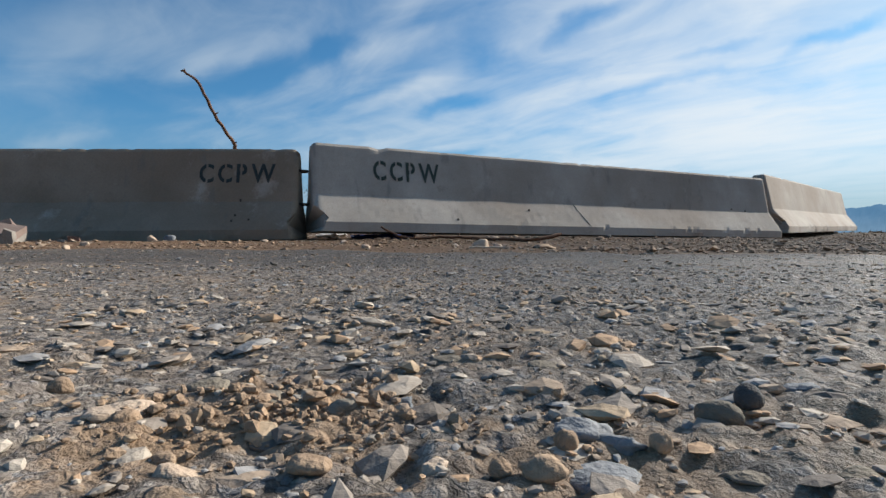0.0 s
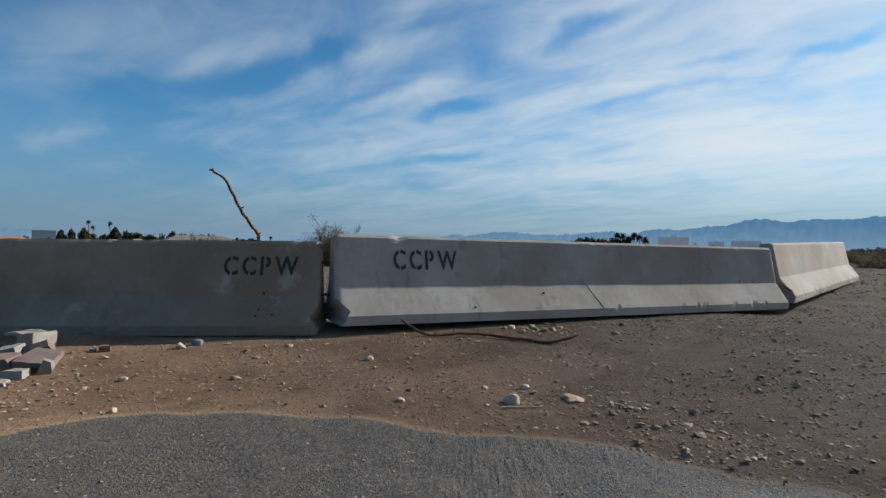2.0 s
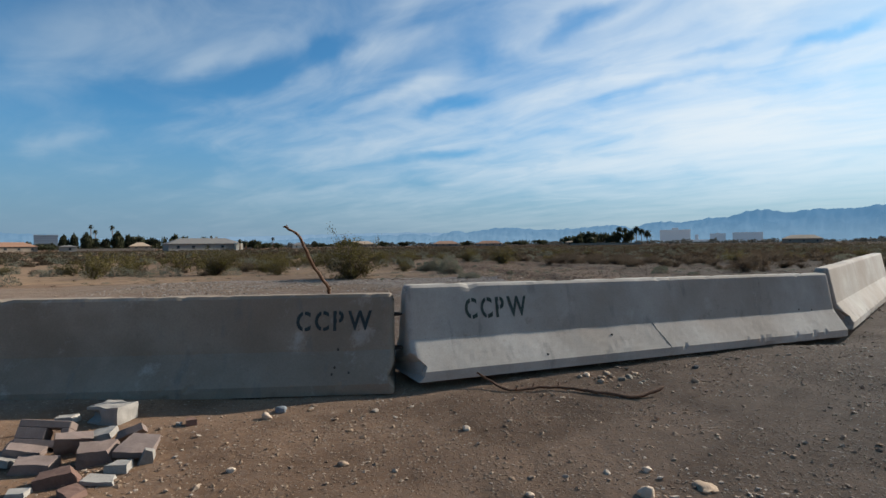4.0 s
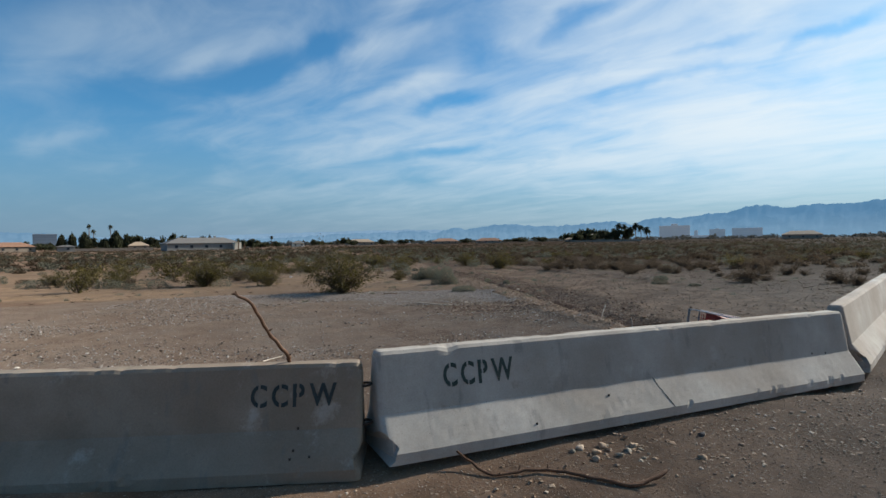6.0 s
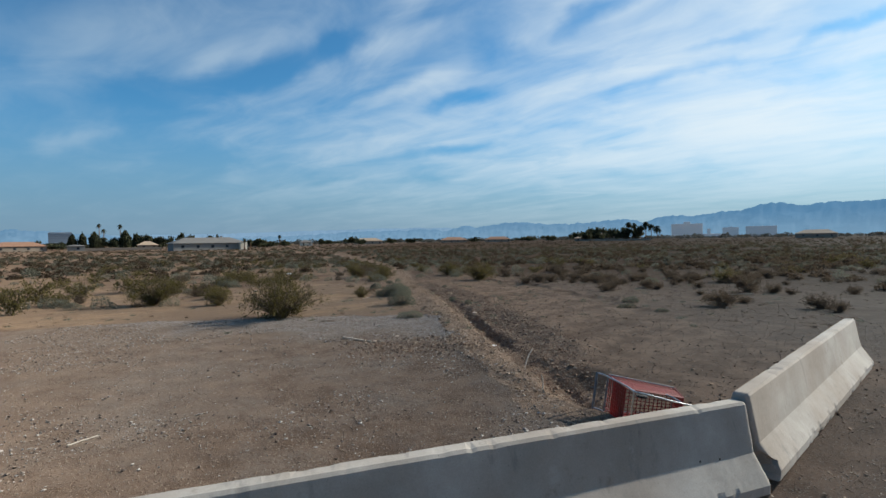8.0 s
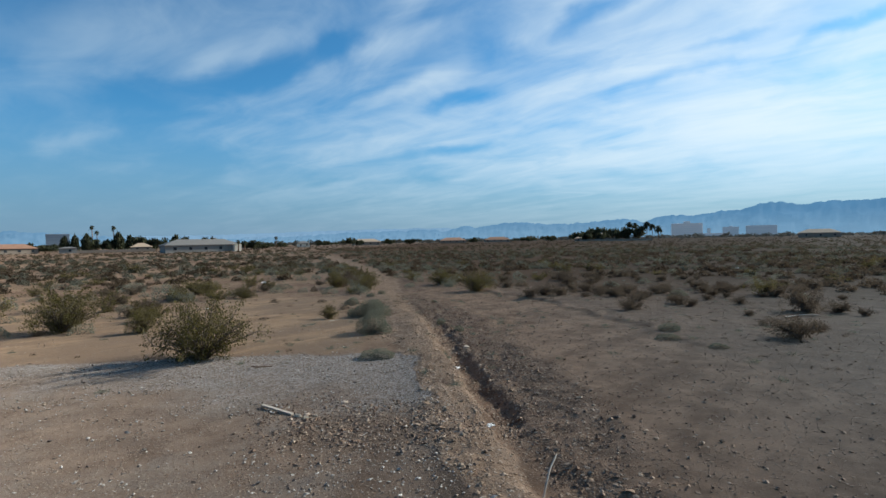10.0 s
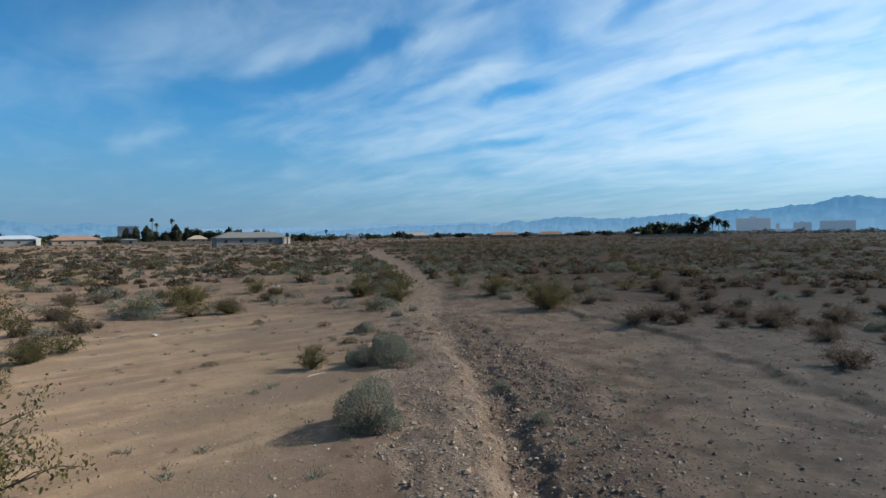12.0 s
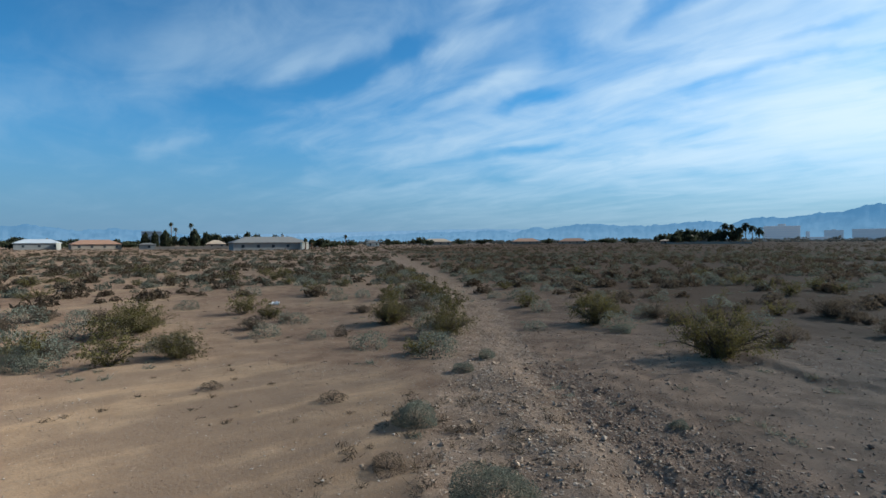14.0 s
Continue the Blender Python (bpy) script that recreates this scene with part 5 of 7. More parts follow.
def kerb_chunk(label, x, y, w, d, h, mat, rz):
    """A broken length of kerb: a wavy pale top that overhangs a hollow broken side."""
    n = 10
    bm = bmesh.new()
    bmesh.ops.create_cube(bm, size=1, matrix=Matrix.Diagonal((w, d, h, 1)))
    bmesh.ops.subdivide_edges(bm, edges=bm.edges[:], cuts=n, use_grid_fill=True)
    for v in bm.verts:
        u, k, f = v.co.x / w + 0.5, v.co.y / d + 0.5, v.co.z / h + 0.5
        v.co.z += f * h * (0.16 * (u - 0.5) + 0.08 * math.sin(u * 5.5 + 0.6) - 0.5 * max(0.0, u - 0.75) ** 1.5 - 0.06 * k)
        hollow = max(0.0, 1 - ((u - 0.12) / 0.34) ** 2) * max(0.0, 1 - ((f - 0.52) / 0.30) ** 2) * (1 - k)
        v.co.y += 0.45 * d * hollow
        q = v.co * 16
        v.co += Vector((noise.noise(q), noise.noise(q + Vector((7, 0, 0))), noise.noise(q + Vector((0, 7, 0))))) * 0.007
    ob = part("concrete_chunk", bm_mesh("concrete_chunk", bm), mat)
    ob.matrix_basis = pose(x, y, gz(x, y) + h * 0.46, 0, 0, rz)
    return tagged(ob, label, "rubble", "heap of broken blocks")


kerb_chunk("broken grey kerb block with a pale wavy top", -2.77, 0.42, 0.25, 0.19, 0.135, CHUNK, -8)
hollow_block("brown hollow block lying on the heap", -2.84, -0.10, 0.28, 0.16, 0.12, BLOCK_BROWN, 3, 62, 8, 16, 0.08)
HEAP_TOP = (
    ("broken_brick", "brown paver leaning against another", -2.60, -0.19, 0.22, 0.18, 0.057, BLOCK_BROWN, 6, -52, 10, 42, 0.074),
    ("concrete_chunk", "pale broken slab across the heap", -2.50, -0.09, 0.20, 0.12, 0.049, CHUNK, 10, 8, -10, 8, 0.093),
    ("broken_brick", "tan paver tipped on top of the heap", -2.19, -0.20, 0.24, 0.18, 0.049, BLOCK_BROWN, 21, 24, 8, 12, 0.081),
    ("broken_brick", "brown paver propped behind another", -2.34, -0.05, 0.21, 0.16, 0.049, BLOCK_BROWN, 22, -30, -18, 30, 0.087),
    ("concrete_chunk", "pale broken corner of a block", -2.08, -0.27, 0.08, 0.04, 0.115, CHUNK, 7, 12, 24, 35, 0.037),
    ("broken_brick", "dark brown block in the heap", -2.38, -0.27, 0.23, 0.16, 0.123, BLOCK_BROWN, 23, 8, 6, 32, 0.043),
    ("concrete_chunk", "small grey lump of concrete", -2.19, -0.37, 0.14, 0.09, 0.066, CHUNK, 8, 0, 0, 10, 0.019),
    ("broken_brick", "brown paver in a rubble heap", -2.88, -0.23, 0.28, 0.16, 0.074, BLOCK_BROWN, 2, 0, 12, 14, 0.031),
)
HEAP_FOOT = (
    ("broken_brick", "brown paver at the heap's foot", -2.68, -0.40, 0.28, 0.14, 0.074, BLOCK_BROWN, 14, 4, 4, 12, 0.028),
    ("concrete_chunk", "flat grey slab leaning in the heap", -2.95, -0.35, 0.28, 0.16, 0.049, CHUNK, 4, -14, 10, 8, 0.031),
    ("broken_brick", "reddish brown brick on the heap's edge", -2.41, -0.53, 0.23, 0.12, 0.090, BRICK, 5, 4, -8, 20, 0.031),
    ("concrete_chunk", "thin grey slab at the heap's foot", -2.20, -0.49, 0.21, 0.11, 0.029, CHUNK, 11, 0, 4, 5, 0.009),
    ("broken_brick", "reddish paver piece at the heap's foot", -2.24, -0.65, 0.16, 0.11, 0.049, BRICK, 13, 0, 6, -30, 0.012),
    ("concrete_chunk", "small pale piece of concrete", -2.53, -0.67, 0.13, 0.08, 0.037, CHUNK, 15, 0, 0, 10, 0.012),
    ("concrete_chunk", "pale lump beside the barrier's shadow", -3.06, 0.36, 0.16, 0.09, 0.057, CHUNK, 24, 0, 0, 20, 0.019),
    ("broken_brick", "small red brick piece beside the heap", -2.15, 0.35, 0.08, 0.07, 0.061, BRICK, 12, 0, 0, 28, 0.019),
    ("concrete_chunk", "small pale chip beside a brick", -2.23, 0.33, 0.04, 0.03, 0.033, CHUNK, 25, 0, 0, 5, 0.009),
)
for args in HEAP_TOP + HEAP_FOOT:
    chunk(*args)


# ---- branches and sticks ----
def branch(name, label, points, r0, r1, mat, twigs=(), n=26, seed=1):
    pts = [tuple(Vector(p) + 0.6 * max(r0, r1) * noise.noise_vector((i * 0.8, seed * 3.1, 0.5))) for i, p in enumerate(spline(points, n))]
    rad = [(r0 + (r1 - r0) * i / (n - 1)) * (1 + 0.18 * noise.noise((i * 0.9, seed, 0))) for i in range(n)]
    rad[-1] *= 0.6
    ob = thing(name, label, "branch")
    part("limb", tubes("limb", [(pts, rad, 8)]), mat, ob)
    for at, way, length, r in twigs:
        p = Vector(pts[at])
        w = Vector(way).normalized()
        part("twig_stub", tubes("twig_stub", [([tuple(p), tuple(p + w * length * 0.6), tuple(p + w * length + Vector((0, 0, 0.1 * length)))], [r, r * 0.8, r * 0.5], 6)]), mat, ob)
    return ob


branch("upright_branch", "crooked bare brown branch standing behind a concrete barrier",
       [(-1.20, 2.05, gz(-1.2, 2.05) - 0.1), (-1.36, 1.62, 0.45), (-1.43, 1.40, 0.73), (-1.425, 1.34, 0.80), (-1.475, 1.27, 0.90), (-1.525, 1.18, 1.02), (-1.56, 1.08, 1.17), (-1.585, 1.02, 1.26), (-1.645, 0.97, 1.31), (-1.69, 0.95, 1.33)],
       0.019, 0.009, BARK, [(24, (-0.5, 0, 1), 0.04, 0.007), (15, (1, 0, 0.4), 0.035, 0.008), (9, (1, 0, 0.3), 0.03, 0.009)], 28, 2)
G = lambda x, y, h: (x, y, gz(x, y) + h)
branch("fallen_branch", "long crooked brown branch lying on the dirt", [(-0.11, 1.37, 0.035), G(0.00, 1.29, 0.06), G(0.15, 1.18, 0.018), G(0.29, 1.21, 0.02), G(0.43, 1.25, 0.03), G(0.61, 1.26, 0.03), G(0.79, 1.23, 0.02), G(0.97, 1.14, 0.018), G(1.15, 1.08, 0.02), G(1.31, 1.14, 0.035), G(1.45, 1.21, 0.06)],
       0.009, 0.0165, BARK, [(10, (0.3, 0.5, 0.6), 0.05, 0.009), (7, (0.2, -0.6, 0.5), 0.04, 0.008), (22, (1, -0.15, 0.0), 0.16, 0.014), (14, (0.1, 0.6, 0.6), 0.04, 0.009)], 30, 5)
branch("short_stick", "thin grey stick lying on the dirt", [G(0.66, -0.60, 0.006), G(0.74, -0.585, 0.008), G(0.86, -0.57, 0.007)], 0.005, 0.004, DRY_WOOD, (), 8, 6)
branch("pale_stick", "long bleached stick lying on the gravel pad", [G(-2.88, 4.48, 0.012), G(-2.81, 4.65, 0.015), G(-2.74, 4.82, 0.012)], 0.011, 0.008, DRY_WOOD, (), 10, 7)
branch("pale_stick", "bleached stick poking out of the trench", [G(3.00, 6.95, -0.02), (3.02, 6.98, 0.10), (3.00, 7.0, 0.24)], 0.013, 0.010, DRY_WOOD, (), 8, 8)
branch("pale_stick", "bleached stick leaning out of the trench bank", [G(2.86, 8.60, -0.02), (2.95, 8.75, 0.10), (3.06, 8.92, 0.24)], 0.014, 0.010, DRY_WOOD, (), 8, 9)
branch("dark_stick", "dark bent stick at the edge of the pad", [G(-2.65, 13.9, 0.02), G(-2.45, 13.7, 0.06), G(-2.2, 13.95, 0.02)], 0.012, 0.009, BARK, (), 8, 11)
branch("pale_stick", "bleached stick lying on pale sand", [G(-2.95, 20.9, 0.012), G(-2.86, 21.1, 0.02), G(-2.72, 21.25, 0.012)], 0.010, 0.008, DRY_WOOD, (), 8, 12)
plank = part("wood_plank", box(0.76, 0.055, 0.028, 0.006), DRY_WOOD, None, "", pose(-0.98, 11.03, gz(-0.98, 11.03) + 0.028, 0, 1, -32))
tagged(plank, "bleached piece of plank lying on gravel", "plank")
branch("desert_log", "weathered grey log lying beyond the graded dirt", [G(12.2, 20.6, 0.03), G(12.8, 20.9, 0.05), G(13.5, 21.0, 0.03)], 0.028, 0.018, DRY_WOOD, (), 10, 13)


def crumpled(name, label, x, y, w, d, h, mat, seed, category, turn=0, n=12):
    """A crumpled sheet that lies on the ground, with thickness."""
    bm = bmesh.new()
    bmesh.ops.create_grid(bm, x_segments=n, y_segments=n, size=0.5)
    for v in bm.verts:
        q = v.co * 5 + Vector((seed * 3.3, 0, 0))
        v.co.z = h / 2 + h * 0.9 * noise.noise(q)
        v.co.x += 0.06 * noise.noise(q + Vector((5, 0, 0)))
        v.co.y += 0.06 * noise.noise(q + Vector((0, 5, 0)))
    bmesh.ops.scale(bm, vec=(w, d, 1), verts=bm.verts)
    bmesh.ops.solidify(bm, geom=bm.faces[:], thickness=0.004)
    low = min(v.co.z for v in bm.verts)
    ob = part(name, bm, mat)
    ob.matrix_basis = pose(x, y, gz(x, y) - low - 0.004, 0, 0, turn)
    return tagged(ob, label, category)


crumpled("blue_sheet", "crumpled blue plastic sheet behind the barrier", -0.20, 2.06, 0.62, 0.22, 0.055, BLUE_PLASTIC, 1, "plastic sheet", 20)
crumpled("white_litter", "scrap of white plastic behind the barrier", -0.72, 1.98, 0.30, 0.14, 0.05, LITTER, 2, "litter", 5, 8)
crumpled("white_litter", "white plastic bag caught among low shrubs", -12.75, 38.9, 0.40, 0.30, 0.14, LITTER, 3, "litter", 30, 8)
crumpled("white_litter", "white scrap lying among desert shrubs", 23.1, 45.8, 0.45, 0.30, 0.20, LITTER, 4, "litter", 10, 8)
crumpled("white_litter", "small white scrap in the stony wash", 2.35, 10.6, 0.14, 0.10, 0.03, LITTER, 5, "litter", 50, 8)
crumpled("white_litter", "small white scrap on the trench bank", 1.75, 14.2, 0.16, 0.09, 0.03, LITTER, 6, "litter", 70, 8)
crumpled("white_litter", "white scrap beside a low shrub", -9.3, 24.6, 0.16, 0.12, 0.06, LITTER, 7, "litter", 0, 8)


# ---- the shopping cart ----
def lattice_panel(a, b, c, d, nu, nv, r):
    """Bars of a plastic grille between four corners."""
    a, b, c, d = map(Vector, (a, b, c, d))
    bars = []
    for i in range(nu + 1):
        u = i / nu
        k = 2.0 if i in (0, nu) else 1.0
        bars.append(([tuple(a.lerp(b, u)), tuple(d.lerp(c, u))], [r * k, r * k], 4))
    for j in range(nv + 1):
        w = j / nv
        k = 2.0 if j in (0, nv) else 1.0
        bars.append(([tuple(a.lerp(d, w)), tuple(b.lerp(c, w))], [r * k, r * k], 4))
    return bars


def shopping_cart(at):
    """Built upright: x to the front, z up; then tipped on its side."""
    ob = thing("shopping_cart", "red plastic shopping cart tipped on its side in the dirt", "shopping cart", at)
    L, W0, W1, Z0, Z1 = 0.84, 0.54, 0.40, 0.42, 0.98
    bl, br, fl, fr = (0.04, W0 / 2 - 0.04, Z0), (0.04, -W0 / 2 + 0.04, Z0), (L - 0.06, W1 / 2 - 0.03, Z0 + 0.10), (L - 0.06, -W1 / 2 + 0.03, Z0 + 0.10)
    tbl, tbr, tfl, tfr = (0, W0 / 2, Z1), (0, -W0 / 2, Z1), (L, W1 / 2, Z1 - 0.04), (L, -W1 / 2, Z1 - 0.04)
    for name_, q in (("side_panel", (bl, fl, tfl, tbl)), ("side_panel", (br, fr, tfr, tbr)), ("front_panel", (fl, fr, tfr, tfl)), ("back_panel", (bl, br, tbr, tbl))):
        a, b, c, d = map(Vector, q)
        k = 0.66
        bm = bmesh.new()
        bm.faces.new([bm.verts.new(p) for p in (a, b, b.lerp(c, k), a.lerp(d, k))])
        bmesh.ops.solidify(bm, geom=bm.faces[:], thickness=0.006)
        part(name_, bm, RED_PLASTIC, ob)
    part("side_grille", tubes("side_grille", lattice_panel(bl, fl, tfl, tbl, 14, 9, 0.0052), False), RED_PLASTIC, ob)
    part("side_grille", tubes("side_grille", lattice_panel(br, fr, tfr, tbr, 14, 9, 0.0052), False), RED_PLASTIC, ob)
    part("front_grille", tubes("front_grille", lattice_panel(fl, fr, tfr, tfl, 8, 9, 0.0052), False), RED_PLASTIC, ob)
    part("back_gate", tubes("back_gate", lattice_panel(bl, br, tbr, tbl, 9, 9, 0.0052), False), RED_PLASTIC, ob)
    part("floor_grille", tubes("floor_grille", lattice_panel(bl, br, fr, fl, 9, 14, 0.0060), False), RED_PLASTIC, ob)
    rim = [tbl, tfl, tfr, tbr, tbl]
    part("rim", tubes("rim", [([tuple(p), tuple(q)], [0.013, 0.013], 8) for p, q in zip(rim[:-1], rim[1:])]), GREY_PLASTIC, ob, "grey plastic rim")
    part("handle", tubes("handle", [([(-0.13, -W0 / 2, Z1 + 0.06), (-0.13, W0 / 2, Z1 + 0.06)], [0.017, 0.017], 10)]), GREY_PLASTIC, ob, "grey plastic handle")
    for s_ in (1, -1):
        y_ = s_ * (W0 / 2 - 0.01)
        part("frame_tube", tubes("frame_tube", [(spline([(-0.13, y_, Z1 + 0.06), (-0.05, y_, Z1 - 0.02), (0.02, y_, 0.60), (0.05, y_, 0.40), (0.06, y_, 0.17), (0.14, y_, 0.12), (0.50, s_ * 0.20, 0.13), (0.78, s_ * 0.16, 0.16)], 24), [0.012] * 24, 8)]), CHROME, ob, "chromed steel frame tube")
        part("strut", tubes("strut", [(spline([(0.62, s_ * 0.18, 0.14), (0.60, s_ * 0.19, 0.34), (0.55, s_ * 0.2, 0.47)], 8), [0.010] * 8, 8)]), CHROME, ob, "chromed steel strut")
    part("cross_bar", tubes("cross_bar", [([(0.06, -W0 / 2 + 0.01, 0.2), (0.06, W0 / 2 - 0.01, 0.2)], [0.010, 0.010], 8)]), CHROME, ob, "chromed cross bar")
    for wx, wy in ((0.10, 0.24), (0.10, -0.24), (0.74, 0.16), (0.74, -0.16)):
        bm = bmesh.new()
        bmesh.ops.create_cone(bm, cap_ends=True, segments=18, radius1=0.062, radius2=0.062, depth=0.028, matrix=pose(wx, wy, 0.062, 90, 0, 0))
        bmesh.ops.bevel(bm, geom=[e for e in bm.edges if len(e.link_faces) == 2 and e.calc_face_angle(0) > 1], offset=0.006, segments=2, affect="EDGES")
        wheel = part("wheel", bm, RUBBER, ob, "black rubber wheel")
        part("fork", box(0.03, 0.045, 0.07, 0.006, pose(wx, wy, 0.11)), STEEL, wheel)
    return ob


along, out = Vector((0.985, 0.09, -0.140)).normalized(), Vector((-0.09, 0.985, 0.0)).normalized()
away = out.cross(along).normalized()
tipped = Matrix((along, away, along.cross(away))).transposed().to_4x4()
shopping_cart(sized(Matrix.Translation((3.86, 5.09, 0.235)) @ tipped, 1.10, 0.95, 0.95))


# ---- shrubs ----
def quads_at(centers, size, rng, aspect=0.5):
    """Small leaf quads of random turn at centers."""
    n = len(centers)
    a = rng.normal(size=(n, 3))
    a /= np.linalg.norm(a, axis=1)[:, None]
    b = np.cross(a, rng.normal(size=(n, 3)))
    b /= np.linalg.norm(b, axis=1)[:, None]
    s_ = (size * (0.6 + 0.8 * rng.random(n)))[:, None]
    v = np.stack([centers - a * s_, centers + b * s_ * aspect, centers + a * s_, centers - b * s_ * aspect], 1)
    return v.reshape(-1, 3), np.arange(4 * n).reshape(n, 4)


def creosote_meshes(seed, stems=18, leaves=26, tall=0.85, leaf=0.024):
    """An open shrub of arching stems with tufts of small leaves; one metre in radius."""
    rng = np.random.default_rng(seed)
    wood, tufts = [], []
    for i in range(stems):
        a = rng.random() * 6.283
        out = 0.30 + 0.72 * rng.random()
        top = tall * (0.55 + 0.5 * rng.random()) * (1.18 - 0.62 * out)
        dx, dy = math.cos(a) * out, math.sin(a) * out
        p = [(dx * 0.04, dy * 0.04, -0.03), (dx * 0.35, dy * 0.35, top * 0.45), (dx * 0.75, dy * 0.75, top * 0.82), (dx, dy, top)]
        pts = spline(p, 7)
        wood.append((pts, list(np.linspace(0.016, 0.005, 7)), 4))
        for k in range(6):
            u = 1.1 + k * 0.9
            i0 = min(int(u), 5)
            q = np.array(pts[i0]) + (np.array(pts[i0 + 1]) - np.array(pts[i0])) * (u - i0)
            w = rng.normal(size=3) * 0.16 + np.array([dx, dy, 0.5]) * 0.16
            e = q + w
            wood.append(([tuple(q), tuple((q + e) / 2 + rng.normal(size=3) * 0.015), tuple(e)], [0.007, 0.005, 0.003], 3))
            m = int(leaves * (0.4 + rng.random()))
            t = rng.random((m, 1)) ** 0.6
            tufts.append(q + (e - q) * (0.3 + 0.8 * t) + rng.normal(size=(m, 3)) * 0.058)
    v, f = quads_at(np.concatenate(tufts), leaf, rng, 0.5)
    return tubes("stems", wood, False), fast_mesh("foliage", v, f)


def dome_meshes(seed, leaves=15000, tall=0.75, leaf=0.0165, spokes=46):
    """A low rounded shrub of fine grey twigs and leaves; one metre in radius."""
    rng = np.random.default_rng(seed)
    wood = []
    lob = rng.normal(size=(9, 3))
    lob[:, 2] = np.abs(lob[:, 2])
    lob /= np.linalg.norm(lob, axis=1)[:, None]
    size = 0.75 + 0.35 * rng.random(9)
    for i in range(spokes):
        d = rng.normal(size=3)
        d[2] = abs(d[2]) + 0.15
        d /= np.linalg.norm(d)
        r = 0.55 + 0.25 * rng.random()
        e = d * r * np.array([1, 1, tall])
        wood.append(([(0, 0, -0.02), tuple(e * 0.5 + rng.normal(size=3) * 0.05), tuple(e)], [0.012, 0.007, 0.003], 3))
    d = rng.normal(size=(leaves, 3))
    d[:, 2] = np.abs(d[:, 2]) * 0.9 - 0.06
    d /= np.linalg.norm(d, axis=1)[:, None]
    k = (d @ lob.T)
    best = np.max(np.exp(-((1 - k) / 0.22)) * size, axis=1)
    r = (0.58 + 0.42 * best) * (0.62 + 0.40 * rng.random(leaves) ** 0.45)
    c = d * r[:, None] * np.array([1, 1, tall])
    c[:, 2] = np.maximum(c[:, 2], 0.0)
    v, f = quads_at(c, leaf, rng, 0.4)
    return tubes("twigs", wood, False), fast_mesh("foliage", v, f)


SHRUB_KINDS = {}
for kind, seeds, maker, name, mat, label, category in (
        ("creosote", (1, 2, 3), lambda q: creosote_meshes(q, 34, 62, 0.85, 0.019), "creosote_bush", CREOSOTE, "olive-green open desert bush on sandy soil", "bush"),
        ("bursage", (4, 5, 6), lambda q: dome_meshes(q), "bursage_shrub", BURSAGE, "rounded grey-green desert shrub on sandy soil", "shrub"),
        ("dry", (7, 8), lambda q: dome_meshes(q, 2600, 0.6, 0.024), "dry_brush", DRY_BRUSH, "low brown dried-up brush on bare soil", "shrub")):
    SHRUB_KINDS[kind] = []
    for q in seeds:
        wood, leaf = maker(q)
        wood.materials.append(TWIG)
        leaf.materials.append(mat)
        SHRUB_KINDS[kind].append([name, label, category, wood, leaf, None])
for kind, seeds, maker, near in (("far_creosote", (11, 12, 13), lambda q: creosote_meshes(q, 14, 17, 0.85, 0.042), "creosote"), ("far_bursage", (14, 15, 16), lambda q: dome_meshes(q, 720, 0.75, 0.048, 12), "bursage"), ("far_dry", (17, 18, 19), lambda q: creosote_meshes(q, 24, 30, 0.65, 0.030), "dry")):
    SHRUB_KINDS[kind] = []
    for q in seeds:
        wood, leaf = maker(q)
        wood.materials.append(TWIG)
        leaf.materials.append(SHRUB_KINDS[near][0][4].materials[0])
        SHRUB_KINDS[kind].append([*SHRUB_KINDS[near][0][:3], wood, leaf, None])


def shrub(kind, x, y, w, h, seed):
    rnd = random.Random(seed)
    proto = rnd.choice(SHRUB_KINDS[kind])
    tall = {"creosote": 0.85, "bursage": 0.80, "dry": 0.65}[kind.replace("far_", "")]
    m = sized(pose(x, y, gz(x, y) - 0.01, 0, 0, rnd.random() * 360), w / 2, w / 2 * (0.85 + 0.3 * rnd.random()), h / tall)
    if proto[5] is None:
        ob = thing(proto[0], proto[1], proto[2], None, "desert shrubs")
        part("woody_frame", proto[3], None, ob, "bare grey twigs")
        part("foliage", proto[4], None, ob)
        ob.matrix_basis = m
        proto[5] = ob
        return ob
    ob = copy_thing(proto[5], Matrix.Identity(4))
    ob.matrix_basis = m
    return ob


NEAR_CREOSOTES = (      # x, y, width, height
    (-4.2, 14.7, 2.2, 1.36), (-3.15, 21.55, 0.62, 0.5), (-16.0, 25.0, 2.4, 1.0), (-13.4, 24.0, 1.1, 0.8), (-11.1, 18.9, 2.2, 1.1), (-16.9, 20.0, 2.1, 1.0),
    (-14.2, 15.8, 1.3, 0.8), (-17.0, 22.4, 2.0, 0.9), (-8.2, 18.6, 1.0, 0.65), (-9.8, 21.2, 1.0, 0.5),
)
FAR_CREOSOTES = (      # x, y, width, height
    (-6.4, 34.6, 1.15, 0.9), (-4.2, 33.0, 1.4, 0.8), (0.0, 35.4, 1.5, 0.95), (2.2, 31.0, 1.9, 1.1), (-12.6, 36.3, 1.6, 0.75), (-12.9, 31.6, 1.8, 0.65),
    (-9.7, 29.1, 1.35, 0.55), (-13.0, 43.4, 1.2, 0.7), (-8.4, 41.4, 1.5, 0.7), (-5.0, 38.0, 1.3, 0.65), (-34.0, 55.7, 1.9, 0.8),
    (-7.2, 44.0, 1.7, 0.7),
)
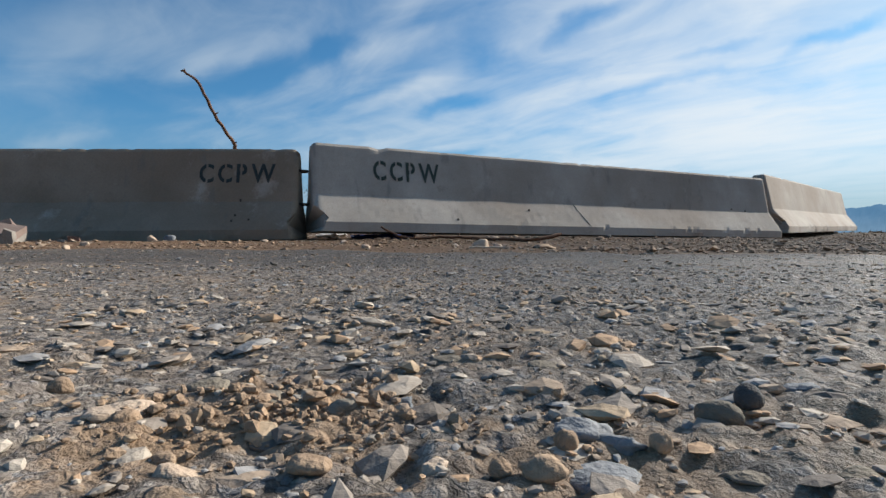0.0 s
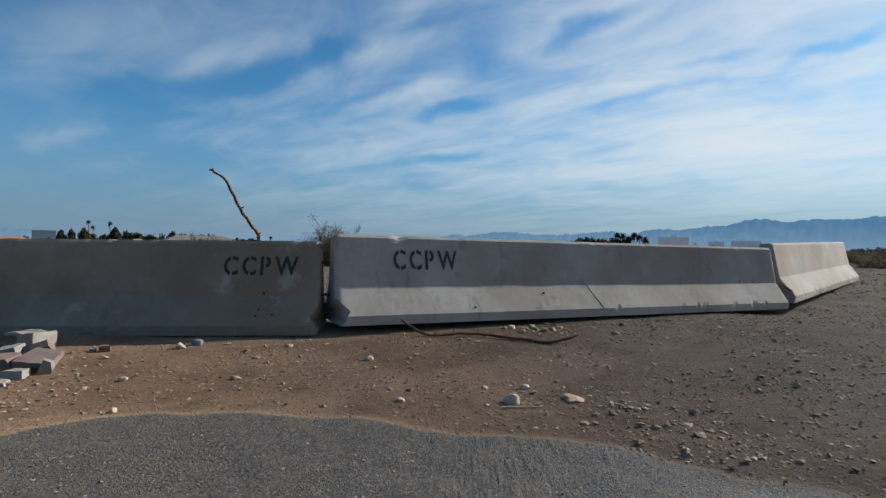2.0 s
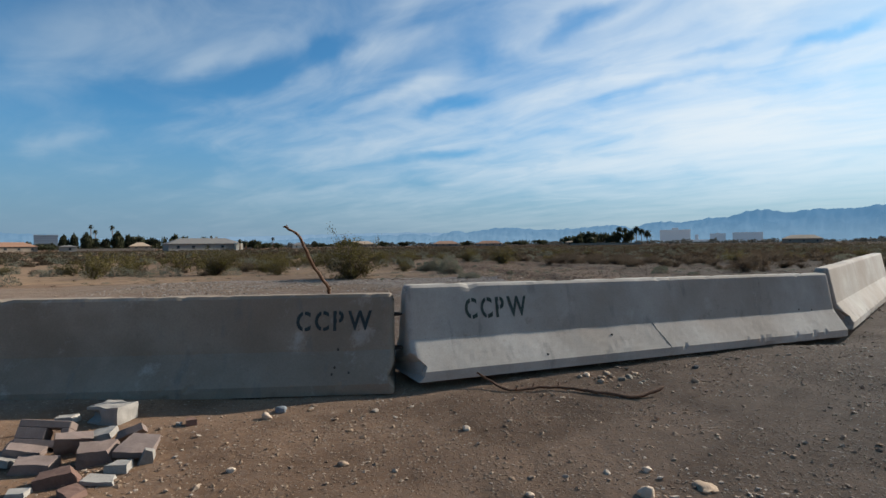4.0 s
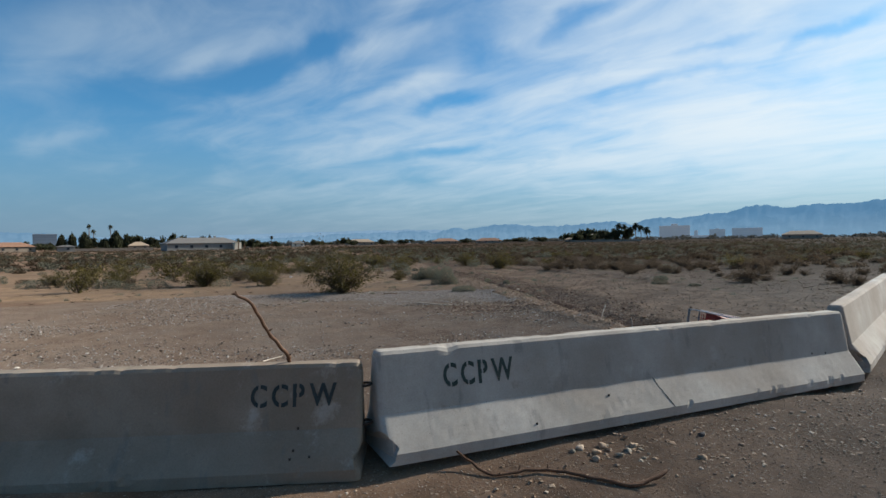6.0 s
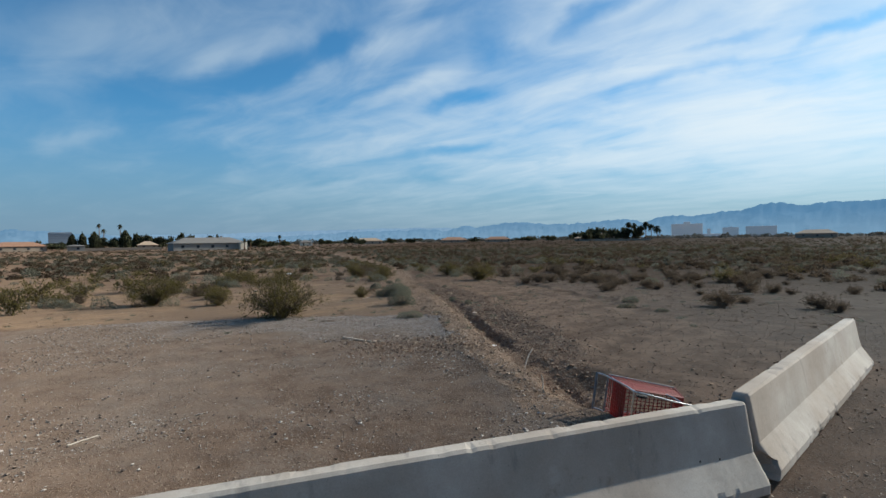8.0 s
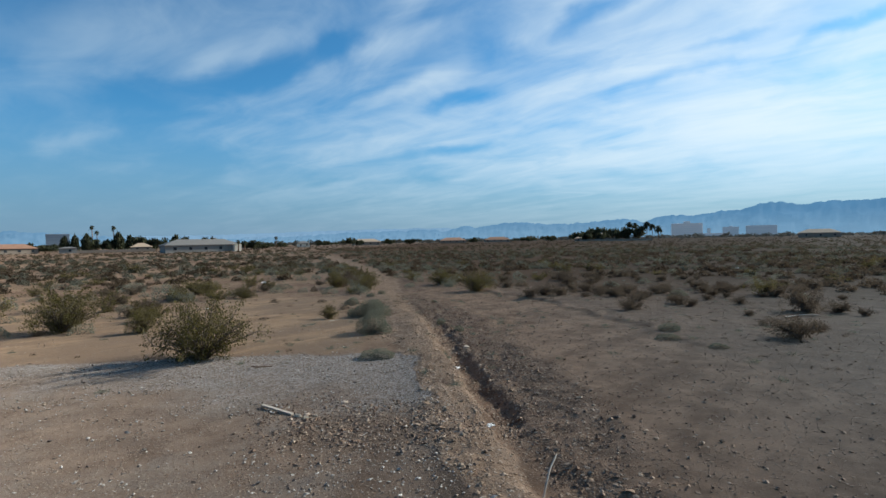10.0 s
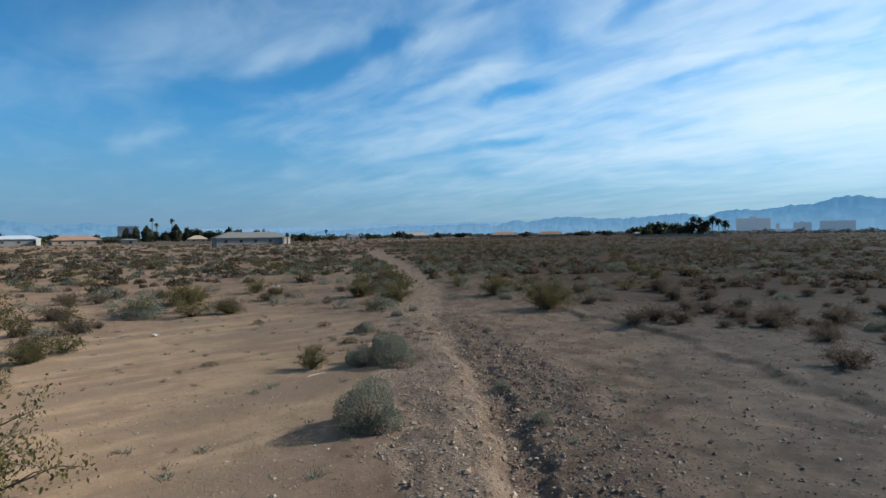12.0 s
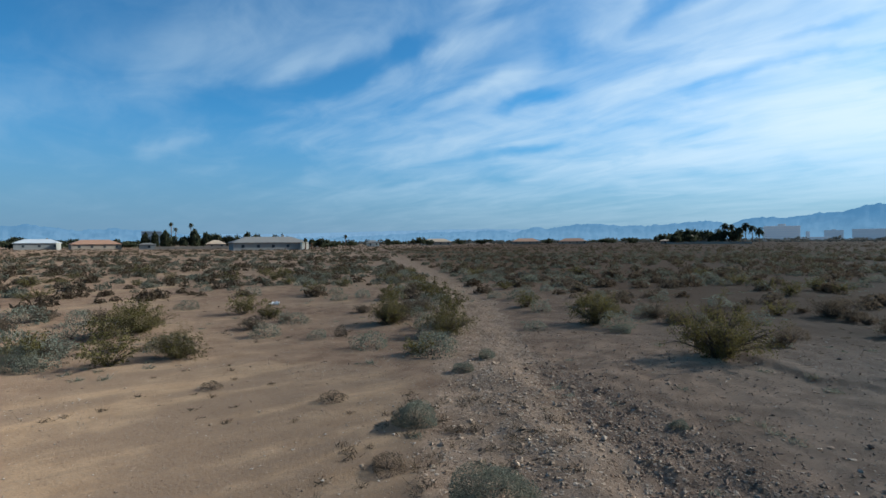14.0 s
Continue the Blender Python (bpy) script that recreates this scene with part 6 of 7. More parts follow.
NEAR_BURSAGES = (      # x, y, width, height
    (-0.86, 18.25, 1.16, 0.80), (-1.58, 22.25, 1.22, 0.70), (-2.12, 21.95, 0.72, 0.5), (-2.05, 23.6, 1.1, 0.5), (-2.46, 22.2, 0.42, 0.34), (-3.35, 25.8, 0.75, 0.42),
    (-0.1, 14.8, 0.95, 0.26), (0.95, 20.8, 0.45, 0.25), (1.64, 18.9, 0.38, 0.22), (7.6, 17.9, 0.75, 0.22), (7.15, 16.9, 0.7, 0.2), (7.9, 15.7, 0.5, 0.15),
    (11.4, 27.5, 0.8, 0.4), (0.3, 26.3, 0.3, 0.15), (-14.4, 18.2, 1.1, 0.4), (-13.2, 17.4, 0.9, 0.35), (-15.6, 17.6, 1.2, 0.45),
)
FAR_BURSAGES = (      # x, y, width, height
    (-15.9, 32.5, 1.0, 0.6), (-18.0, 32.5, 2.0, 0.75), (-1.7, 38.1, 1.0, 0.55), (-15.7, 37.3, 1.0, 0.5), (-10.7, 41.0, 1.0, 0.4), (-5.9, 36.3, 0.8, 0.5),
    (-3.1, 28.8, 0.5, 0.22), (-2.8, 30.1, 0.5, 0.25), (1.9, 38.2, 1.0, 0.5), (0.6, 33.9, 0.7, 0.3), (-2.6, 42.2, 1.5, 0.65), (-10.1, 42.4, 1.1, 0.5),
    (-15.9, 48.3, 1.8, 0.7), (-13.6, 28.6, 1.9, 0.75), (-12.4, 27.6, 1.2, 0.5),
)
DRY_SHRUBS = (      # x, y, width, height
    (-3.3, 24.4, 0.55, 0.24), (-7.1, 32.4, 0.5, 0.4), (4.8, 33.7, 0.9, 0.45), (8.0, 38.4, 1.4, 0.6), (13.8, 22.1, 1.7, 0.7), (10.8, 18.9, 0.9, 0.36),
    (-7.3, 26.9, 0.45, 0.2), (-4.9, 26.6, 0.55, 0.22), (-5.6, 21.6, 0.5, 0.12),
)
for kind, group in (("creosote", NEAR_CREOSOTES), ("creosote", FAR_CREOSOTES), ("bursage", NEAR_BURSAGES), ("bursage", FAR_BURSAGES), ("dry", DRY_SHRUBS)):
    for i, (x, y, w, h) in enumerate(group):
        shrub(("far_" if y > 36 or abs(x) > 13 else "") + kind, x, y, w, h, i + 1)


def wild(x, y):
    """How thickly shrubs grow."""
    open_ground = np.maximum.reduce([pad_zone(x, y), np.clip(sand_zone(x, y) * 1.3, 0, 1), bank_zone(x, y), graded_zone(x, y)])
    near = ((y < 27) & (x > -8) & (x < berm_x(y) + 1.0)) | ((y < 22) & (x > 0) & (x < 11))
    edge = step(front(x, y), -13.0, -17.0)
    patch = 0.25 + 0.75 * step(fbm(x * 0.16, y * 0.16, 41), 0.38, 0.6)
    return np.where(near, 0.0, (1 - open_ground)) * edge * patch * step(y, 11, 16)


rng = np.random.default_rng(11)
x, y = scatter(rng, 250, -36, 36, 12, 70, wild)
x2, y2 = scatter(rng, 115, -14, 12, 25, 62, lambda x, y: (1 - bank_zone(x, y)) * (1 - graded_zone(x, y)) * (np.exp(-((trench_x(y) - x - 2.6) / 1.5) ** 2) * step(y, 25, 32) + 0.6 * np.exp(-((x - trench_x(y) - 4.5) / 2.6) ** 2) * step(y, 31, 36)))
x3, y3 = scatter(rng, 75, -24, -9.5, 17.5, 36, lambda x, y: 0.15 + 0.85 * step(fbm(x * 0.3, y * 0.3, 43), 0.42, 0.58))
x4, y4 = scatter(rng, 190, 3, 40, 15, 60, lambda x, y: step(x - berm_x(y), 0.6, 3.0) * (0.12 + 0.88 * step(fbm(x * 0.22, y * 0.22, 44), 0.40, 0.60)) * (y > 29 - (x - 8) * 0.4))
x5, y5 = scatter(rng, 130, 6, 32, 15, 42, lambda x, y: step(x - berm_x(y), 0.8, 3.0) * (0.12 + 0.88 * step(fbm(x * 0.3, y * 0.3, 46), 0.42, 0.60)))
x, y = np.concatenate([x, x2, x3, x4, x5]), np.concatenate([y, y2, y3, y4, y5])
low = len(x) - len(x5)
scrub = []
for i in range(len(x)):
    r = rng.random()
    east = x[i] > trench_x(y[i]) + 4
    kind = "dry" if i >= low and r < 0.85 else "creosote" if r < (0.07 if east else 0.20) else "bursage" if r < (0.45 if x[i] > trench_x(y[i]) + 4 else 0.74) else "dry"
    w = {"creosote": 0.8 + 0.8 * rng.random(), "bursage": 0.5 + 0.8 * rng.random(), "dry": 0.4 + 0.8 * rng.random()}[kind]
    tall = w * (0.36 + 0.12 * rng.random()) * (0.95 if kind == "dry" else 1.0)
    if kind == "dry" and (y[i] > 40 or abs(x[i]) > 19):
        scrub.append((x[i], y[i], w))
    else:
        shrub("far_" + kind, float(x[i]), float(y[i]), w, tall, 500 + i)
x, y, w = np.array(scrub).T
d = rng.normal(size=(len(x), 150, 3))
d *= rng.random((len(x), 150, 1)) ** 0.4 / np.linalg.norm(d, axis=2)[..., None]
d[..., 2] = np.abs(d[..., 2])
c = d * w[:, None, None] * np.array([0.5, 0.5, 0.42]) + np.stack([x, y, ground_z(x, y)], 1)[:, None]
v, f = quads_at(c.reshape(-1, 3), np.repeat(w * 0.075, 150), rng, 0.5)
tagged(part("brush_cover", fast_mesh("brush_cover", v, f), DRY_BRUSH), "low brown dried-up brush spread over the plain", "shrubs", kind="stuff")


def far_shrubs(name, label, n, r0, r1, half, clumps, mat, seed, size=1.0):
    rng = np.random.default_rng(seed)
    r = np.sqrt(r0 ** 2 + (r1 ** 2 - r0 ** 2) * rng.random(3 * n) ** 1.25)
    a = (rng.random(3 * n) * 2 - 1) * radians(half) - radians(6)
    x, y = np.sin(a) * r, 18 + np.cos(a) * r
    keep = rng.random(3 * n) < np.clip(wild(x, y) * 1.2, 0, 1)
    x, y = x[keep][:n], y[keep][:n]
    n = len(x)
    w = size * (0.3 + 0.75 * rng.random(n) ** 1.6)
    d = rng.normal(size=(n, clumps, 3))
    d /= np.linalg.norm(d, axis=2)[..., None]
    d *= (rng.random((n, clumps, 1)) ** 0.4)
    d[..., 2] = np.abs(d[..., 2])
    base = np.stack([x, y, ground_z(x, y)], 1)
    c = d * w[:, None, None] * np.array([1.0, 1.0, 0.8]) + base[:, None]
    v, f = quads_at(c.reshape(-1, 3), np.repeat(w * 0.265, clumps), rng, 0.55)
    ob = part(name, fast_mesh(name, v, f[:, :3]), mat)
    return tagged(ob, label, "shrubs", kind="stuff")


far_shrubs("shrub_cover", "grey-green low shrubs spread over the plain", 3400, 34, 130, 62, 62, FAR_SAGE, 21, 0.55)
far_shrubs("shrub_cover", "olive desert bushes spread over the plain", 2400, 44, 220, 62, 62, FAR_GREEN, 22, 0.75)
far_shrubs("brush_cover", "low brown brush thick over the near plain", 900, 26, 90, 62, 110, FAR_BRUSH, 24, 0.62)
far_shrubs("brush_cover", "brown dry brush spread over the far plain", 9000, 40, 480, 62, 32, FAR_BRUSH, 23, 0.75)


def tufts(name, label, x, y, size, blades, mat, seed):
    """Small dried tufts and litter of stalks, too many to count."""
    rng = np.random.default_rng(seed)
    n = len(x)
    d = rng.normal(size=(n, blades, 3))
    d[..., 2] = np.abs(d[..., 2]) * 0.8 + 0.15
    d *= (size * (0.5 + 0.8 * rng.random(n)))[:, None, None] / np.linalg.norm(d, axis=2)[..., None]
    base = np.stack([x, y, ground_z(x, y) - 0.004], 1)[:, None] + rng.normal(size=(n, blades, 3)) * size * np.array([0.5, 0.5, 0])
    side = np.cross(d, rng.normal(size=(n, blades, 3)))
    side *= size * 0.045 / np.linalg.norm(side, axis=2)[..., None]
    v = np.stack([base - side, base + side, base + d], 2).reshape(-1, 3)
    ob = part(name, fast_mesh(name, v, np.arange(len(v)).reshape(-1, 3)), mat)
    return tagged(ob, label, "dry grass", kind="stuff")


rng = np.random.default_rng(77)
x, y = scatter(rng, 1300, -22, 26, 12, 50, lambda x, y: (1 - 0.85 * pad_zone(x, y)) * (1 - 0.8 * graded_zone(x, y)) * (0.35 + 0.65 * step(x - berm_x(y), -1, 2)) * (0.15 + 0.85 * step(fbm(x * 0.5, y * 0.5, 78), 0.42, 0.62)))
tufts("dry_tufts", "small dried tufts scattered over the soil", x, y, 0.075, 34, DRY_BRUSH, 79)
x, y = scatter(rng, 350, -14, 14, 12, 48, lambda x, y: (1 - 0.9 * pad_zone(x, y)) * (0.15 + 0.85 * step(fbm(x * 0.4, y * 0.4, 81), 0.45, 0.62)))
tufts("green_tufts", "small grey-green tufts scattered over the soil", x, y, 0.11, 40, BURSAGE, 82)
x, y = scatter(rng, 60, -4.2, -1.2, 22.5, 27.5, lambda x, y: 0 * x + 1.0)
tufts("yellow_stalks", "yellowish dried stalks beside low shrubs", x, y, 0.13, 30, DRY_BRUSH, 83)

# ---- the far edge of the plain ----
ORIGIN = (-1.5, 18.7)


def far_at(az, dist):
    return ORIGIN[0] + math.sin(radians(az)) * dist, ORIGIN[1] + math.cos(radians(az)) * dist


def tree_crown(seed, slim=1.0, n=700):
    """Unit crown: radius 1, height 1, of many small leaf clumps with an uneven outline."""
    rng = np.random.default_rng(seed)
    lob = rng.normal(size=(12, 3)) * np.array([0.5, 0.5, 0.32])
    lob[:, 2] = lob[:, 2] * 0.6 + 0.5
    c = lob[rng.integers(0, 12, n)] + rng.normal(size=(n, 3)) * np.array([0.26, 0.26, 0.13])
    if slim > 1:
        z = rng.random(n)
        rad = 0.75 * np.sin(np.clip(z * 0.92 + 0.10, 0, 1) * math.pi) ** 0.6 * (0.75 + 0.4 * rng.random(n))
        a = rng.random(n) * 6.283
        c = np.stack([np.cos(a) * rad, np.sin(a) * rad, z], 1) + rng.normal(size=(n, 3)) * 0.06
    c[:, 2] = np.clip(c[:, 2], 0.03, 1.1)
    v, f = quads_at(c, 0.17, rng, 0.6)
    return fast_mesh("crown", v, f)


CROWNS = {"round": [tree_crown(q) for q in (1, 2, 3)], "slim": [tree_crown(q, 2.0) for q in (4, 5)]}
for group_ in CROWNS.values():
    for me in group_:
        me.materials.append(TREE_GREEN)


def far_tree(az, dist, h, w, kind, seed):
    x, y = far_at(az, dist)
    z = gz(x, y)
    ob = thing("tree", "dark green tree standing by distant houses" if kind == "round" else "tall slim dark green tree by distant houses", "tree", pose(x, y, z), "trees by the houses")
    part("trunk", tubes("trunk", [([(0, 0, -0.2), (0.1, 0, h * 0.25), (0, 0.1, h * 0.55)], [0.22, 0.17, 0.10], 7)]), BARK, ob, "brown trunk")
    part("crown", CROWNS[kind][seed % len(CROWNS[kind])], None, ob, "", sized(pose(0, 0, h * (0.16 if kind == "round" else 0.04), 0, 0, seed * 57), w / 2, w / 2, h * (0.84 if kind == "round" else 0.96)))
    return ob


def palm_meshes(seed):
    rng = np.random.default_rng(seed)
    vs, fs = [], []
    for i in range(46):
        a, up = rng.random() * 6.283, rng.random() * 2.4 - 1.0
        n = 6
        for k in range(n + 1):
            u = k / n
            out = math.cos(up) * u * 1.0
            z = math.sin(up) * u * 0.9 - 0.75 * u * u
            side = 0.16 * math.sin(min(1, u * 1.1 + 0.12) * math.pi) + 0.01
            ca, sa = math.cos(a), math.sin(a)
            vs += [(ca * out - sa * side, sa * out + ca * side, z - 0.05 * side), (ca * out + sa * side, sa * out - ca * side, z - 0.05 * side)]
            if k < n:
                o = len(vs) - 2
                fs.append((o, o + 1, o + 3, o + 2))
    return fast_mesh("crown", vs, fs)


PALMS = [palm_meshes(q) for q in (1, 2)]
for me in PALMS:
    me.materials.append(PALM_GREEN)


def far_palm(az, dist, h, w, seed):
    x, y = far_at(az, dist)
    ob = thing("palm_tree", "tall fan palm with a thin trunk by distant houses", "palm tree", pose(x, y, gz(x, y)), "palms by the houses")
    part("trunk", tubes("trunk", [([(0, 0, -0.2), (0.12, 0, h * 0.5), (0, 0, h - w * 0.35)], [0.28, 0.20, 0.16], 7)]), BARK, ob, "thin brown trunk")
    part("crown", PALMS[seed % 2], None, ob, "", sized(pose(0, 0, h - w * 0.4, 0, 0, seed * 41), w * 0.62))
    return ob


def az_of(px):
    """The bearing of a place across the last view, from its middle."""
    return -11.15 + math.degrees(math.atan((px - 784) / 921.0))


def span(px, n, dist):
    t = (px - 784) / 921.0
    return n * dist / 921.0 / math.sqrt(1 + t * t)


WEST_TREES = (
    (18, 18, 44, "round", 380), (38, 20, 22, "round", 370), (56, 14, 20, "round", 380), (112, 14, 30, "round", 370), (126, 16, 20, "round", 360), (206, 15, 18, "round", 360), (221, 13, 20, "round", 350),
    (237, 12, 16, "round", 350), (246, 13, 14, "round", 350), (258, 26, 17, "slim", 310), (275, 27, 15, "slim", 310), (294, 29, 20, "slim", 300), (28, 16, 30, "round", 345), (105, 15, 26, "round", 345),
    (140, 13, 26, "round", 350), (230, 13, 24, "round", 340),
)
MIDDLE_TREES = (
    (325, 22, 16, "round", 300), (345, 31, 21, "slim", 300), (368, 25, 22, "round", 320), (386, 25, 20, "round", 320), (400, 20, 16, "round", 320), (437, 26, 20, "round", 280), (451, 25, 18, "round", 280),
    (491, 22, 12, "round", 270), (501, 23, 9, "round", 270), (556, 17, 14, "round", 225), (566, 17, 12, "round", 225), (577, 14, 20, "round", 230), (590, 12, 20, "round", 235), (688, 12, 8, "round", 330),
    (309, 20, 16, "round", 315), (357, 20, 20, "round", 325), (409, 16, 20, "round", 330), (620, 9, 24, "round", 330),
)
EAST_TREES = (
    (742, 15, 15, "round", 360), (760, 10, 18, "round", 370), (812, 10, 18, "round", 400), (700, 9, 22, "round", 380), (850, 9, 24, "round", 420), (970, 9, 18, "round", 460), (1070, 9, 26, "round", 480),
    (1120, 10, 22, "round", 460), (1169, 15, 15, "round", 420), (1184, 18, 16, "round", 420), (1206, 24, 28, "round", 410), (1194, 18, 22, "round", 400), (1240, 23, 11, "round", 430), (1255, 22, 10, "round", 430),
    (1222, 14, 20, "round", 400), (1262, 19, 16, "round", 400), (1274, 22, 18, "round", 400), (1300, 24, 26, "round", 405),
)
for group in (WEST_TREES, MIDDLE_TREES, EAST_TREES):
    for i, (px, h, w, kind, dist) in enumerate(group):
        far_tree(az_of(px), dist, span(px, h, dist), span(px, w, dist), kind, i)
for i, (px, h, w, dist) in enumerate(((304, 42, 8, 320), (312, 34, 8, 325), (339, 41, 9, 320), (311, 22, 10, 305), (541, 20, 9, 205), (612, 20, 7, 320), (552, 16, 8, 208),
                                      (1282, 35, 16, 400), (1293, 33, 15, 405), (1308, 29, 16, 400), (1318, 36, 17, 402), (1330, 31, 15, 398), (1343, 29, 18, 400), (1270, 26, 14, 408), (1160, 14, 10, 410))):
    far_palm(az_of(px), dist, span(px, h, dist) * 1.16, span(px, w, dist) * 1.15, i)


def house(label, px, wide, deep, wall_h, roof_h, dist, wall, roof, windows=4, turn=0.0, ends=None):
    az = az_of(px)
    x, y = far_at(az, dist + deep / 2)
    ob = thing("house", label, "house", pose(x, y, gz(x, y) - 0.1, 0, 0, -az + turn), "houses at the edge of the plain")
    part("wall", box(wide, deep, wall_h, 0.0, pose(0, 0, wall_h / 2)), wall, ob)
    bm = bmesh.new()
    o, hip = 0.5, min(deep / 2, wide / 2 * 0.8)
    a, b = wide / 2 + o, deep / 2 + o
    low = [bm.verts.new(p) for p in ((-a, -b, wall_h), (a, -b, wall_h), (a, b, wall_h), (-a, b, wall_h))]
    eave = [bm.verts.new((v.co.x, v.co.y, wall_h - 0.18)) for v in low]
    r0, r1 = bm.verts.new((-a + hip, 0, wall_h + roof_h)), bm.verts.new((a - hip, 0, wall_h + roof_h))
    for f in ((low[0], low[1], r1, r0), (low[1], low[2], r1), (low[2], low[3], r0, r1), (low[3], low[0], r0), eave[::-1], (low[0], eave[0], eave[1], low[1]), (low[1], eave[1], eave[2], low[2]), (low[2], eave[2], eave[3], low[3]), (low[3], eave[3], eave[0], low[0])):
        bm.faces.new(f)
    part("roof", bm, roof, ob)
    for k in range(windows):
        wx = -wide / 2 + wide * (k + 0.6) / windows
        frame_ = part("window", box(1.3, 0.10, 1.3, 0.02, pose(wx, -deep / 2 - 0.03, wall_h * 0.55)), wall, ob)
        part("pane", box(1.1, 0.06, 1.1, 0.0, pose(wx, -deep / 2 - 0.06, wall_h * 0.55)), WINDOW, frame_)
    if ends:
        part("end_wing", box(wide * 0.10, 2.2, wall_h * 1.02, 0.05, pose(wide * 0.44, -deep / 2 - 1.1, wall_h * 0.51)), ends, ob, "sunlit cream end wing")
        part("chimney", box(0.8, 0.8, 1.6, 0.04, pose(wide * 0.2, 0.8, wall_h + roof_h * 0.9)), wall, ob)
    return ob


house("long grey house with a grey roof and cream end", 476, 27.0, 11.0, 3.0, 2.2, 205, STUCCO_GREY, TILE_GREY, 5, 12, STUCCO_WHITE)
house("grey house with a white end at the plain's edge", 68, 19.0, 9.0, 3.6, 1.9, 330, STUCCO_GREY, ROOF_PALE, 3, 0, STUCCO_WHITE)
house("tan house with an orange tile roof", 170, 21.0, 10.0, 2.8, 2.2, 310, STUCCO_TAN, TILE_ORANGE, 4, 8)
house("small tan house with a pale roof", 383, 9.5, 8.0, 2.6, 2.0, 300, STUCCO_TAN, TILE_TAN, 2, 0)
house("small grey shed beside tall trees", 262, 7.0, 5.0, 2.6, 0.6, 290, STUCCO_GREY, TILE_GREY, 1, 0)
house("small white house far off on the plain", 660, 8.5, 7.0, 2.6, 1.6, 360, STUCCO_WHITE, TILE_GREY, 2, 0)
house("low tan house with a pale tile roof", 772, 24.0, 12.0, 2.8, 2.4, 420, STUCCO_TAN, TILE_TAN, 4, 0)
house("low house with an orange roof far off", 930, 27.0, 14.0, 2.6, 3.0, 520, STUCCO_TAN, TILE_ORANGE, 4, 0)
house("low house with an orange roof far off", 1013, 28.0, 14.0, 2.6, 3.0, 540, STUCCO_TAN, TILE_ORANGE, 4, 0)
house("pale tan house among dark trees", 1238, 20.0, 12.0, 4.6, 2.6, 440, STUCCO_TAN, TILE_TAN, 3, 0)
house("small pale house beside dark trees", 1182, 10.5, 8.0, 2.4, 1.4, 410, STUCCO_TAN, TILE_TAN, 2, 0)
house("tan house with a brown roof far off", 1702, 24.0, 12.0, 3.4, 2.6, 430, STUCCO_TAN, TILE_TAN, 3, 0)
house("low tan house behind shrubs", 560, 12.0, 9.0, 2.8, 1.2, 330, STUCCO_TAN, TILE_GREY, 2, 0)


def block_wall(px0, px1, dist, h):
    x0, y0 = far_at(az_of(px0), dist)
    x1, y1 = far_at(az_of(px1), dist)
    n = math.hypot(x1 - x0, y1 - y0)
    ob = part("garden_wall", box(n, 0.25, h, 0.03), STUCCO_TAN)
    ob.matrix_basis = pose((x0 + x1) / 2, (y0 + y1) / 2, gz((x0 + x1) / 2, (y0 + y1) / 2) + h / 2 - 0.1, 0, 0, math.degrees(math.atan2(y1 - y0, x1 - x0)))
    return tagged(ob, "low tan block wall round distant gardens", "wall")


block_wall(275, 405, 285, 1.5)


def tree_belt(n, seed):
    """Garden trees of the far town, a low uneven dark line before the mountains."""
    rng = np.random.default_rng(seed)
    az = np.radians(rng.random(n) * 100 - 50)
    dist = 560 + 480 * rng.random(n)
    x, y = np.sin(az) * dist, np.cos(az) * dist
    tall = 2.2 + 3.6 * rng.random(n) ** 2 + 1.6 * (fbm(x * 0.012, y * 0.012, 95) - 0.5)
    d = rng.normal(size=(n, 40, 3))
    d *= rng.random((n, 40, 1)) ** 0.4 / np.linalg.norm(d, axis=2)[..., None]
    wide = tall * (0.7 + 0.9 * rng.random(n))
    c = d * np.stack([wide, wide, tall / 2], 1)[:, None] + np.stack([x, y, ground_z(x, y) + tall / 2], 1)[:, None]
    v, f = quads_at(c.reshape(-1, 3), np.repeat(tall * 0.26, 40), rng, 0.6)
    return tagged(part("tree_belt", fast_mesh("tree_belt", v, f), TREE_BELT), "low dark line of far garden trees in haze", "trees", kind="stuff")


tree_belt(900, 96)
block_wall(1180, 1330, 395, 1.4)


def tower(label, px, wide, h, dist, mat, crown=0.0):
    az = az_of(px)
    x, y = far_at(az, dist)
    ob = thing("hotel_tower", label, "building", pose(x, y, gz(x, y) - 0.5, 0, 0, -az), "hotels on the skyline")
    part("wall", box(wide, 24, h, 0.4, pose(0, 0, h / 2)), mat, ob)
    part("parapet", box(wide * 1.012, 25, 2.0, 0.2, pose(0, 0, h - 3)), mat, ob)
    if crown:
        part("roof_house", box(wide * 0.22, 14, crown, 0.3, pose(0, 0, h + crown / 2)), mat, ob)
    for k in range(5):
        part("window_band", box(wide * 0.94, 0.6, 1.6, 0.0, pose(0, -12.1, h * (0.16 + 0.15 * k))), TOWER_BLUE if mat == TOWER_BLUE else TOWER_GREY, ob)
    return ob


tower("wide tan hotel block in the haze", 1382, 74, 36, 1500, TOWER_TAN, 5)
tower("narrow grey tower in the haze", 1428, 8, 22, 1500, TOWER_GREY)
tower("grey hotel block in the haze", 1474, 36, 24, 1500, TOWER_GREY, 2)
tower("long grey hotel block in the haze", 1540, 66, 26, 1500, TOWER_GREY)
tower("low pale building in the haze", 1440, 60, 9, 1480, TOWER_TAN)
tower("grey office tower in the haze", 270, 42, 33, 1400, TOWER_BLUE)


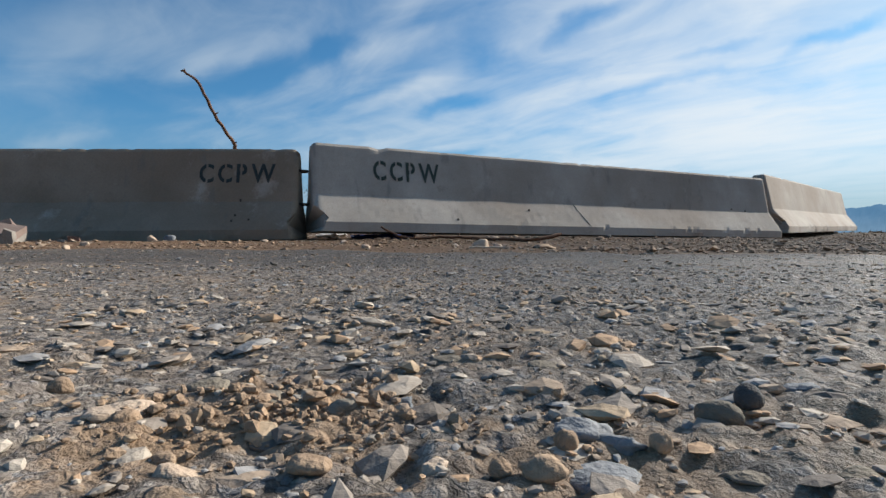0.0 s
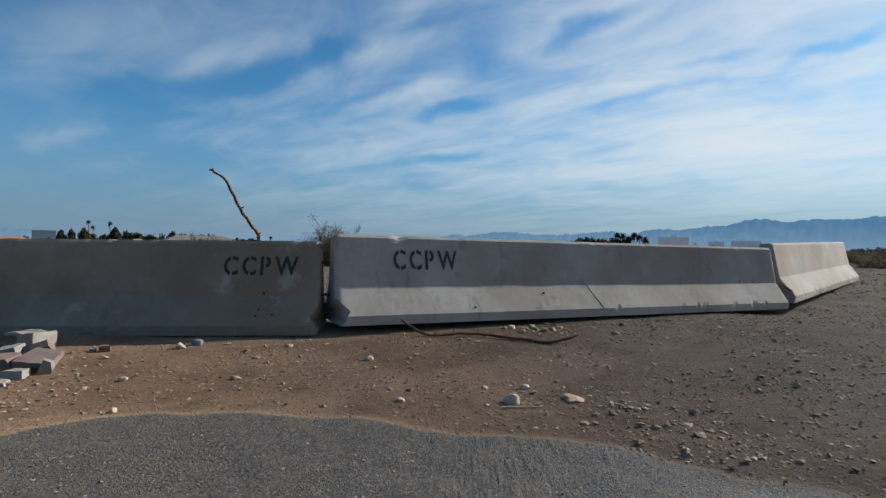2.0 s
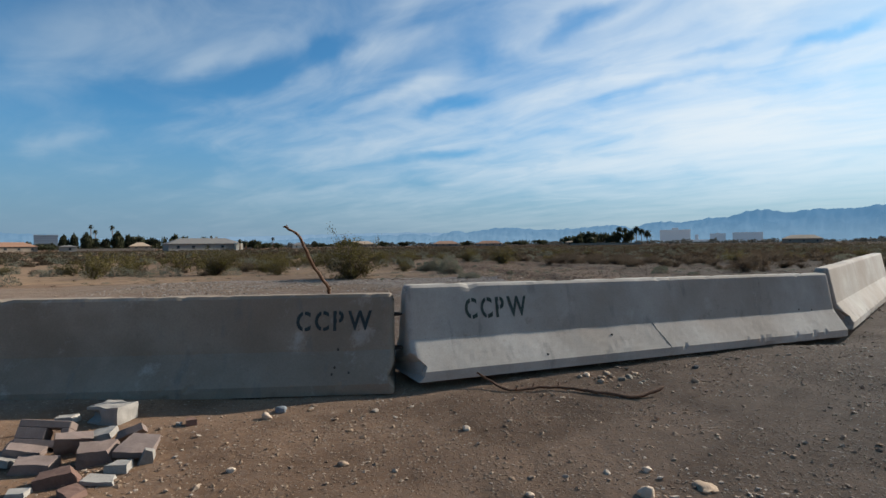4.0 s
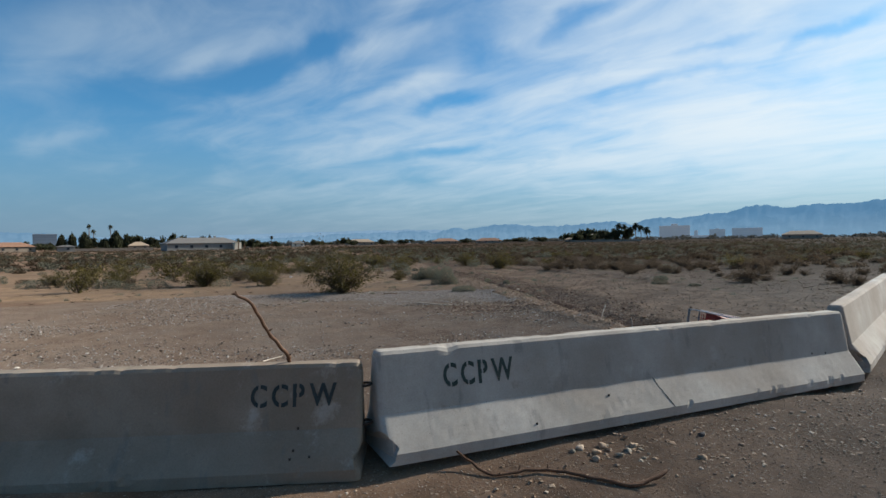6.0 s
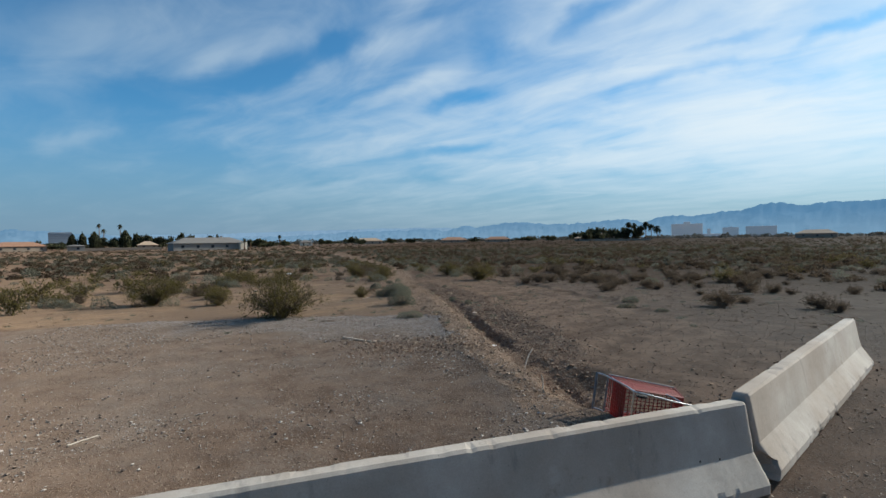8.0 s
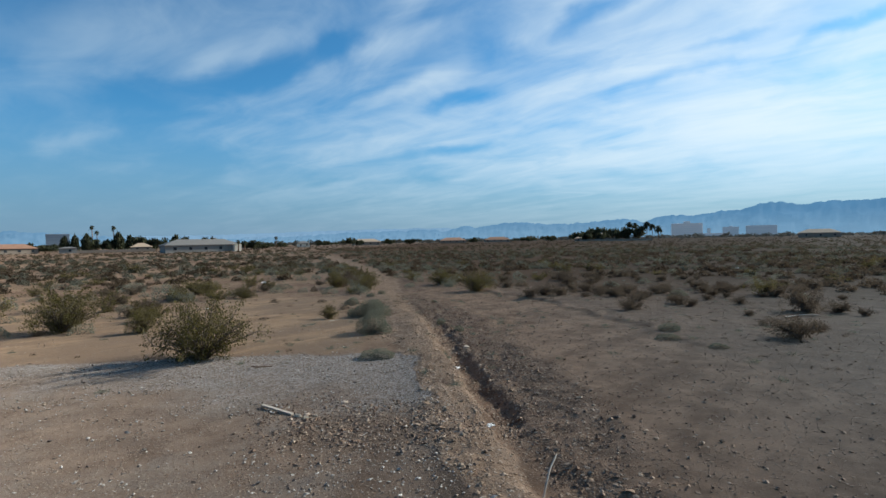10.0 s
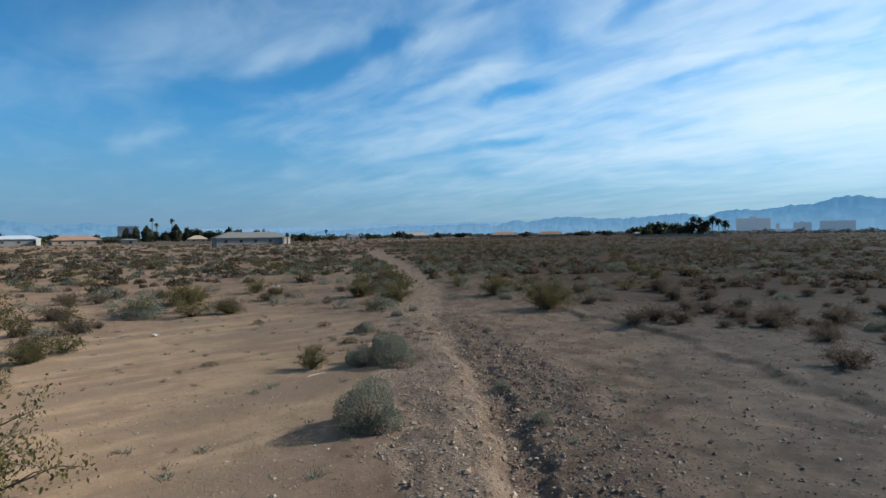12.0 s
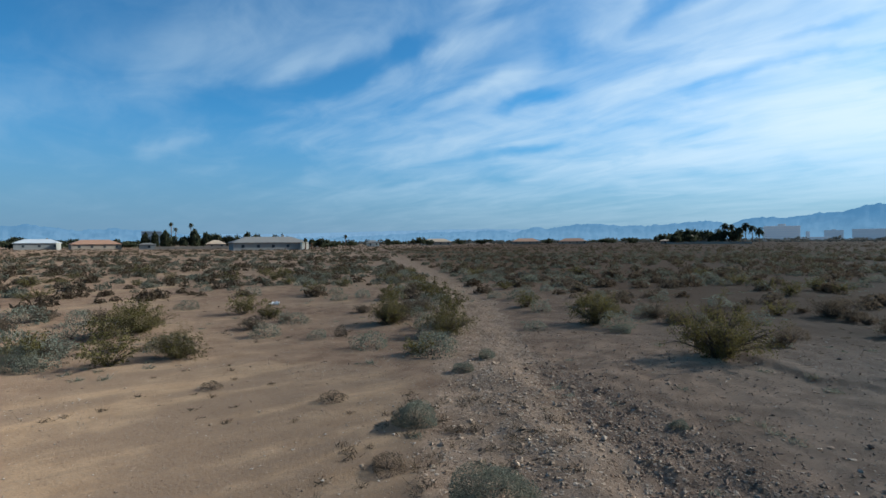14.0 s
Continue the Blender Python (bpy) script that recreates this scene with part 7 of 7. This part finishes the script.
def ridge(name, label, dist, deep, bearings, heights, mat, rough, seed):
    """A mountain chain round the horizon with spurs and gullies."""
    az = np.concatenate([np.arange(-70, 75, 0.12), np.arange(75, 290, 2.0)])
    top = np.interp(az, bearings, heights, period=360)
    top = top + 0.10 + rough * (fbm(az * 0.9, az * 0 + seed, seed, 4) - 0.5) + 0.6 * rough * (fbm(az * 3.2, az * 0 + seed, seed + 3, 3) - 0.5)
    rows = 9
    vs = []
    for j in range(rows):
        u = j / (rows - 1)
        fold = (fbm(az * 1.5, az * 0 + j * 0.8, seed + 9, 3) - 0.5) * deep * 0.5
        r = dist - deep * (1 - u) + fold * math.sin(u * math.pi)
        z = np.maximum(0, np.tan(np.radians(top)) * dist) * (u ** 0.9) * (1 + 0.25 * (fbm(az * 2.5, az * 0 + j, seed + 5, 3) - 0.5) * math.sin(u * math.pi)) - 8 * (1 - u)
        vs.append(np.stack([ORIGIN[0] + np.sin(np.radians(az)) * r, ORIGIN[1] + np.cos(np.radians(az)) * r, z + 2.5 * u], 1))
    n = len(az)
    i = (np.arange(rows - 1)[:, None] * n + np.arange(n)[None, :])
    nxt = (np.arange(n) + 1) % n
    k = np.arange(rows - 1)[:, None] * n + nxt[None, :]
    f = np.stack([i.ravel(), k.ravel(), (k + n).ravel(), (i + n).ravel()], 1)
    ob = part(name, fast_mesh(name, np.concatenate(vs), f, True), mat)
    return tagged(ob, label, "mountains", kind="structure")


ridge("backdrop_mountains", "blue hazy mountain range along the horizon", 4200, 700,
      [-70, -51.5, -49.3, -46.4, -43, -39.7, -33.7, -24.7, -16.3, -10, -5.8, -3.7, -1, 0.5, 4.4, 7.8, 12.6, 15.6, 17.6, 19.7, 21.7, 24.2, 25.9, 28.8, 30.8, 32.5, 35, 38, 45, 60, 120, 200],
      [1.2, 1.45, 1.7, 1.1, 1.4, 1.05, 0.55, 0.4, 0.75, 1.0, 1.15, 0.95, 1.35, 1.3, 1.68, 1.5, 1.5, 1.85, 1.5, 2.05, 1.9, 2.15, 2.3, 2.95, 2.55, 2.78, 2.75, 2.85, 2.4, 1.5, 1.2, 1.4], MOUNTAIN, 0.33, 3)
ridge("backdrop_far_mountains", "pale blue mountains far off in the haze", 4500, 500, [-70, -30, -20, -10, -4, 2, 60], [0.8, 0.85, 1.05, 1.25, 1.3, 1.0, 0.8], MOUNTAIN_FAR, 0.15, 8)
